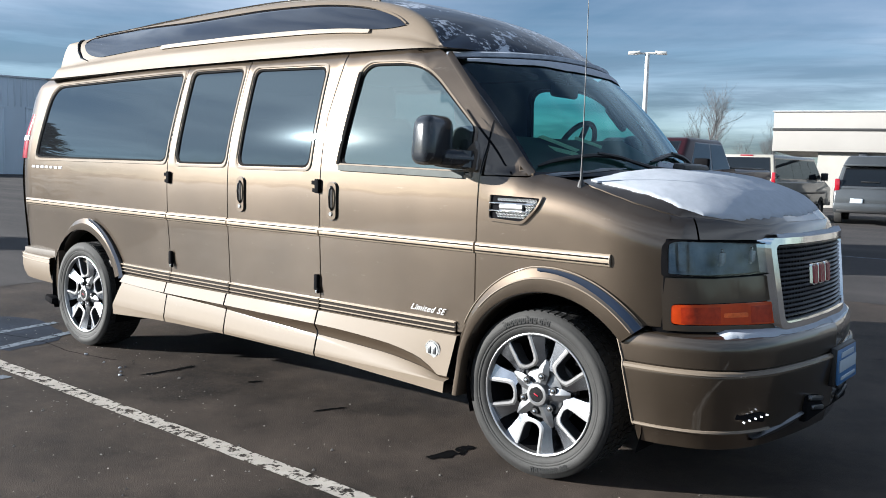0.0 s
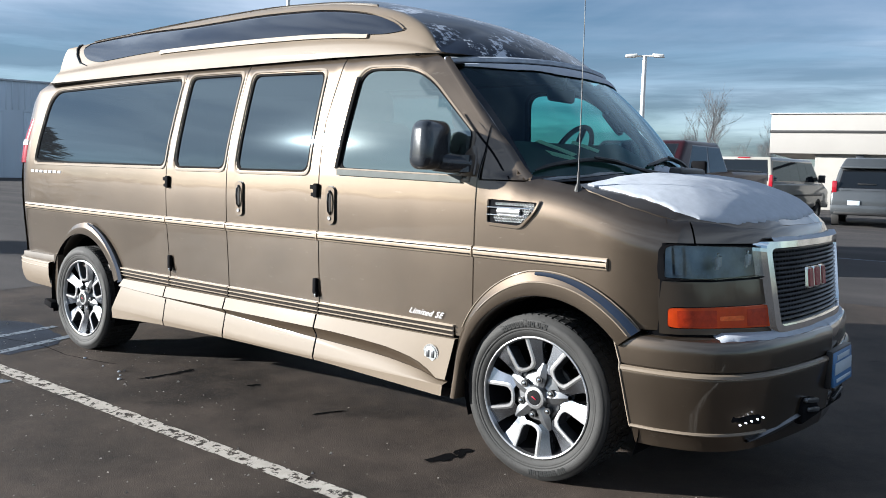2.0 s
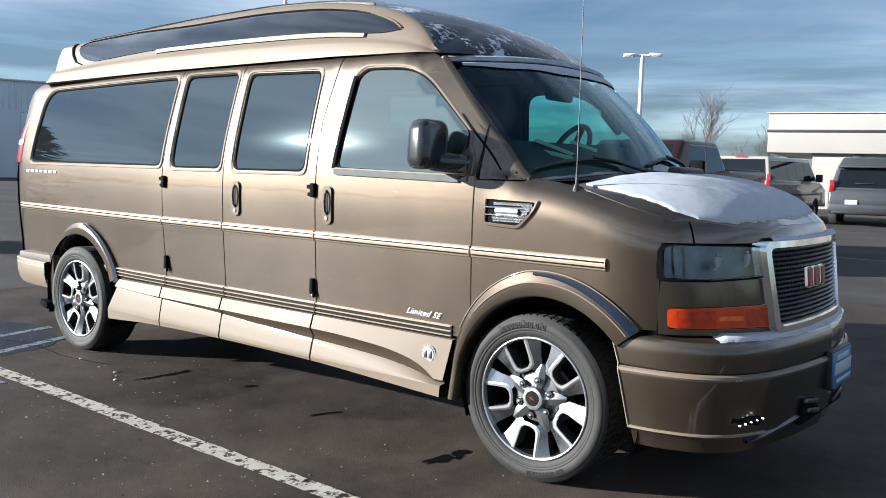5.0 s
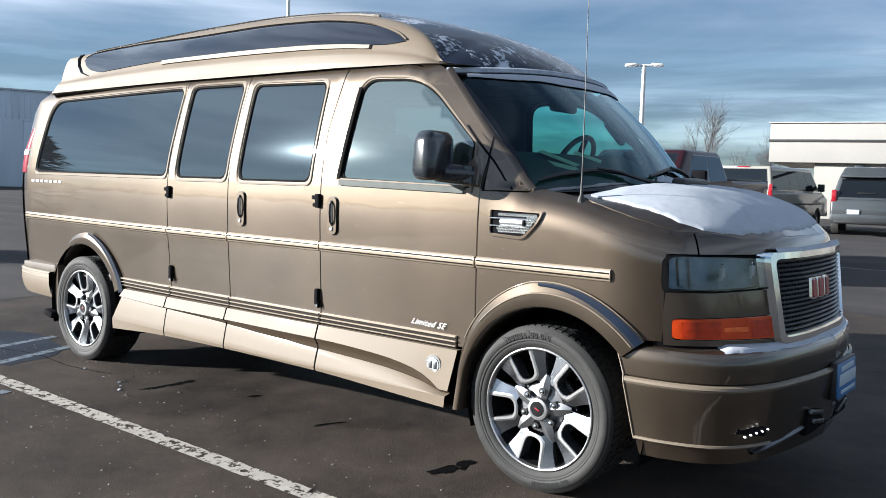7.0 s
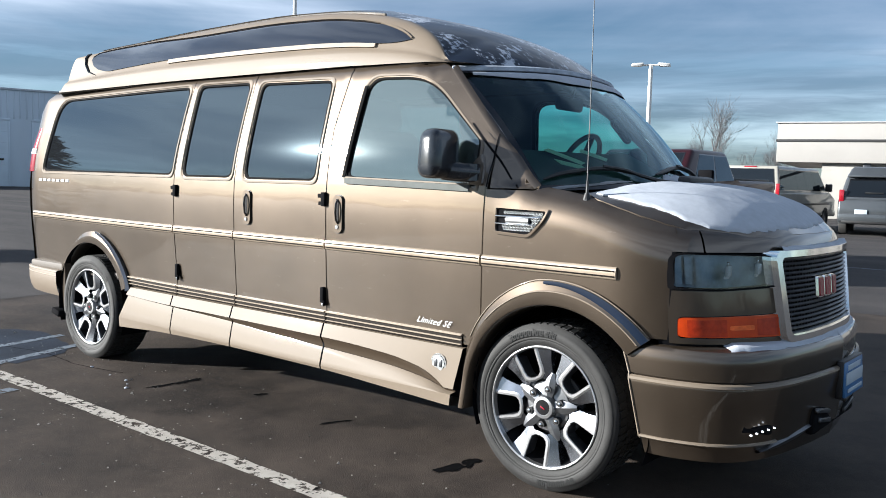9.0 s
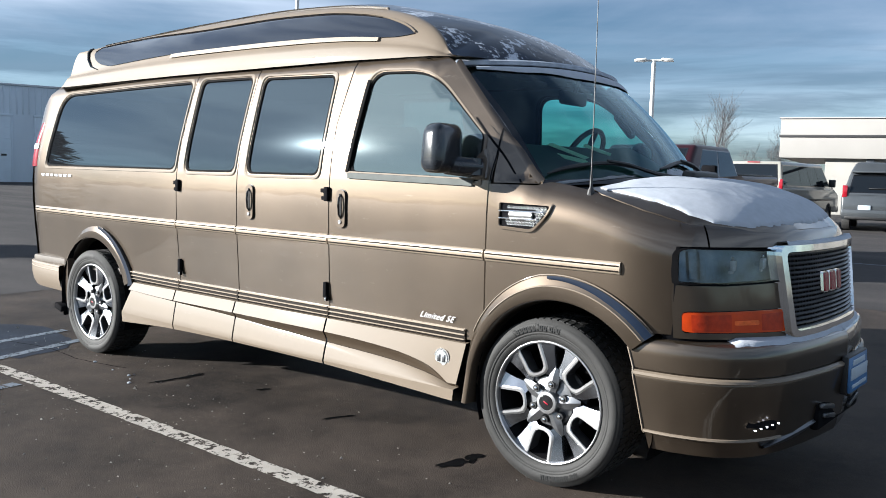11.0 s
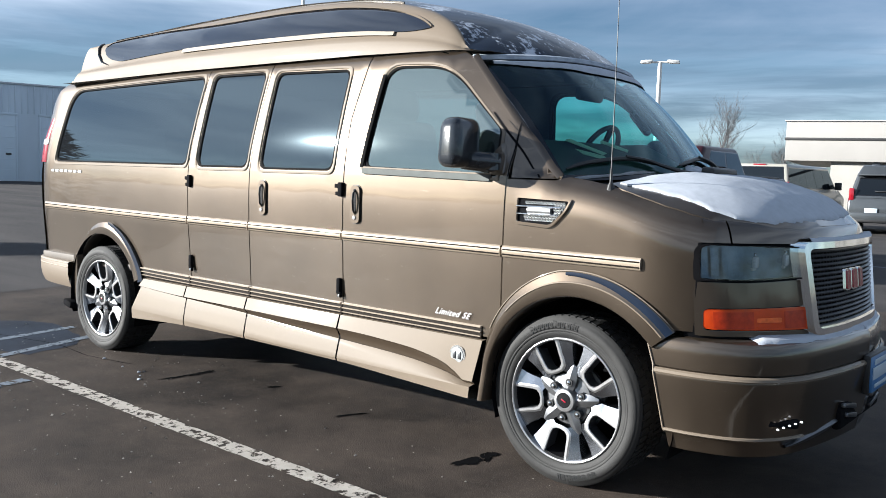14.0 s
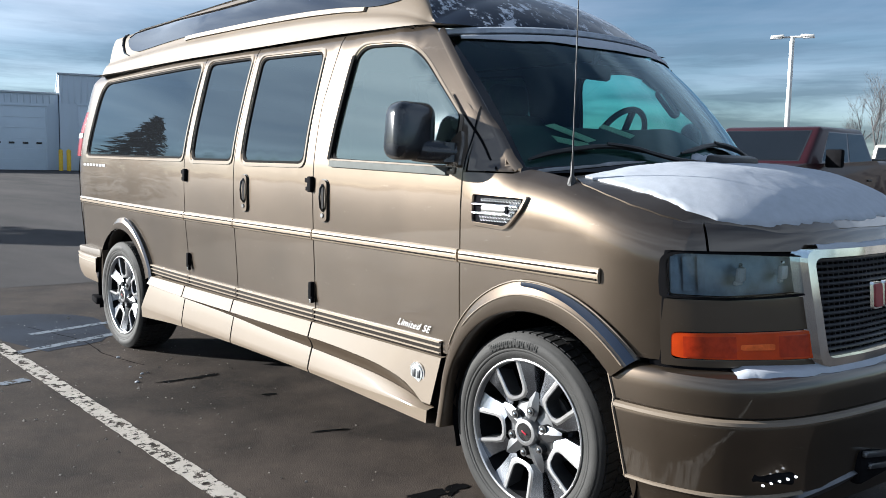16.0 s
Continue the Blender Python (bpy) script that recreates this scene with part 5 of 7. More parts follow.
# fender flares: swept round the openings
def flare(cx, cz, a0, a1, r0, r1, parent, label, drop=None, sx=1.0):
    bm = bmesh.new()
    rows = []
    n = 34
    for i in range(n + 1):
        a = radians(a0 + (a1 - a0) * i / n)
        c, s = math.cos(a), math.sin(a)
        w = (r1 - r0) * (0.42 + 0.58 * min(1.0, i / n / 0.55))
        col = []
        for r, o in ((r0 - 0.012, -0.06), (r0, 0.020), (r0 + 0.004, 0.026), (r0 + 0.010, 0.028), (r0 + w * 0.58, 0.0275), (r0 + w * 0.62, 0.025), (r0 + w - 0.010, 0.012), (r0 + w - 0.003, 0.008), (r0 + w, -0.004)):
            x, z = cx + r * c * sx, cz + r * s
            col.append((x, -(side_y(max(-4.45, min(x, 0.5)), max(0.62, z)) + o), z))
        rows.append(col)
    if drop is not None:
        for end in drop:
            first = rows[0] if end[0] == 0 else rows[-1]
            extra = []
            for k in range(1, 5):
                q = k / 4
                extra.append([(x + end[1] * q * (1.0 if j else 1.0), y - 0.012 * q, z + (end[2] - z) * q) for j, (x, y, z) in enumerate(first)])
            rows = (extra[::-1] + rows) if end[0] == 0 else rows + extra
    grid_faces(bm, rows)
    return part("wheel_flare", bm, TAUPE, parent, label, angle=25)


flare(AFX, AZ, 172, 40, 0.458, 0.570, fender, "taupe wheel arch flare", [(0, -0.012, 0.305)])
flare(ARX, AZ, 163, 20, 0.455, 0.548, quarter, "taupe rear wheel arch flare", [(0, -0.03, 0.315)])
flank_part("flare_leg", [(-4.310, 0.67), (-4.255, 0.67), (-4.300, 0.295), (-4.362, 0.295)], [], TAUPE, quarter, "lower leg of the rear flare", off=0.062, depth=0.05)
# upward ledge of the flares: shade and mirrored blue sky put in as navy
LEDGE_SHADE = surface("flare_ledge_shade", (0.0065, 0.0120, 0.0250), 0.6, coat=0.0, spec=0.08, vary=0.1, scale=8)


def ledge_shade(cx, cz, a0, a1, r0, r1, parent):
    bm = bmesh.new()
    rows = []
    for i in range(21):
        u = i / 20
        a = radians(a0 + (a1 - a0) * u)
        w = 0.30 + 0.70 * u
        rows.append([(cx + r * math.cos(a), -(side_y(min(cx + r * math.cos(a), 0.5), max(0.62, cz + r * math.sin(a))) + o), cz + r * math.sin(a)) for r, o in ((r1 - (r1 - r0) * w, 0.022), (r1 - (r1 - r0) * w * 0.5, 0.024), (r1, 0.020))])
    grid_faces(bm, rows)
    part("flare_ledge", bm, LEDGE_SHADE, parent, "flare ledge coloured navy for shade and mirrored sky", angle=60)


ledge_shade(AFX, AZ, 95, 40, 0.520, 0.566, fender)
for share, a0, o in ((1.0, 150, 0.009), (0.56, 135, 0.028)):
    path = []
    for i in range(29):
        a = a0 + (41 - a0) * i / 28
        w = 0.112 * (0.42 + 0.58 * min(1.0, (172 - a) / 132 / 0.55))
        x, z = AFX + (0.458 + w * share) * math.cos(radians(a)), AZ + (0.458 + w * share) * math.sin(radians(a))
        path.append((x, -(side_y(min(x, 0.5), max(0.62, z)) + o), z))
    bm = bmesh.new()
    tube(bm, path, 0.0035, 6)
    part("flare_bead", bm, TAN, fender, "pale bead on the flare")
ledge_shade(ARX, AZ, 80, 18, 0.498, 0.558, quarter)
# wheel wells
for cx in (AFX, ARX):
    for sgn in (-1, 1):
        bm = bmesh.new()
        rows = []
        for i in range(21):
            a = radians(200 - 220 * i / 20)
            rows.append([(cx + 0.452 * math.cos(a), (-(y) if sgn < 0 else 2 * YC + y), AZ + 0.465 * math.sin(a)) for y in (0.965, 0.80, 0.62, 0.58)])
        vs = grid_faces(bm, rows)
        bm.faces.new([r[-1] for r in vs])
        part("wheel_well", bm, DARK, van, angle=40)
# underbody, exhaust, mud flap
bm = bmesh.new()
box(bm, (-2.1, YC, 0.50), (5.6, 0.96, 0.16), 0.03)
box(bm, (-1.95, YC, 0.53), (2.6, 1.7, 0.12), 0.03)
part("underbody", bm, DARK, van)
for y in (-0.45, 0.35):
    bm = bmesh.new()
    box(bm, (-2.1, y, 0.40), (5.2, 0.09, 0.14), 0.015)
    part("frame_rail", bm, DARK, van)
bm = bmesh.new()
tube(bm, [(-0.8, -0.25, 0.34), (-2.2, -0.30, 0.33), (-3.2, -0.5, 0.36), (-4.4, -0.62, 0.40), (-5.0, -0.65, 0.38)], 0.035, 8)
part("exhaust_pipe", bm, GREY_ALLOY, van)
for cx in (RWX, FWX):
    bm = bmesh.new()
    tube(bm, [(cx, -0.75, WZ), (cx, 0.65, WZ)], 0.055, 8)
    box(bm, (cx, YC, WZ), (0.30, 0.34, 0.26), 0.08)
    part("axle", bm, DARK, van)
bm = bmesh.new()
box(bm, (-4.335, -0.905, 0.290), (0.11, 0.20, 0.05), 0.012, Matrix.Rotation(radians(12), 3, "Y"))
part("mud_flap", bm, DARK, van)


# ---- wheels ----
def lathe(bm, profile, n, smooth_close=False):
    """Revolves (radius, y) round the y axis."""
    rows = [[(r * math.cos(k * math.tau / n), y, r * math.sin(k * math.tau / n)) for r, y in profile] for k in range(n)]
    vs = [[bm.verts.new(p) for p in row] for row in rows]
    for k in range(n):
        a, b = vs[k], vs[(k + 1) % n]
        for j in range(len(profile) - 1):
            bm.faces.new((a[j], a[j + 1], b[j + 1], b[j]))


def polar(r, a, y):
    return (r * math.cos(a), y, r * math.sin(a))


def wheel_at(x, outer_y, flip, spin):
    """A six-bolt alloy wheel; its outer face looks to -y before any flip."""
    root = thing("wheel", "", "")
    for key in ("label", "category"):
        if key in root:
            del root[key]
    root.parent = van
    root["label"] = "machined alloy wheel with an all-terrain tyre"
    root.matrix_basis = Matrix.Translation((x, outer_y, WZ)) @ (pose(0, 0, 0, 0, 0, 180) if flip else Matrix()) @ pose(0, 0, 0, 0, spin, 0)
    R, RB = 0.378, 0.277
    bm = bmesh.new()
    lathe(bm, [(RB - 0.004, 0.012), (RB + 0.004, 0.0), (RB + 0.012, -0.006), (RB + 0.026, -0.012), (RB + 0.029, -0.0115), (RB + 0.031, -0.0145), (RB + 0.038, -0.0160), (RB + 0.040, -0.0150), (RB + 0.042, -0.0172), (RB + 0.060, -0.0185), (RB + 0.076, -0.0160), (RB + 0.078, -0.0130), (RB + 0.085, -0.010), (RB + 0.098, 0.004), (R - 0.010, 0.018), (R - 0.006, 0.03), (R - 0.006, 0.24), (R - 0.015, 0.262), (RB + 0.06, 0.285), (RB, 0.27), (RB - 0.01, 0.25)], 72)
    tyre = part("tyre", bm, RUBBER, root, "black all-terrain tyre", angle=60)
    # tread blocks
    bm = bmesh.new()
    for k in range(66):
        a = k * math.tau / 66
        for j, (y0, w, sh) in enumerate(((0.012, 0.060, 0.0), (0.082, 0.042, 0.5), (0.132, 0.042, 0.0), (0.182, 0.062, 0.5))):
            a0 = a + sh * math.tau / 66
            da = math.tau / 66 * 0.36
            lean = 0.018 if j in (0, 2) else -0.018
            pts = [polar(r, aa, yy) for r in (R - 0.014, R) for aa, yy in ((a0 - da, y0), (a0 + da, y0), (a0 + da + lean, y0 + w), (a0 - da + lean, y0 + w))]
            v = [bm.verts.new(p) for p in pts]
            for f in ((4, 5, 6, 7), (0, 1, 5, 4), (1, 2, 6, 5), (2, 3, 7, 6), (3, 0, 4, 7)):
                bm.faces.new([v[i] for i in f])
        # shoulder lug that comes down the sidewall
        da = math.tau / 66 * (0.33 if k % 2 else 0.24)
        drop = 0.032 if k % 2 else 0.022
        pts = [polar(r, aa, yy) for aa in (a - da, a + da) for r, yy in ((R - 0.002, 0.016), (R - 0.012, 0.004), (R - drop, -0.0075), (R - drop, 0.006), (R - 0.014, 0.02))]
        v = [bm.verts.new(p) for p in pts]
        for i in range(4):
            bm.faces.new((v[i], v[i + 1], v[i + 6], v[i + 5]))
        bm.faces.new(v[:5])
        bm.faces.new(v[5:][::-1])
    part("tread", bm, TREAD, tyre, "chunky tread blocks", smooth=False)
    # raised sidewall bars in place of writing
    bm = bmesh.new()
    for a_mid, widths in ((100, (1.5, 2.6, 2.4, 2.6, 2.6, 2.4, 1.4, 2.6, 2.6, 0, 2.4, 1.0, 2.6)), (285, (2.6, 2.4, 0, 2.6, 2.6, 2.6, 2.4, 1.4, 2.4, 2.6))):
        a = a_mid + sum(w + 1.3 for w in widths) / 2
        for w in widths:
            if w:
                hgt = 0.026 if w > 2 else 0.034
                a0, a1 = radians(a - spin), radians(a - w - spin)
                r0 = RB + 0.046
                for q0, q1, s0, s1 in ((0.0, 1.0, 0.0, 0.28), (0.0, 0.3, 0.28, 1.0), (0.7, 1.0, 0.28, 1.0)):
                    aa, ab = a0 + (a1 - a0) * q0, a0 + (a1 - a0) * q1
                    ra, rb = r0 + hgt * s0, r0 + hgt * s1
                    v = [bm.verts.new(polar(r, t, -0.0215)) for r, t in ((ra, aa), (ra, ab), (rb, ab), (rb, aa))]
                    bm.faces.new(v)
            a -= w + 1.3
    tagged(part("sidewall_relief", bm, LETTER, tyre, "", smooth=False), kind="stuff")
    # rim barrel, lip and inner disc
    bm = bmesh.new()
    lathe(bm, [(RB + 0.002, 0.010), (RB, -0.004), (RB - 0.004, -0.006), (RB - 0.009, -0.003), (RB - 0.011, 0.012), (RB - 0.013, 0.03)], 72)
    rim = part("rim_lip", bm, BRUSHED, root, "bright machined rim edge", angle=50)
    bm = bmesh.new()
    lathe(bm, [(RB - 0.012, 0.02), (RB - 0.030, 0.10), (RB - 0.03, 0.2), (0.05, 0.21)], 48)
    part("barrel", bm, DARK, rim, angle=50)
    bm = bmesh.new()
    lathe(bm, [(0.15, 0.10), (0.15, 0.12), (0.06, 0.125), (0.06, 0.10), (0.15, 0.10)], 40)
    part("brake_disc", bm, GREY_ALLOY, rim, "grey brake disc", angle=40)

    dish = lambda r: 0.020 - 0.014 * ((r - 0.07) / 0.19) if r > 0.07 else 0.020
    inner = [(0.269, 10.9), (0.235, 11.6), (0.205, 12.4), (0.178, 13.4), (0.158, 13.0), (0.144, 8.5), (0.139, 0.0)]
    outer = [(0.269, 15.4), (0.235, 16.6), (0.205, 18.2), (0.175, 20.6), (0.150, 22.0), (0.128, 15.0), (0.121, 0.0)]
    fall = [(0.268, 29.8, 0.016), (0.235, 29.5, 0.018), (0.205, 30.0, 0.021), (0.175, 31.5, 0.024), (0.150, 33.5, 0.024), (0.118, 35.5, 0.018)]
    for k in range(5):
        c = 116 + 72 * k
        # a broad bright border runs round each window in a U, open to the rim
        pair = [(i, o, 1) for i, o in zip(inner, outer)] + [(i, o, -1) for i, o in zip(inner[-2::-1], outer[-2::-1])]
        ribbon, wall = [], []
        for (ri, ai), (ro, ao), q in pair:
            pi = Vector(polar(ri, radians(c + q * ai), dish(ri) + 0.006))
            po = Vector(polar(ro, radians(c + q * ao), dish(ro) + 0.006))
            lift = Vector((0, -0.004, 0))
            ribbon.append([tuple(pi), tuple(pi.lerp(po, 0.14) + lift), tuple(pi.lerp(po, 0.62) + lift), tuple(po)])
            wall.append([tuple(pi), (pi.x * 1.01, 0.085, pi.z * 1.01)])
        bm = bmesh.new()
        grid_faces(bm, ribbon)
        spoke = part("spoke", bm, BRUSHED, rim, "bright machined border of a window", angle=20)
        bm = bmesh.new()
        grid_faces(bm, wall)
        part("window_wall", bm, GREY_ALLOY, spoke, angle=30)
        # sloped flanks fall away on both sides
        for q in (1, -1):
            bm = bmesh.new()
            grid_faces(bm, [[polar(r, radians(c + q * a), dish(r) + 0.006), polar(rf, radians(c + q * af), dish(rf) + d), polar(rf, radians(c + q * (af + 0.8)), 0.085)] for (r, a), (rf, af, d) in zip(outer, fall)])
            part("spoke_flank", bm, SPOKE_DARK, spoke, "sloped polished spoke side", angle=30)
        # root of the spokes, a low ridge between two windows
        bm = bmesh.new()
        left = [(0.158, 33.0, 0.030), (0.124, 24.0, 0.024), (0.092, 17.0, 0.022), (0.052, 10.0, 0.018)]
        ridge = [(0.160, 36.0, 0.024), (0.124, 36.0, 0.013), (0.092, 36.0, 0.011), (0.052, 36.0, 0.010)]
        grid_faces(bm, [[polar(r, radians(c + a), y), polar(rr, radians(c + ar), yr), polar(r, radians(c + 72 - a), y)] for (r, a, y), (rr, ar, yr) in zip(left, ridge)])
        part("spoke_root", bm, HUB_ALLOY, spoke, "", angle=15)
    for k in range(6):
        la = radians(60 * k + 20)
        p = Vector(polar(0.083, la, 0.0))
        bm = bmesh.new()
        tube(bm, [(p.x, 0.045, p.z), (p.x, 0.009, p.z)], 0.0165, 12)
        part("lug_pocket", bm, BLACK, rim)
        bm = bmesh.new()
        tube(bm, [(p.x, 0.045, p.z), (p.x, 0.014, p.z), (p.x, 0.004, p.z), (p.x, 0.001, p.z)], [0.0095, 0.0095, 0.008, 0.003], 8)
        part("lug_nut", bm, CHROME, rim, "chrome nut")
    bm = bmesh.new()
    lathe(bm, [(0.116, 0.085), (0.112, 0.040), (0.075, 0.036), (0.058, 0.030), (0.052, 0.004), (0.05, -0.002), (0.036, -0.003), (0.034, 0.001), (0.001, 0.001)], 40)
    hub = part("hub", bm, HUB_ALLOY, rim, "wheel hub", angle=30)
    bm = bmesh.new()
    lathe(bm, [(0.050, 0.004), (0.048, -0.003), (0.037, -0.005), (0.034, -0.002)], 32)
    part("hub_ring", bm, BRUSHED, hub, "bright centre ring", angle=40)
    bm = bmesh.new()
    lathe(bm, [(0.034, -0.001), (0.033, -0.004), (0.001, -0.005)], 28)
    part("hub_cap", bm, GLOSS_BLACK, hub, "black centre cap", angle=40)
    bm = bmesh.new()
    box(bm, (0, -0.006, 0), (0.026, 0.003, 0.006), 0.001, Matrix.Rotation(radians(25 - spin), 3, "Y"))
    part("hub_mark", bm, EMBLEM_RED, hub, "red centre mark")
    return root


wheel_at(FWX, -0.945, False, 0)
wheel_at(RWX, -0.945, False, 20)
wheel_at(FWX, 2 * YC + 0.945, True, 5)
wheel_at(RWX, 2 * YC + 0.945, True, 20)


# ---- handles, hinges, vent, badge, script ----
def handle_at(x, z, parent):
    place = lambda o: (lambda u, v, d: (x + u, -(side_y(x + u, z + v) + o - d), z + v))
    out = rounded([(-0.033, -0.098), (0.033, -0.098), (0.033, 0.098), (-0.033, 0.098)], 0.030)
    bm = bmesh.new()
    prism(bm, grow(out, 0.004), place(0.004), 0.006)
    part("handle_gasket", bm, BLACK, parent, "thin black gasket", angle=40)
    bm = bmesh.new()
    prism(bm, out, place(0.012), 0.014)
    bez = part("door_handle", bm, TAUPE, parent, "upright pull handle in a painted surround", angle=40)
    bm = bmesh.new()
    prism(bm, rounded([(-0.010, -0.045), (0.010, -0.045), (0.010, 0.080), (-0.010, 0.080)], 0.009), place(0.0135), 0.010)
    part("handle_recess", bm, GLOSS_BLACK, bez)
    bm = bmesh.new()
    p = [(x + 0.004, -(side_y(x, z + v) + o), z + v) for v, o in ((-0.05, 0.012), (-0.03, 0.026), (0.02, 0.030), (0.06, 0.026), (0.075, 0.012))]
    tube(bm, p, [0.004, 0.005, 0.005, 0.005, 0.004], 8)
    part("handle_grip", bm, GLOSS_BLACK, bez, "dark grip")
    bm = bmesh.new()
    q = (x - 0.002, -(side_y(x, z - 0.068) + 0.012), z - 0.068)
    tube(bm, [q, (q[0], q[1] - 0.004, q[2])], 0.011, 12)
    part("lock_cylinder", bm, CHROME, bez, "keyhole")


handle_at(-1.283, 1.176, front_door)
handle_at(-2.042, 1.180, cargo_front)


def hinge_at(x, z, parent):
    bm = bmesh.new()
    y = -side_y(x, z)
    box(bm, (x, y - 0.008, z), (0.03, 0.022, 0.075), 0.005)
    box(bm, (x - 0.02, y - 0.006, z + 0.018), (0.05, 0.014, 0.022), 0.004)
    box(bm, (x - 0.016, y - 0.006, z - 0.022), (0.045, 0.014, 0.02), 0.004)
    part("hinge", bm, DARK, parent, "black strap hinge", angle=30)


for x, z, p in ((-1.392, 1.250, cargo_front), (-2.760, 1.255, cargo_rear)):
    hinge_at(x, z, p)
for x, z, p in ((-1.402, 0.735, cargo_front), (-2.768, 0.745, cargo_rear)):
    bm = bmesh.new()
    y = -side_y(x, z)
    box(bm, (x, y - 0.010, z), (0.026, 0.024, 0.085), 0.006)
    box(bm, (x + 0.008, y - 0.012, z - 0.045), (0.022, 0.018, 0.03), 0.004)
    hg = part("hinge", bm, DARK, p, "black lower hinge", angle=30)
    bm = bmesh.new()
    box(bm, (x + 0.010, y - 0.022, z - 0.050), (0.012, 0.006, 0.018), 0.002)
    part("hinge_pin", bm, CHROME, hg)

# fender vent
vent_out = rounded([(-0.275, 1.138), (-0.085, 1.128), (-0.010, 1.205), (0.012, 1.258), (-0.275, 1.266)], [0.014, 0.03, 0.02, 0.014, 0.012])
vent_in = grow(vent_out, -0.012)
vent = flank_part("fender_vent", vent_out, [vent_in], TAUPE, fender, "side vent with bright mesh", off=0.012, step=0.02, depth=0.02)
flank_part("vent_back", vent_in, [], DARK, vent, off=0.0015, step=0.03, depth=0)
MESH = surface("vent_mesh", (0.75, 0.75, 0.74), 0.35, 0.7, vary=0.2, scale=60)
for r in range(9):
    for c in range(18):
        x, z = -0.250 + c * 0.0145 + (0.007 if r % 2 else 0), 1.150 + r * 0.0122
        if inside((x, z), grow(vent_in, -0.008)) and not (1.178 < z < 1.226 and x < -0.075) and x > -0.222:
            bm = bmesh.new()
            y = -(side_y(x, z) + 0.004)
            for k in range(6):
                a, b = k * math.tau / 6, (k + 1) * math.tau / 6
                v = [bm.verts.new((x + q * math.cos(t), y - o, z + q * 0.9 * math.sin(t))) for q, t, o in ((0.0078, a, 0.003), (0.0078, b, 0.003), (0.0040, b, 0.0), (0.0040, a, 0.0))]
                bm.faces.new(v)
            part("mesh_cell", bm, MESH, vent, smooth=False)
flank_bar("vent_bar", -0.262, -0.03, 1.213, 1.224, CHROME, vent, "", 0.014)
flank_bar("vent_bar", -0.262, -0.06, 1.180, 1.190, CHROME, vent, "", 0.014)
flank_bar("vent_plate", -0.205, -0.085, 1.186, 1.218, BRUSHED, vent, "bright plain plate", 0.016)

# round badge on the rocker and a script nameplate as plain strokes
bm = bmesh.new()
c = Vector((-0.568, -1.012, 0.498))
tube(bm, [tuple(c + Vector((0, 0.012, 0))), tuple(c + Vector((0, -0.004, 0)))], 0.047, 28)
badge = part("round_badge", bm, CHROME, front_door, "round chrome badge with green-grey inset")
BADGE_IN = surface("badge_inset", (0.30, 0.31, 0.31), 0.4, 0.3, vary=0.3, scale=30)
bm = bmesh.new()
tube(bm, [tuple(c + Vector((0, -0.003, 0))), tuple(c + Vector((0, -0.007, 0)))], 0.037, 28)
part("badge_inset", bm, BADGE_IN, badge)
for dx in (-0.014, 0.016):
    bm = bmesh.new()
    box(bm, tuple(c + Vector((dx, -0.008, 0.0))), (0.018, 0.005, 0.036), 0.003)
    part("badge_block", bm, GREY_ALLOY, badge)


text = bpy.data.curves.new("script_lettering", "FONT")
text.body, text.size, text.shear, text.extrude, text.space_character = "Limited SE", 0.043, 0.6, 0.0006, 1.14
holder = bpy.data.objects.new("script_lettering", text)
letters = bpy.data.meshes.new_from_object(holder)
bpy.data.objects.remove(holder)
text_at = Matrix.Translation((-0.735, -0.9915, 0.676))
letters.transform(text_at @ Matrix.Rotation(radians(-1.5), 4, "Y").inverted() @ Matrix.Rotation(radians(90), 4, "X"))
letters.materials.append(WHITE_LENS)
script = new("script_lettering", letters)
script.parent = front_door
script["label"] = "thin bright script lettering"
for k in range(7):
    flank_bar("nameplate_bar", -4.76 + k * 0.078, -4.76 + k * 0.078 + 0.05, 1.272, 1.292, WHITE_LENS, quarter, "", 0.004)

# ---- door mirror ----
mirror = thing("door_mirror", "", "")
for key in ("label", "category"):
    if key in mirror:
        del mirror[key]
mirror.parent = front_door
mirror["label"] = "large black door mirror on a folding arm"


def mirror_shape(sgn):
    cx, cz = -0.520, 1.490
    yc = -1.120
    bm = bmesh.new()
    box(bm, (0, 0, 0), (0.155, 0.214, 0.226), 0.055, None, 5)
    for v in bm.verts:
        t = (v.co.z + 0.12) / 0.24
        v.co.x *= 0.80 + 0.2 * (1 - t)
        v.co.x += -0.02 * v.co.y / 0.1
        v.co.y += 0.012 * t
    bmesh.ops.rotate(bm, cent=(0, 0, 0), matrix=Matrix.Rotation(radians(-8), 3, "Z"), verts=bm.verts)
    bmesh.ops.translate(bm, vec=(cx, yc, cz), verts=bm.verts)
    return bm


head = part("mirror_head", mirror_shape(-1), HOUSING, mirror, "black mirror housing", angle=50)
bm = bmesh.new()
box(bm, (-0.572, -1.110, 1.478), (0.012, 0.12, 0.16), 0.005, Matrix.Rotation(radians(-8), 3, "Z"))
MIRROR_GLASS = surface("mirror_glass", (0.8, 0.82, 0.84), 0.02, 1.0)
part("mirror_glass", bm, MIRROR_GLASS, head)
bm = bmesh.new()
tube(bm, [(-0.51, -1.10, 1.418), (-0.455, -1.055, 1.410), (-0.415, -1.01, 1.408), (-0.40, -0.955, 1.406)], [0.046, 0.046, 0.044, 0.046], 14)
part("mirror_arm", bm, HOUSING, mirror)
bm = bmesh.new()
tube(bm, [(-0.405, -1.005, 1.372), (-0.405, -1.005, 1.448)], [0.036, 0.032], 14)
part("mirror_pivot", bm, HOUSING, mirror)
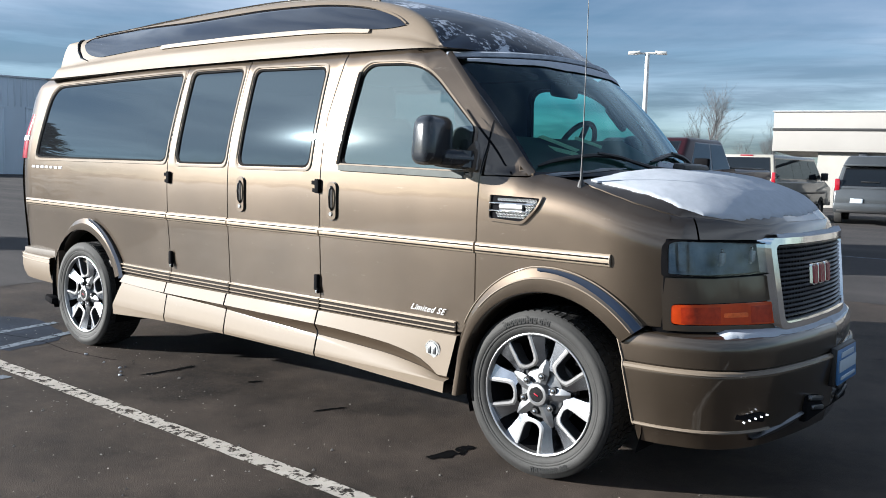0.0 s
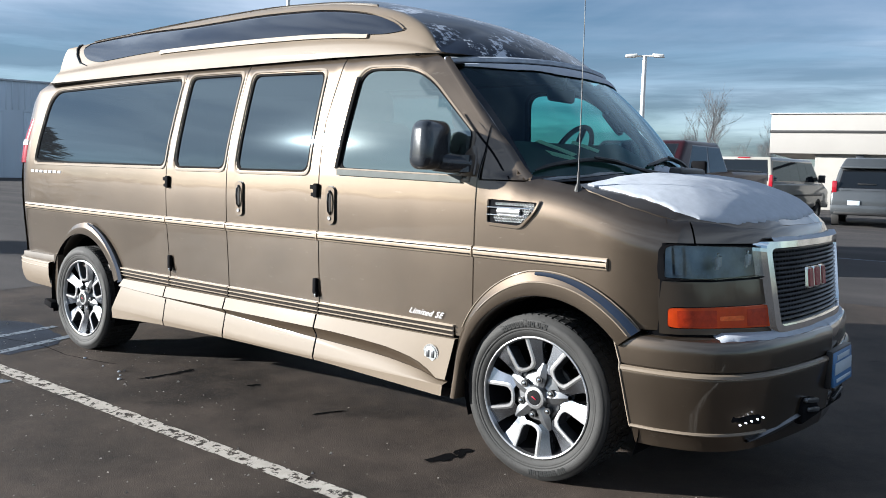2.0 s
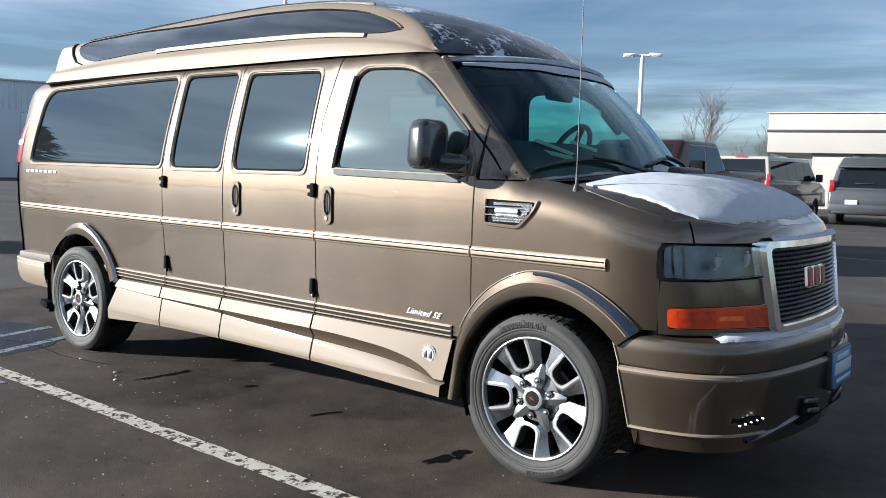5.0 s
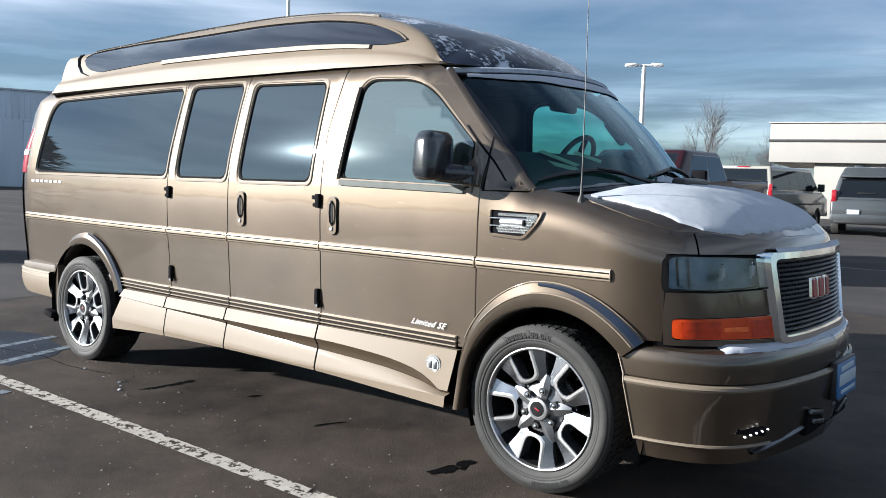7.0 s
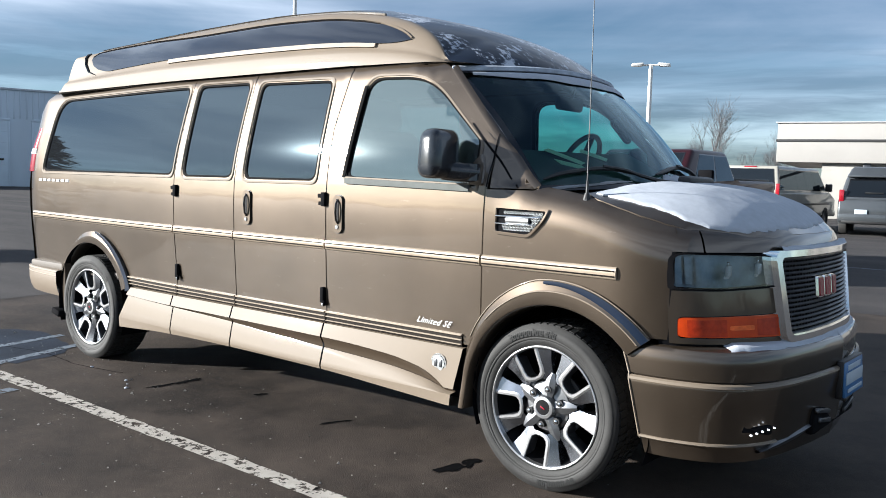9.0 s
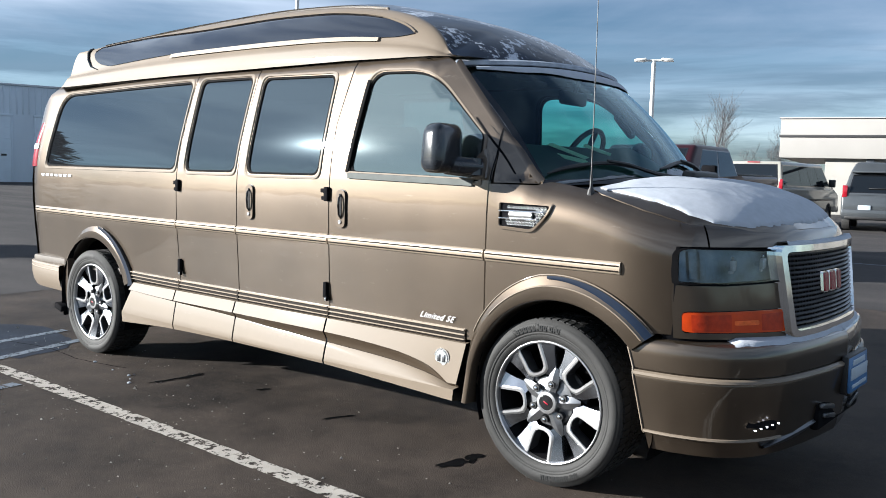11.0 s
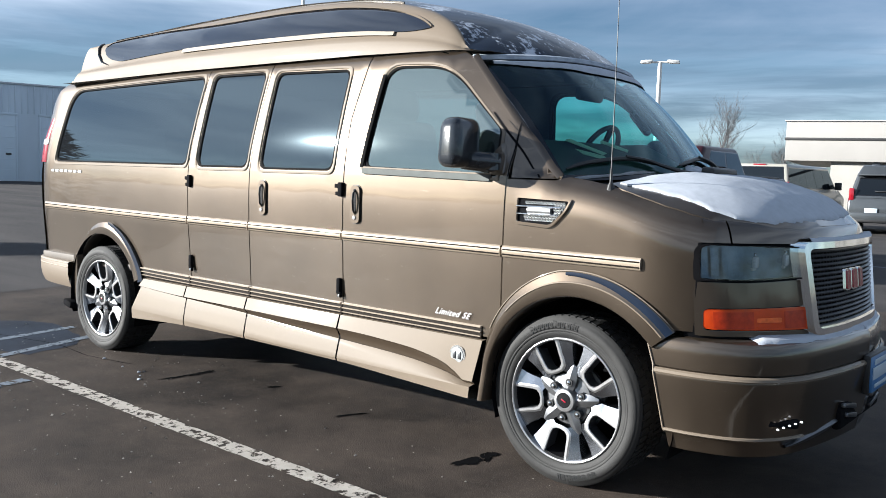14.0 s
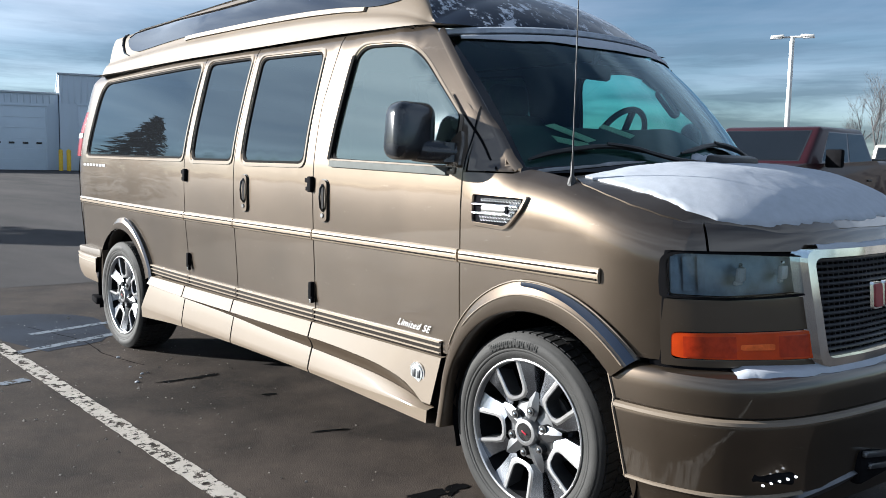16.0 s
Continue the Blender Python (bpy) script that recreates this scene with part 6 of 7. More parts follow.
flank_part("mirror_foot", rounded([(-0.425, 1.352), (-0.350, 1.352), (-0.352, 1.44), (-0.37, 1.50), (-0.41, 1.46)], 0.015), [], TAUPE, mirror, "painted triangular foot", off=0.014, step=0.03, depth=0.03)
# far mirror
bm = mirror_shape(1)
for v in bm.verts:
    v.co.y = 2 * YC - v.co.y
part("far_mirror_head", bm, BLACK, far_wall, "driver's door mirror")

# ---- cabin ----
bm = bmesh.new()
rows = []
for j in range(9):
    t = j / 8
    rows.append([(0.10 - 0.27 * abs(v) ** 2.2 * (1 - t * 0.5) - 0.55 * t, v * 0.80 + YC, 1.36 + 0.17 * min(1.0, t / 0.75) - 0.22 * max(0, t - 0.75) / 0.25 + 0.022 * math.exp(-((v - 0.62) / 0.36) ** 2) * math.sin(min(1, t / 0.8) * math.pi * 0.6)) for v in [-1 + 2 * k / 24 for k in range(25)]])
rows.append([(-0.42, v * 0.80 + YC, 0.75) for v in [-1 + 2 * k / 24 for k in range(25)]])
grid_faces(bm, rows)
part("dashboard", bm, TRIM, van, "dark dashboard", angle=50)
bm = bmesh.new()
grid_faces(bm, [[(x, YC + v * 0.76, 1.955 + 0.02 * (1 - v * v) - 0.03 * max(0, (x + 0.75) / 0.3)) for v in [-1 + 2 * k / 10 for k in range(11)]] for x in [-4.68 + 4.10 * k / 16 for k in range(17)]])
part("headliner", bm, HEADLINER, van)
# steering wheel, tilted towards the seat
sw = Matrix.Translation((-0.70, 0.45, 1.49)) @ Matrix.Rotation(radians(-62), 4, "Y")
bm = bmesh.new()
tube(bm, [tuple(sw @ Vector((0.19 * math.cos(a * math.tau / 36), 0.19 * math.sin(a * math.tau / 36), 0))) for a in range(37)], 0.016, 8, False)
wheel = part("steering_wheel", bm, BLACK, van, "dark steering wheel")
for a in (0.0, math.pi * 0.72, -math.pi * 0.72):
    bm = bmesh.new()
    tube(bm, [tuple(sw @ Vector((0.02 * math.cos(a), 0.02 * math.sin(a), -0.01))), tuple(sw @ Vector((0.185 * math.cos(a), 0.185 * math.sin(a), 0)))], 0.018, 6)
    part("spoke_arm", bm, BLACK, wheel)
bm = bmesh.new()
tube(bm, [tuple(sw @ Vector((0, 0, 0.01))), tuple(sw @ Vector((0, 0, -0.03))), tuple(sw @ Vector((0.02, 0, -0.35)))], [0.06, 0.065, 0.03], 12)
part("column", bm, BLACK, wheel)
# papers on the dash
for px_, py_, rz, w, d in ((-0.235, -0.485, 19, 0.20, 0.09), (-0.125, -0.600, 62, 0.16, 0.08), (-0.285, -0.110, 27, 0.15, 0.10)):
    bm = bmesh.new()
    box(bm, (px_, py_, 1.468 + (-0.147 - px_) * 0.39), (w, d, 0.003), 0.0, Matrix.Rotation(radians(21), 3, "Y") @ Matrix.Rotation(radians(rz), 3, "Z"))
    tagged(part("paper_sheet", bm, PAPER, None, "", smooth=False), "loose paper sheet lying on the dashboard", "paper", "papers on the dashboard")
# inside mirror and sun visors
bm = bmesh.new()
box(bm, (-0.47, YC + 0.02, 1.80), (0.04, 0.25, 0.075), 0.018)
tube(bm, [(-0.46, YC + 0.02, 1.83), (-0.43, YC + 0.02, 1.90)], 0.012, 6)
part("inside_mirror", bm, BLACK, van)
for yy in (-0.48, 0.42):
    bm = bmesh.new()
    box(bm, (-0.60, yy, 1.885), (0.17, 0.46, 0.022), 0.008, Matrix.Rotation(radians(20), 3, "Y"))
    part("sun_visor", bm, TRIM, van)
# grab handle on the driver's pillar
bm = bmesh.new()
ring = rounded([(-0.085, -0.024), (0.085, -0.030), (0.085, 0.030), (-0.085, 0.024)], 0.024)
ring = [(-0.490 - u * 0.62, 0.575 + v * 0.9, 1.69 + u * 0.72 + v * 0.3) for u, v in ring]
tube(bm, ring + ring[:1], 0.014, 8, False)
part("grab_handle", bm, BLACK, van)


def seat_at(x, y, m=None):
    root = thing("seat", "", "")
    for key in ("label", "category"):
        if key in root:
            del root[key]
    root.parent = van
    root["label"] = "leather captain's seat"
    root.matrix_basis = Matrix.Translation((x, y, 0.65))
    for nm, c, s, b, t in (("seat_base", (0, 0, 0.14), (0.40, 0.42, 0.28), 0.03, 0), ("seat_cushion", (0.02, 0, 0.34), (0.52, 0.52, 0.15), 0.06, -4), ("backrest", (-0.26, 0, 0.68), (0.16, 0.50, 0.64), 0.07, -12), ("headrest", (-0.34, 0, 1.08), (0.11, 0.28, 0.19), 0.05, -8), ("armrest", (-0.08, 0.27, 0.56), (0.36, 0.06, 0.07), 0.025, 0)):
        bm = bmesh.new()
        box(bm, c, s, b, Matrix.Rotation(radians(t), 3, "Y"), 3)
        part(nm, bm, TRIM if nm == "seat_base" else LEATHER, root, angle=50)


for x in (-1.12, -2.15, -3.1):
    for y in (-0.50, 0.40):
        seat_at(x, y)
bm = bmesh.new()
box(bm, (-4.2, YC, 1.0), (0.5, 1.4, 0.16), 0.06)
box(bm, (-4.5, YC, 1.35), (0.16, 1.4, 0.6), 0.06)
part("rear_bench", bm, LEATHER, van)


# ---- ground ----
def asphalt_material():
    m = bpy.data.materials.new("asphalt")
    m.use_nodes = True
    b = m.node_tree.nodes["Principled BSDF"]
    co = node(m, "ShaderNodeTexCoord")
    big = node(m, "ShaderNodeTexNoise", Scale=0.55, Detail=6.0, Roughness=0.6)
    mid = node(m, "ShaderNodeTexNoise", Scale=2.6, Detail=12.0, Roughness=0.80)
    grit = node(m, "ShaderNodeTexVoronoi", Scale=170.0)
    fine = node(m, "ShaderNodeTexNoise", Scale=260.0, Detail=3.0)
    for n in (big, mid, grit, fine):
        link(m, co.outputs["Object"], n.inputs["Vector"])
    r1 = node(m, "ShaderNodeValToRGB")
    r1.color_ramp.elements[0].color, r1.color_ramp.elements[1].color = (0.0125, 0.0100, 0.0084, 1), (0.066, 0.0518, 0.0420, 1)
    r1.color_ramp.elements[0].position, r1.color_ramp.elements[1].position = 0.41, 0.62
    add = node(m, "ShaderNodeMath")
    add.operation = "MULTIPLY_ADD"
    add.inputs[1].default_value = 0.45
    link(m, mid.outputs[0], add.inputs[0])
    sc = node(m, "ShaderNodeMath")
    sc.operation = "MULTIPLY"
    sc.inputs[1].default_value = 0.55
    link(m, big.outputs[0], sc.inputs[0])
    link(m, sc.outputs[0], add.inputs[2])
    link(m, add.outputs[0], r1.inputs[0])
    speck = node(m, "ShaderNodeValToRGB")
    speck.color_ramp.elements[0].color, speck.color_ramp.elements[1].color = (0.125, 0.104, 0.088, 1), (0, 0, 0, 1)
    speck.color_ramp.elements[0].position, speck.color_ramp.elements[1].position = 0.05, 0.32
    link(m, grit.outputs["Distance"], speck.inputs[0])
    mixc = node(m, "ShaderNodeMixRGB")
    mixc.blend_type = "ADD"
    mixc.inputs[0].default_value = 0.66
    link(m, r1.outputs[0], mixc.inputs[1])
    link(m, speck.outputs[0], mixc.inputs[2])
    link(m, mixc.outputs[0], b.inputs["Base Color"])
    rr = node(m, "ShaderNodeMapRange")
    rr.inputs[3].default_value, rr.inputs[4].default_value = 0.62, 0.92
    link(m, mid.outputs[0], rr.inputs[0])
    link(m, rr.outputs[0], b.inputs["Roughness"])
    b.inputs["Specular IOR Level"].default_value = 0.15
    bp = node(m, "ShaderNodeBump", Strength=0.5, Distance=0.006)
    bp2 = node(m, "ShaderNodeBump", Strength=0.22, Distance=0.02)
    bp.inputs["Strength"].default_value = 0.22
    link(m, grit.outputs["Distance"], bp.inputs["Height"])
    link(m, mid.outputs[0], bp2.inputs["Height"])
    link(m, bp2.outputs[0], bp.inputs["Normal"])
    link(m, bp.outputs[0], b.inputs["Normal"])
    return m


def worn_paint(name, color, cover):
    """Line paint worn through in flakes: gaps let the asphalt below show."""
    m = surface(name, color, 0.8, vary=0.12, scale=9, bump=0.3, bump_scale=150)
    t = m.node_tree
    b = t.nodes["Principled BSDF"]
    co = node(m, "ShaderNodeTexCoord")
    n1 = node(m, "ShaderNodeTexNoise", Scale=16.0, Detail=8.0, Roughness=0.72)
    link(m, co.outputs["Object"], n1.inputs["Vector"])
    r = node(m, "ShaderNodeValToRGB")
    r.color_ramp.elements[0].position, r.color_ramp.elements[1].position = cover, cover + 0.03
    link(m, n1.outputs[0], r.inputs[0])
    link(m, r.outputs[0], b.inputs["Alpha"])
    return m


ASPHALT = asphalt_material()
LINE_PAINT = worn_paint("line_paint", (0.34, 0.315, 0.28), 0.445)
# bluish and dim: shade over the cross lines is put into this paint
LINE_FAINT = worn_paint("faint_line_paint", (0.115, 0.140, 0.175), 0.44)
OIL = surface("oil_stain", (0.0035, 0.0035, 0.004), 0.9, vary=0.3, scale=20, spec=0.03)

bm = bmesh.new()
R = 600
rings = [0.0, 6, 14, 30, 60, 120, 250, R]
prev = None
for r in rings[1:]:
    ringv = [bm.verts.new((r * math.cos(k * math.tau / 48), r * math.sin(k * math.tau / 48), 0)) for k in range(48)]
    if prev is None:
        bm.faces.new(ringv)
    else:
        for k in range(48):
            bm.faces.new((prev[k], ringv[k], ringv[(k + 1) % 48], prev[(k + 1) % 48]))
    prev = ringv
tagged(part("ground", bm, ASPHALT, None, "", smooth=False), "dark weathered asphalt of a car lot", "asphalt", kind="structure")


# paler asphalt of the lanes round the bay
PALE_ASPHALT = surface("pale_asphalt", (0.068, 0.062, 0.060), 0.9, second=(0.034, 0.032, 0.033), scale=0.3, bump=0.5, bump_scale=70, stretch=(0.5, 2.2, 1), spec=0.15, detail=8.0)
edge = []
for i, (x, y) in enumerate(resample([(-7.2, -14), (12, -14), (12, 6.2), (-7.2, 6.2)], 0.3)):
    n = noise.noise((x * 1.3, y * 1.3, 0.5)) * 0.14 + noise.noise((x * 6, y * 6, 2.5)) * 0.04
    edge.append((x + n, y + n))
bm = bmesh.new()
inner = [bm.verts.new((x, y, 0.002)) for x, y in edge]
outer = [bm.verts.new((2.4 + (x - 2.4) * 55, -4 + (y + 4) * 55, 0.002)) for x, y in edge]
for k in range(len(edge)):
    bm.faces.new((inner[k], inner[(k + 1) % len(edge)], outer[(k + 1) % len(edge)], outer[k]))
tagged(part("lane", bm, PALE_ASPHALT, None, "", smooth=False), "paler asphalt lanes round the parking bay", "asphalt", kind="structure")


def stripe(x0, y0, x1, y1, w, material, label="worn white parking line on the asphalt", rough=0.006, z=0.004):
    d = Vector((x1 - x0, y1 - y0, 0))
    n = max(2, int(d.length / 0.03))
    if n > 400:
        n = 400
    side = Vector((-d.y, d.x, 0)).normalized() * w / 2
    bm = bmesh.new()
    rows = []
    for i in range(n + 1):
        p = Vector((x0, y0, z)) + d * i / n
        a = noise.noise((p.x * 9, p.y * 9, 0)) * rough + noise.noise((p.x * 40, p.y * 40, 1)) * rough * 0.6
        b = noise.noise((p.x * 9, p.y * 9, 5)) * rough + noise.noise((p.x * 40, p.y * 40, 7)) * rough * 0.6
        rows.append([tuple(p - side * (1 + a / w * 2)), tuple(p + side * (1 + b / w * 2))])
    grid_faces(bm, rows)
    return tagged(part("parking_line", bm, material, None, "", smooth=False), label, "road marking", "parking lines", kind="structure")


stripe(-9.0, -1.60, 3.4, -1.705, 0.105, LINE_PAINT)
stripe(-4.12, -1.62, -4.45, -0.62, 0.085, LINE_FAINT, "faint cross line on the asphalt")
stripe(-4.70, -1.35, -4.86, -0.68, 0.08, LINE_FAINT, "faint cross line on the asphalt")
stripe(-6.5, 12.1, 9.0, 12.6, 0.12, LINE_FAINT)
stripe(-3.36, -1.75, -3.10, -3.2, 0.09, LINE_FAINT, "faint cross line on the asphalt")


def blot(cx, cy, lx, ly, turn, seed, material, name, label, category, z=0.003, kind=""):
    pts = []
    for k in range(40):
        a = k * math.tau / 40
        r = 1 + 0.75 * noise.noise((math.cos(a) * 1.6 + seed, math.sin(a) * 1.6, seed * 0.7)) + 0.45 * noise.noise((math.cos(a) * 5 + seed, math.sin(a) * 5, 3))
        u, v = lx * r * math.cos(a), ly * r * math.sin(a)
        pts.append((cx + u * math.cos(turn) - v * math.sin(turn), cy + u * math.sin(turn) + v * math.cos(turn), z))
    bm = bmesh.new()
    c = bm.verts.new((cx, cy, z))
    ring = [bm.verts.new(p) for p in pts]
    for k in range(40):
        bm.faces.new((c, ring[k], ring[(k + 1) % 40]))
    return tagged(part(name, bm, material, None, "", smooth=False), label, category, kind=kind)


# a cast shadow, put in as a dark bluish patch on the asphalt
SHADOW_TONE = surface("shadowed_asphalt", (0.014, 0.020, 0.033), 0.75, spec=0.15, vary=0.3, scale=2, bump=0.3, bump_scale=120)
shadow_ring = []
for i, (x, y) in enumerate(resample([(-5.7, -1.5), (-5.6, -1.1), (-5.4, -0.85), (-5.1, -0.72), (-4.45, -0.78), (-4.15, -1.0), (-4.1, -1.45), (-4.6, -1.57)], 0.08)):
    n = noise.noise((x * 2.3, y * 2.3, 0.5)) * 0.10 + noise.noise((x * 9, y * 9, 2.5)) * 0.02
    shadow_ring.append((x + n, y + n * 0.5))
tagged(part("shadow_patch", sheet(shadow_ring, [], 0.3, lambda x, y: (x, y, 0.002)), SHADOW_TONE, None, "", smooth=False), "broad dark bluish patch painted on the asphalt for a shadow", "stain", kind="structure")
for pts in CRACKS:
    bm = bmesh.new()
    rows = []
    path = smooth_path(pts, 14)
    for i, p in enumerate(path):
        d = (path[min(i + 1, len(path) - 1)] - path[max(i - 1, 0)]).normalized()
        w = 0.004 + 0.003 * noise.noise((p.x * 20, p.y * 20, 0))
        j = 0.012 * noise.noise((p.x * 8, p.y * 8, 3))
        rows.append([(p.x - d.y * (j - w), p.y + d.x * (j - w), 0.0025), (p.x - d.y * (j + w), p.y + d.x * (j + w), 0.0025)])
    grid_faces(bm, rows)
    tagged(part("crack", bm, OIL, None, "", smooth=False), "thin dark crack in the asphalt", "crack", "cracks in the asphalt", kind="structure")
for cx, cy, lx, ly, turn, seed in STAINS:
    blot(cx, cy, lx, ly, turn, seed, OIL, "oil_stain", "small dark oil stain on the asphalt", "stain", kind="structure")

# scattered grit
bm = bmesh.new()
rng = random.Random(4)
for _ in range(700):
    x, y, s = rng.uniform(-5.5, 2.0), rng.uniform(-3.2, -0.6), rng.uniform(0.003, 0.009) * (2.0 if rng.random() < 0.06 else 1)
    v = [bm.verts.new((x + s * math.cos(a) * rng.uniform(0.6, 1), y + s * math.sin(a) * rng.uniform(0.6, 1), 0.001)) for a in (0, 1.6, 3.1, 4.7)]
    t = bm.verts.new((x, y, s * 0.8))
    for k in range(4):
        bm.faces.new((v[k], v[(k + 1) % 4], t))
GRIT = surface("grit", (0.20, 0.185, 0.17), 0.9, vary=0.5, scale=3)
tagged(part("grit", bm, GRIT, None, "", smooth=False), "scattered small stones and grit on the asphalt", "gravel", kind="stuff")

# crumbs of ice that dropped behind the rear wheel
for cx, cy, r in ((-2.914, -1.256, 0.011), (-3.091, -1.155, 0.009), (-3.606, -1.107, 0.010), (-3.306, -1.144, 0.007), (-3.00, -1.20, 0.006)):
    bm = bmesh.new()
    bmesh.ops.create_icosphere(bm, subdivisions=2, radius=r)
    for v in bm.verts:
        v.co *= 1 + 0.45 * noise.noise(v.co * 60 + Vector((cx, cy, 0)) * 9)
        v.co = Vector((cx + v.co.x, cy + v.co.y * 1.3, max(0.0, v.co.z * 0.6 + r * 0.3)))
    tagged(part("ice_crumb", bm, SNOW, None, ""), "small white crumb of ice on the asphalt", "ice", "ice crumbs")


# ---- background ----
def quad_panel(bm, corners, u0, u1, v0, v1, out, thick=0.02):
    """A slab on a four-cornered face: corners (u0v0, u1v0, u1v1, u0v1), fractions, stood out by out."""
    a, b, c, d = (Vector(p) for p in corners)
    at = lambda u, v: (a * (1 - u) + b * u) * (1 - v) + (d * (1 - u) + c * u) * v
    n = (b - a).cross(d - a).normalized()
    front = [at(u, v) + n * out for u, v in ((u0, v0), (u1, v0), (u1, v1), (u0, v1))]
    back = [p - n * thick for p in front]
    f = [bm.verts.new(p) for p in front]
    g = [bm.verts.new(p) for p in back]
    bm.faces.new(f)
    for k in range(4):
        bm.faces.new((f[k], g[k], g[(k + 1) % 4], f[(k + 1) % 4]))


CAR_GLASS = glass("car_glass", (0.10, 0.12, 0.13), 1.55, ((0.010, 0.012, 0.015), 0.6), gloss=(0.55, 0.68, 0.78))


def body_block(bm, outline, half, tuck=0.0, bevel=0.05):
    """A side outline (x, z) widened to both sides, edges rounded."""
    a = [bm.verts.new((x, -half, z)) for x, z in outline]
    b = [bm.verts.new((x, half, z)) for x, z in outline]
    bm.faces.new(a)
    bm.faces.new(b[::-1])
    n = len(a)
    edges = []
    for k in range(n):
        bm.faces.new((a[k], b[k], b[(k + 1) % n], a[(k + 1) % n]))
    if bevel:
        edges = [e for e in bm.edges if (e.verts[0] in a and e.verts[1] in a) or (e.verts[0] in b and e.verts[1] in b)]
        bmesh.ops.bevel(bm, geom=edges, offset=bevel, segments=3, affect="EDGES", profile=0.5)


def vehicle(name, label, category, m, spec, group=""):
    """A parked vehicle: front towards +x, its middle on the origin."""
    root = thing(name, label, category, m, group)
    L, H, body_z, belt = spec["length"], spec["half"], spec["body"], spec["belt"]
    paint_m = spec["paint"]
    r = spec.get("tyre", 0.37)
    wx = spec["wheels"]
    low = [(-L / 2, body_z + 0.12), (-L / 2 + 0.08, body_z)]
    for cx in wx:
        low += [(cx + (r + 0.07) * math.cos(a), max(body_z, r + (r + 0.07) * math.sin(a))) for a in [math.pi - math.pi * k / 10 for k in range(11)]]
    low += [(L / 2 - 0.08, body_z), (L / 2, body_z + 0.12)] + spec["hood"]
    bm = bmesh.new()
    body_block(bm, low, H, bevel=0.07)
    body = part("body", bm, paint_m, root, angle=40)
    for (x0, x1, r0, r1, z0, z1, h0, h1, sides, front, rear) in spec["cabs"]:
        base = [(x0, -h0, z0), (x1, -h0, z0), (x1, h0, z0), (x0, h0, z0)]
        top = [(r0, -h1, z1), (r1, -h1, z1), (r1, h1, z1), (r0, h1, z1)]
        bm = bmesh.new()
        vb, vt = [bm.verts.new(p) for p in base], [bm.verts.new(p) for p in top]
        bm.faces.new(vt)
        for k in range(4):
            bm.faces.new((vb[k], vb[(k + 1) % 4], vt[(k + 1) % 4], vt[k]))
        bmesh.ops.bevel(bm, geom=[e for e in bm.edges if not e.is_boundary], offset=0.07, segments=3, affect="EDGES", profile=0.5)
        part("cab", bm, paint_m, root, angle=40)
        faces = {"right": (base[0], base[1], top[1], top[0]), "front": (base[1], base[2], top[2], top[1]), "left": (base[2], base[3], top[3], top[2]), "rear": (base[3], base[0], top[0], top[3])}
        for u0, u1 in sides:
            for nm in ("right", "left"):
                a, b = (u0, u1) if nm == "right" else (1 - u1, 1 - u0)
                bm = bmesh.new()
                quad_panel(bm, faces[nm], a, b, 0.10, 0.84, 0.004)
                part("window", bm, CAR_GLASS, root, smooth=False)
                bm = bmesh.new()
                quad_panel(bm, faces[nm], a - 0.012, b + 0.012, 0.07, 0.87, 0.001)
                part("window_frame", bm, GLOSS_BLACK, root, smooth=False)
        for nm, on in (("front", front), ("rear", rear)):
            if on:
                bm = bmesh.new()
                quad_panel(bm, faces[nm], 0.09, 0.91, 0.12, 0.86, 0.005)
                part("windshield" if nm == "front" else "rear_window", bm, CAR_GLASS, root, smooth=False)
                bm = bmesh.new()
                quad_panel(bm, faces[nm], 0.07, 0.93, 0.09, 0.89, 0.002)
                part("window_frame", bm, GLOSS_BLACK, root, smooth=False)
    for cx in wx:
        for sgn in (-1, 1):
            bm = bmesh.new()
            lathe(bm, [(r * 0.6, 0.02), (r * 0.66, 0.0), (r * 0.95, 0.0), (r, 0.03), (r, 0.21), (r * 0.6, 0.22)], 28)
            bmesh.ops.translate(bm, vec=(cx, -H + 0.0, r), verts=bm.verts)
            if sgn > 0:
                for v in bm.verts:
                    v.co.y = -v.co.y
            w = part("wheel", bm, RUBBER, root, "dark tyre", angle=40)
            bm = bmesh.new()
            lathe(bm, [(r * 0.62, 0.02), (r * 0.58, 0.03), (r * 0.2, 0.05), (r * 0.15, 0.02), (0.001, 0.02)], 20)
            bmesh.ops.translate(bm, vec=(cx, -H, r), verts=bm.verts)
            if sgn > 0:
                for v in bm.verts:
                    v.co.y = -v.co.y
            part("rim", bm, GREY_ALLOY, w, angle=40)
    for nm, mat, c, s in spec["bits"]:
        bm = bmesh.new()
        box(bm, c, s, min(s) * 0.25)
        part(nm, bm, mat, root, angle=40)
    return root


RED_PAINT = surface("dark_red_paint", (0.020, 0.0022, 0.0045), 0.5, 0.0, coat=0.3, vary=0.1, scale=2, spec=0.2)
CREAM_PAINT = paint("cream_paint", (0.26, 0.25, 0.22), 0.0, 0.45, 0.2)
GREY_PAINT = paint("grey_paint", (0.060, 0.066, 0.072), 0.4, 0.35)


def heading(deg):
    return pose(0, 0, 0, 0, 0, deg)


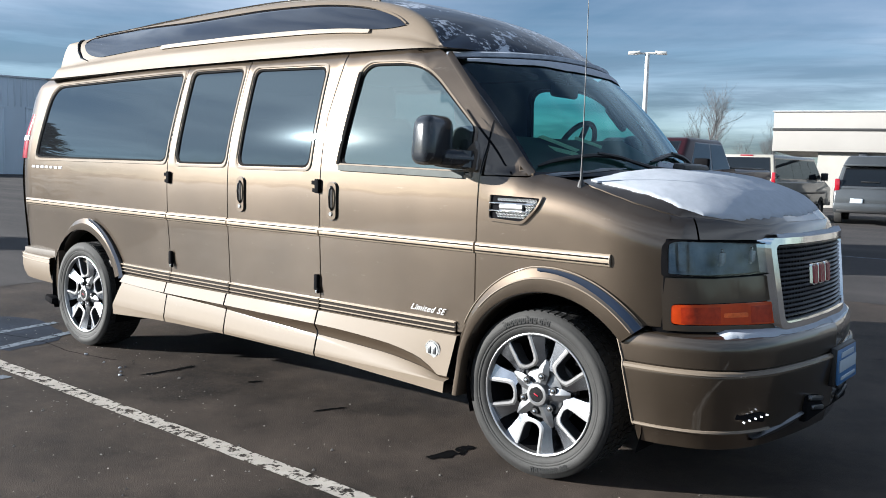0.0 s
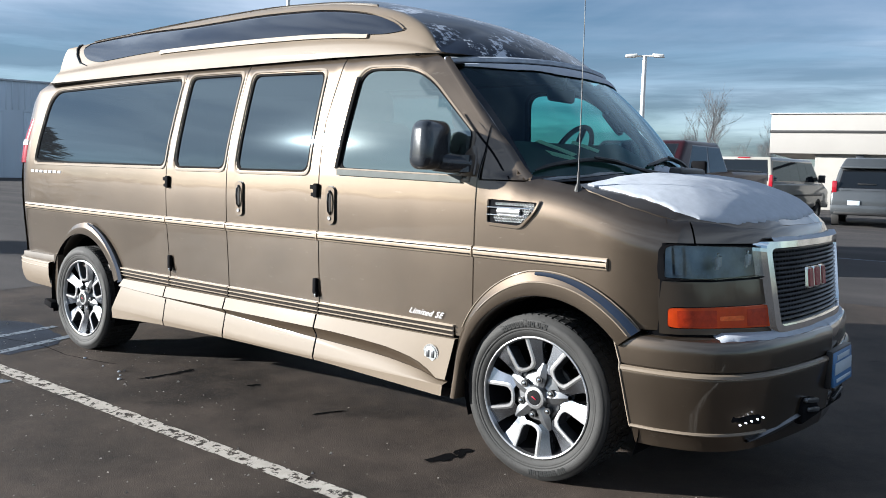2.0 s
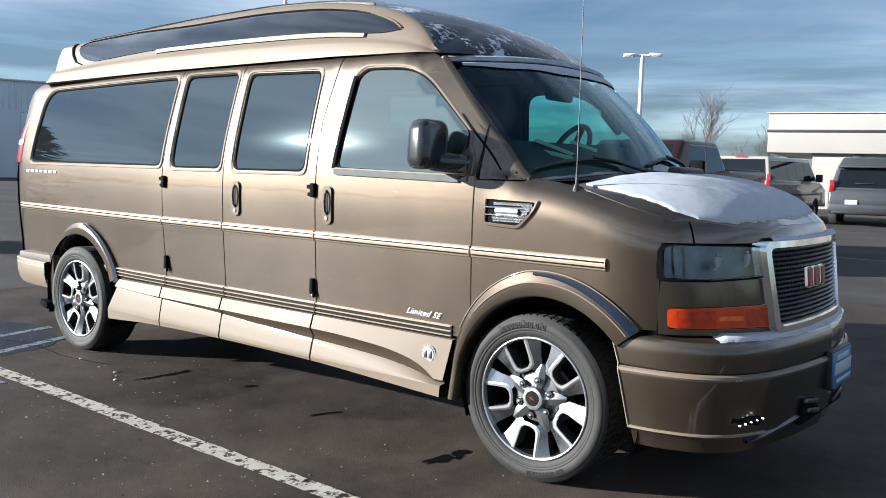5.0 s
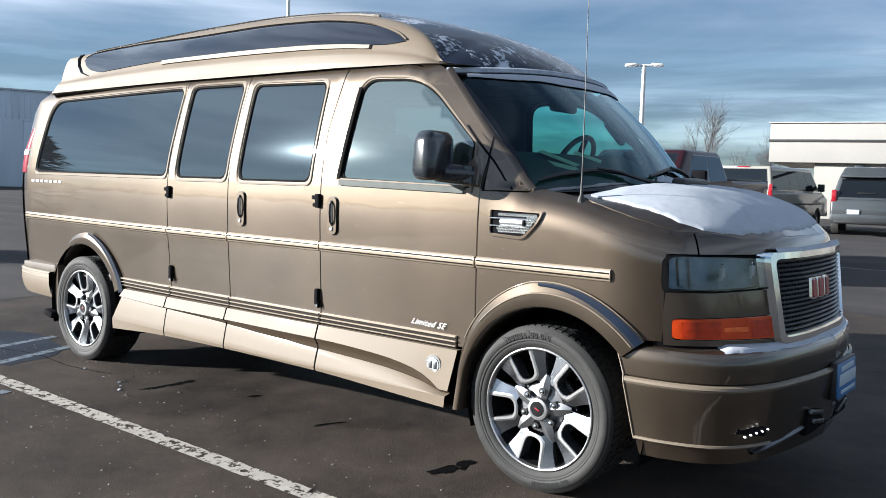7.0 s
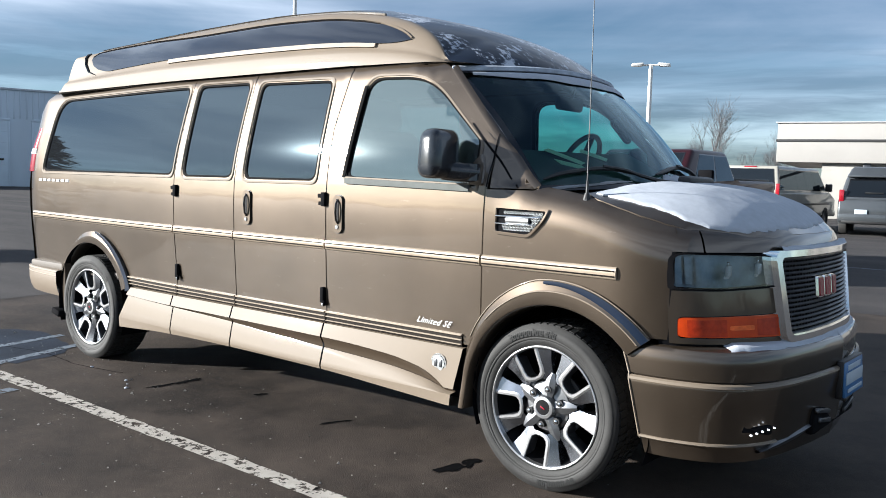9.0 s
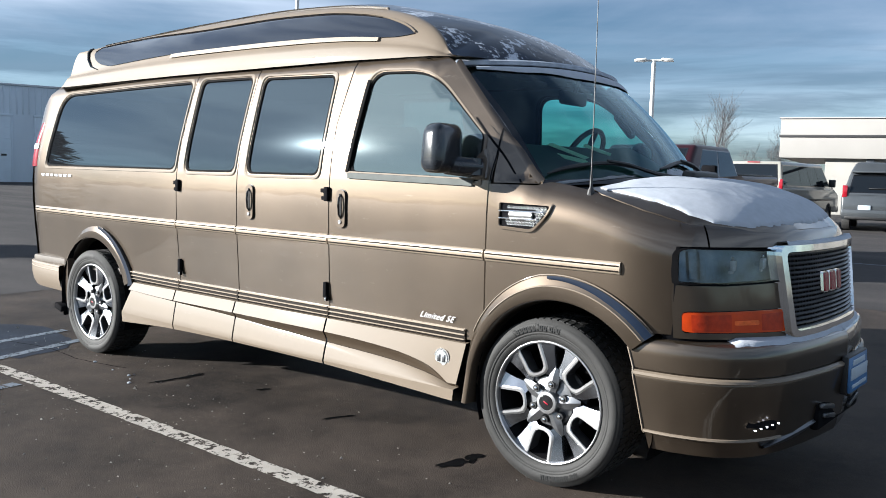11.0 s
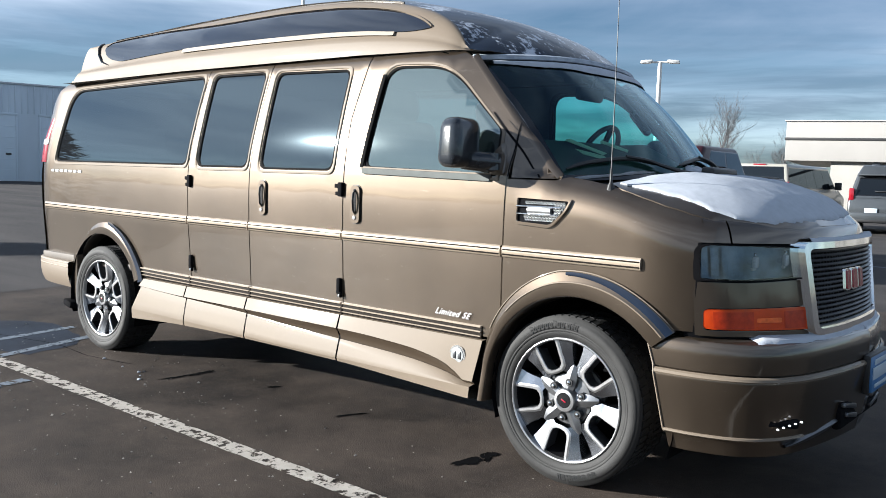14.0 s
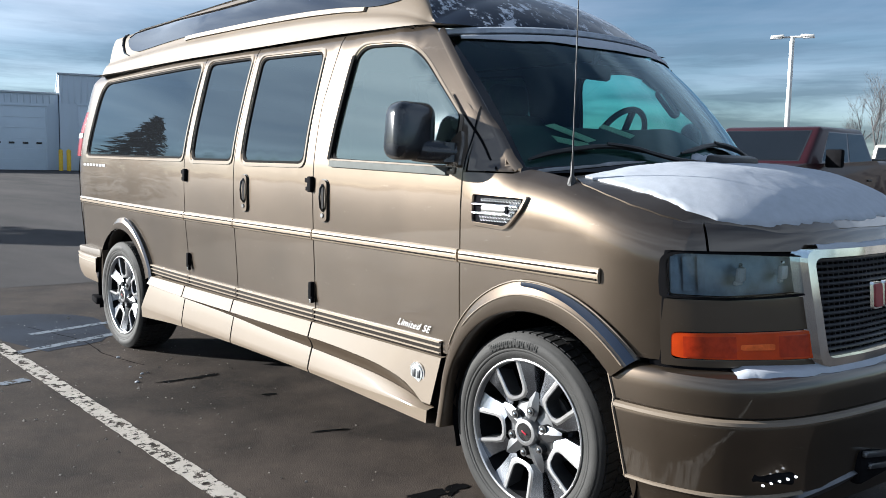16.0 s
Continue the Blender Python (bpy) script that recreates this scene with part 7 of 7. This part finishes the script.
truck_spec = dict(length=5.9, half=0.98, body=0.50, belt=1.20, paint=RED_PAINT, tyre=0.41, wheels=(-1.9, 1.75),
                  hood=[(2.95, 1.10), (2.75, 1.30), (1.35, 1.42), (0.9, 1.42), (-1.05, 1.42), (-1.06, 1.49), (-2.95, 1.49)],
                  cabs=[(-1.05, 1.30, -0.85, 0.54, 1.40, 1.975, 0.95, 0.78, [(0.05, 0.40), (0.43, 0.80)], True, True)],
                  bits=[("grille", BLACK, (2.95, 0, 0.92), (0.06, 1.3, 0.36)), ("bumper", CHROME, (2.99, 0, 0.62), (0.14, 1.9, 0.20)), ("headlight", WHITE_LENS, (2.92, -0.80, 0.98), (0.10, 0.28, 0.22)), ("headlight", WHITE_LENS, (2.92, 0.80, 0.98), (0.10, 0.28, 0.22)),
                        ("side_mirror", DARK, (0.80, -1.12, 1.50), (0.12, 0.24, 0.26)), ("side_mirror", DARK, (0.80, 1.12, 1.50), (0.12, 0.24, 0.26)), ("bed_cover", BLACK, (-2.0, 0, 1.505), (1.8, 1.75, 0.04)), ("tail_lamp", RED_LENS, (-2.95, -0.86, 1.08), (0.06, 0.18, 0.30)), ("tail_lamp", RED_LENS, (-2.95, 0.86, 1.08), (0.06, 0.18, 0.30)),
                        ("door_handle", BLACK, (0.05, -0.985, 1.18), (0.14, 0.03, 0.03)), ("door_handle", BLACK, (-0.75, -0.985, 1.18), (0.14, 0.03, 0.03)), ("door_handle", BLACK, (0.05, 0.985, 1.18), (0.14, 0.03, 0.03)), ("door_handle", BLACK, (-0.75, 0.985, 1.18), (0.14, 0.03, 0.03))])
vehicle("pickup_truck", "dark red crew-cab pickup truck parked across the lot", "pickup truck", Matrix.Translation((*TRUCK[:2], 0)) @ heading(TRUCK[2]), truck_spec)

van_spec = dict(length=5.7, half=1.0, body=0.42, belt=1.15, paint=CREAM_PAINT, tyre=0.37, wheels=(-1.75, 1.75),
                hood=[(2.85, 0.98), (2.70, 1.10), (1.95, 1.24), (1.90, 1.26), (-2.80, 1.26), (-2.85, 1.2)],
                cabs=[(-2.84, 1.98, -2.74, 1.15, 1.24, 2.06, 0.985, 0.86, [(0.02, 0.36), (0.364, 0.56), (0.564, 0.76), (0.766, 0.96)], True, True)],
                bits=[("tail_lamp", RED_LENS, (-2.84, -0.92, 1.30), (0.06, 0.12, 0.42)), ("tail_lamp", RED_LENS, (-2.84, 0.92, 1.30), (0.06, 0.12, 0.42)), ("rear_bumper", GREY_ALLOY, (-2.90, 0, 0.52), (0.16, 1.96, 0.18)), ("front_bumper", GREY_ALLOY, (2.90, 0, 0.52), (0.16, 1.96, 0.22)),
                      ("side_mirror", BLACK, (1.45, -1.16, 1.42), (0.12, 0.22, 0.26)), ("side_mirror", BLACK, (1.45, 1.16, 1.42), (0.12, 0.22, 0.26)), ("brake_light", RED_LENS, (-2.74, 0, 2.03), (0.05, 0.4, 0.04)), ("side_moulding", BLACK, (-0.2, -1.005, 0.86), (4.6, 0.02, 0.06)), ("side_moulding", BLACK, (-0.2, 1.005, 0.86), (4.6, 0.02, 0.06)), ("number_plate", PLATE_WHITE, (-2.865, 0, 0.80), (0.02, 0.31, 0.16))])
vehicle("passenger_van", "cream passenger van with black mirrors and red tail lamps", "van", Matrix.Translation((*TANVAN[:2], 0)) @ heading(TANVAN[2]), van_spec)

mini_spec = dict(length=5.0, half=0.97, body=0.36, belt=1.05, paint=GREY_PAINT, tyre=0.34, wheels=(-1.5, 1.5),
                 hood=[(2.5, 0.85), (2.3, 0.98), (1.6, 1.10), (1.5, 1.12), (-2.42, 1.12), (-2.5, 1.0)],
                 cabs=[(-2.45, 1.75, -2.18, 0.75, 1.10, 1.78, 0.94, 0.78, [(0.03, 0.30), (0.33, 0.60), (0.63, 0.88)], True, True), (-2.10, 1.0, -1.85, 0.6, 1.76, 2.08, 0.80, 0.66, [], False, False)],
                 bits=[("tail_lamp", RED_LENS, (-2.44, -0.88, 1.16), (0.08, 0.14, 0.44)), ("tail_lamp", RED_LENS, (-2.44, 0.88, 1.16), (0.08, 0.14, 0.44)), ("rear_bumper", GREY_PAINT, (-2.54, 0, 0.55), (0.14, 1.9, 0.24)), ("number_plate", PLATE_WHITE, (-2.52, 0.33, 0.72), (0.03, 0.34, 0.16)),
                       ("spoiler", GREY_PAINT, (-2.22, 0, 1.79), (0.26, 1.5, 0.05)), ("rear_wiper", BLACK, (-2.40, 0.0, 1.30), (0.03, 0.5, 0.03)), ("side_mirror", BLACK, (1.1, -1.06, 1.20), (0.12, 0.2, 0.16)), ("side_mirror", BLACK, (1.1, 1.06, 1.20), (0.12, 0.2, 0.16)), ("lower_trim", BLACK, (-2.55, 0, 0.43), (0.12, 1.7, 0.10))])
vehicle("minivan", "grey minivan with a raised dark roof and red tail lamps", "minivan", Matrix.Translation((*MINIVAN[:2], 0)) @ heading(MINIVAN[2]), mini_spec)


# lamp poles
POLE_PAINT = surface("pole_paint", (0.62, 0.62, 0.60), 0.5, vary=0.08, scale=5)


def lamp_pole(x, y, h, turn, label):
    root = thing("street_lamp", label, "street lamp", Matrix.Translation((x, y, 0)) @ heading(turn), "lamp poles of the lot")
    bm = bmesh.new()
    tube(bm, [(0, 0, 0), (0, 0, h - 0.1)], [0.095, 0.070], 12)
    part("pole", bm, POLE_PAINT, root)
    bm = bmesh.new()
    tube(bm, [(0, 0, 0), (0, 0, 0.7)], 0.27, 16)
    part("concrete_base", bm, surface("concrete_base", (0.35, 0.34, 0.32), 0.9, vary=0.15, scale=4, bump=0.3), root)
    bm = bmesh.new()
    tube(bm, [(-0.35, 0, h - 0.10), (0.35, 0, h - 0.10)], 0.035, 8)
    part("cross_arm", bm, POLE_PAINT, root)
    for sgn in (-1, 1):
        bm = bmesh.new()
        box(bm, (sgn * 0.43, 0, h - 0.08), (0.40, 0.24, 0.09), 0.035, Matrix.Rotation(radians(4 * sgn), 3, "Y"))
        hd = part("lamp_head", bm, POLE_PAINT, root)
        bm = bmesh.new()
        box(bm, (sgn * 0.47, 0, h - 0.135), (0.34, 0.2, 0.02), 0.004)
        part("lens", bm, WHITE_LENS, hd)
    return root


lamp_pole(-11.15, 22.75, 5.44, 25, "white twin-headed lamp pole in the car lot")
lamp_pole(-24.5, 18.8, 9.6, 50, "tall pale lamp pole behind the van")


# buildings
def wall_frame(x, y, facing):
    """A frame whose +x runs along a wall, and -y looks to its front; facing in degrees of the front's normal."""
    return Matrix.Translation((x, y, 0)) @ heading(facing + 90)


STUCCO = surface("white_fascia", (0.265, 0.253, 0.238), 0.7, vary=0.04, scale=0.6, bump=0.1, bump_scale=20)
STUCCO2 = surface("cream_wall", (0.265, 0.253, 0.232), 0.8, vary=0.06, scale=0.8)
SIDING = surface("metal_siding", (0.50, 0.57, 0.64), 0.5, vary=0.07, scale=0.5, stretch=(1, 1, 0.2))
DOORPAINT = surface("overhead_door", (0.52, 0.60, 0.67), 0.5, vary=0.05, scale=0.7)
YELLOW = surface("bollard_yellow", (0.70, 0.45, 0.02), 0.6, vary=0.15, scale=6)

show = thing("showroom_building", "low white building with a black stripe round its deep fascia", "building", wall_frame(*SHOWROOM))
bm = bmesh.new()
box(bm, (19.5, 5, 3.52), (40, 12, 1.84), 0.03)
fascia = part("fascia", bm, STUCCO, show, "deep white fascia")
bm = bmesh.new()
box(bm, (19.5, 5, 3.62), (40.08, 12.08, 0.12), 0.01)
part("stripe", bm, BLACK, fascia, "black stripe")
bm = bmesh.new()
box(bm, (19.5, 5, 4.46), (40.15, 12.15, 0.06), 0.02)
part("coping", bm, surface("coping", (0.3, 0.3, 0.31), 0.5, vary=0.1, scale=2), fascia)
bm = bmesh.new()
box(bm, (20.5, 4.9, 1.31), (38, 11.2, 2.62), 0.02)
part("wall", bm, STUCCO2, show)
for k in range(9):
    bm = bmesh.new()
    box(bm, (3.4 + k * 4.2, -0.72, 1.30), (0.33, 0.2, 2.6), 0.02)
    part("column", bm, GREY_ALLOY, show, "dark column")
shop = thing("service_building", "grey metal-clad service building with wide overhead doors", "building", wall_frame(*SHOP))


def clad(name, x0, x1, y0, y1, h, parent):
    """Ribbed metal cladding: one slab with ribs raised on its front."""
    bm = bmesh.new()
    box(bm, ((x0 + x1) / 2, (y0 + y1) / 2, h / 2), (x1 - x0, y1 - y0, h), 0.02)
    ob = part(name, bm, SIDING, parent, "ribbed metal wall")
    n = int((x1 - x0) / 0.4)
    for k in range(n):
        x = x0 + 0.2 + k * 0.4
        bm = bmesh.new()
        z0 = RIB_FROM[0] if name == "tall_wall" else RIB_FROM[1]
        box(bm, (x, y0 - 0.02, (z0 + h) / 2), (0.09, 0.05, h - z0), 0.01)
        part("rib", bm, SIDING, ob)
    bm = bmesh.new()
    box(bm, ((x0 + x1) / 2, (y0 + y1) / 2, h + 0.06), (x1 - x0 + 0.2, y1 - y0 + 0.2, 0.14), 0.02)
    part("roof_edge", bm, surface("roof_edge", (0.42, 0.46, 0.50), 0.5, vary=0.08, scale=1), parent)
    return ob


RIB_FROM = (4.66, 4.62)
clad("tall_wall", 0.0, 30.0, 0.0, 20.0, 6.6, shop)
clad("low_wall", -30.0, -0.05, 0.6, 18.0, 5.25, shop)


def overhead_door(x0, x1, y, h, parent, windows):
    bm = bmesh.new()
    box(bm, ((x0 + x1) / 2, y - 0.03, h / 2), (x1 - x0, 0.08, h), 0.01)
    d = part("overhead_door", bm, DOORPAINT, parent, "pale sectional overhead door")
    for k in range(1, 6):
        bm = bmesh.new()
        box(bm, ((x0 + x1) / 2, y - 0.075, h * k / 6), (x1 - x0 - 0.05, 0.02, 0.04), 0.004)
        part("section_joint", bm, SIDING, d)
    n = windows
    for k in range(n):
        x = x0 + (x1 - x0) * (k + 0.5) / n
        bm = bmesh.new()
        box(bm, (x, y - 0.085, 1.86), (0.36, 0.03, 0.14), 0.01)
        part("door_window", bm, GLOSS_BLACK, d, "small dark window")
    for x in (x0 - 0.06, x1 + 0.06):
        bm = bmesh.new()
        box(bm, (x, y - 0.04, h / 2), (0.12, 0.10, h), 0.01)
        part("door_jamb", bm, SIDING, d)
    bm = bmesh.new()
    box(bm, ((x0 + x1) / 2, y - 0.05, h + 0.08), (x1 - x0 + 0.3, 0.12, 0.16), 0.01)
    part("door_head", bm, SIDING, d)
    return d


overhead_door(1.3, 6.6, 0.0, 4.5, shop, 6)
overhead_door(8.2, 13.5, 0.0, 4.5, shop, 6)
overhead_door(15.1, 20.4, 0.0, 4.5, shop, 6)
for k in range(4):
    overhead_door(-6.9 - k * 6.3, -0.9 - k * 6.3, 0.6, 4.35, shop, 7)
bm = bmesh.new()
box(bm, (3.9, -0.12, 5.35), (0.5, 0.25, 0.22), 0.03)
part("wall_lamp", bm, GREY_ALLOY, shop)
inv = wall_frame(*SHOP)
for k, xx in enumerate((0.0, 0.5)):
    b = thing("bollard", "short yellow steel bollard beside the overhead doors", "bollard", inv @ Matrix.Translation((xx, -1.2, 0)), "bollards at the doors")
    bm = bmesh.new()
    tube(bm, [(0, 0, 0), (0, 0, 1.35), (0, 0, 1.43), (0, 0, 1.47)], [0.14, 0.14, 0.11, 0.03], 14)
    part("post", bm, YELLOW, b)

# added low skyline all round, so the ground ends and low sky is blocked
BARK = surface("bark", (0.085, 0.082, 0.082), 0.9, vary=0.25, scale=3, bump=0.4, bump_scale=20)
HEDGE = surface("added_woods", (0.09, 0.085, 0.07), 0.95, vary=0.3, scale=0.4)
bm = bmesh.new()
rng = random.Random(11)
for k in range(1900):
    a = radians(rng.uniform(0, 360))
    r = rng.uniform(190, 230)
    h = rng.uniform(2.0, 6.5) * (0.6 + 0.5 * noise.noise((a * 5, 0, 0)))
    x, y = r * math.cos(a), r * math.sin(a)
    for j in range(3):
        dx, dy = rng.uniform(-1.6, 1.6), rng.uniform(-1.6, 1.6)
        tube(bm, [(x + dx * 0.3, y + dy * 0.3, 0), (x + dx * 0.7, y + dy * 0.7, h * 0.6), (x + dx, y + dy, h)], [0.35, 0.5, 0.05], 4, False)
tagged(part("added_woods", bm, HEDGE, None, "", smooth=False), "added thin brown ring of bare woods, mostly out of view", "woods", kind="stuff")


# bare trees
def bare_tree(x, y, h, seed, label):
    root = thing("bare_tree", label, "tree", Matrix.Translation((x, y, 0)), "bare trees")
    rng = random.Random(seed)
    trunk, twigs = bmesh.new(), bmesh.new()

    def grow_limb(p, d, length, r, level):
        pts, q, dd = [p], p.copy(), d.copy()
        n = 4
        for _ in range(n):
            dd = (dd + Vector((rng.uniform(-1, 1), rng.uniform(-1, 1), rng.uniform(-0.2, 0.7))) * 0.22).normalized()
            q = q + dd * length / n
            pts.append(q.copy())
        tube(trunk if level < 2 else twigs, pts, [r * (1 - 0.55 * k / n) for k in range(n + 1)], 6 if level < 2 else 3, False)
        if level < 4:
            for k in range((6, 6, 5, 4)[level]):
                t = rng.uniform(0.35, 1.0)
                base = pts[min(n, int(t * n))]
                side = Vector((rng.uniform(-1, 1), rng.uniform(-1, 1), rng.uniform(0.1, 0.9))).normalized()
                grow_limb(base.copy(), (dd * 0.7 + side * 0.8).normalized(), length * rng.uniform(0.45, 0.68), r * 0.45, level + 1)

    grow_limb(Vector((0, 0, 0)), Vector((0, 0, 1)), h * 0.48, h * 0.0088, 0)
    part("trunk", trunk, BARK, root)
    part("crown", twigs, BARK, root, "bare twigs")


bare_tree(-25.6, 65.6, 11.6, 3, "tall bare winter tree beyond the lot")
bare_tree(-29.0, 69.4, 9.4, 5, "bare winter tree beyond the lot")
bare_tree(-23.0, 71.8, 10.2, 8, "thin bare winter tree beside the white building")
bare_tree(-27.6, 78.0, 7.0, 12, "small bushy bare tree beyond the lot")
bare_tree(-26.6, 80.0, 6.4, 15, "small bushy bare tree beyond the lot")


# evergreen behind the camera's left, which the van's rear glass mirrors
def conifer(x, y, h, seed):
    root = thing("conifer", "dark broad evergreen tree at the lot's edge", "tree", Matrix.Translation((x, y, 0)), "evergreens")
    rng = random.Random(seed)
    bm = bmesh.new()
    tube(bm, [(0, 0, 0), (0, 0, h * 0.6), (0, 0, h)], [0.22, 0.12, 0.02], 8)
    part("trunk", bm, BARK, root)
    bm = bmesh.new()
    for k in range(1500):
        t = rng.random() ** 0.8
        z = h * (0.06 + 0.94 * t)
        rad = h * 0.60 * (1 - t) ** 0.8 * (0.75 + 0.35 * noise.noise((z * 1.2, seed, 0))) + 0.15
        a = rng.uniform(0, math.tau)
        r1 = rad * rng.uniform(0.35, 1.05)
        c = Vector((r1 * math.cos(a), r1 * math.sin(a), z - r1 * 0.15))
        d = Vector((math.cos(a), math.sin(a), rng.uniform(-0.5, 0.2)))
        s = Vector((-math.sin(a), math.cos(a), rng.uniform(-0.3, 0.3)))
        l, w = rng.uniform(0.35, 0.7), rng.uniform(0.10, 0.2)
        v = [bm.verts.new(c + d * l * u + s * w * q) for u, q in ((-0.5, 0), (0, 1), (0.5, 0), (0, -1))]
        bm.faces.new(v)
    part("crown", bm, surface("needles", (0.035, 0.055, 0.03), 0.8, vary=0.3, scale=2), root, "dark needles", smooth=False)


conifer(*CONIFER)
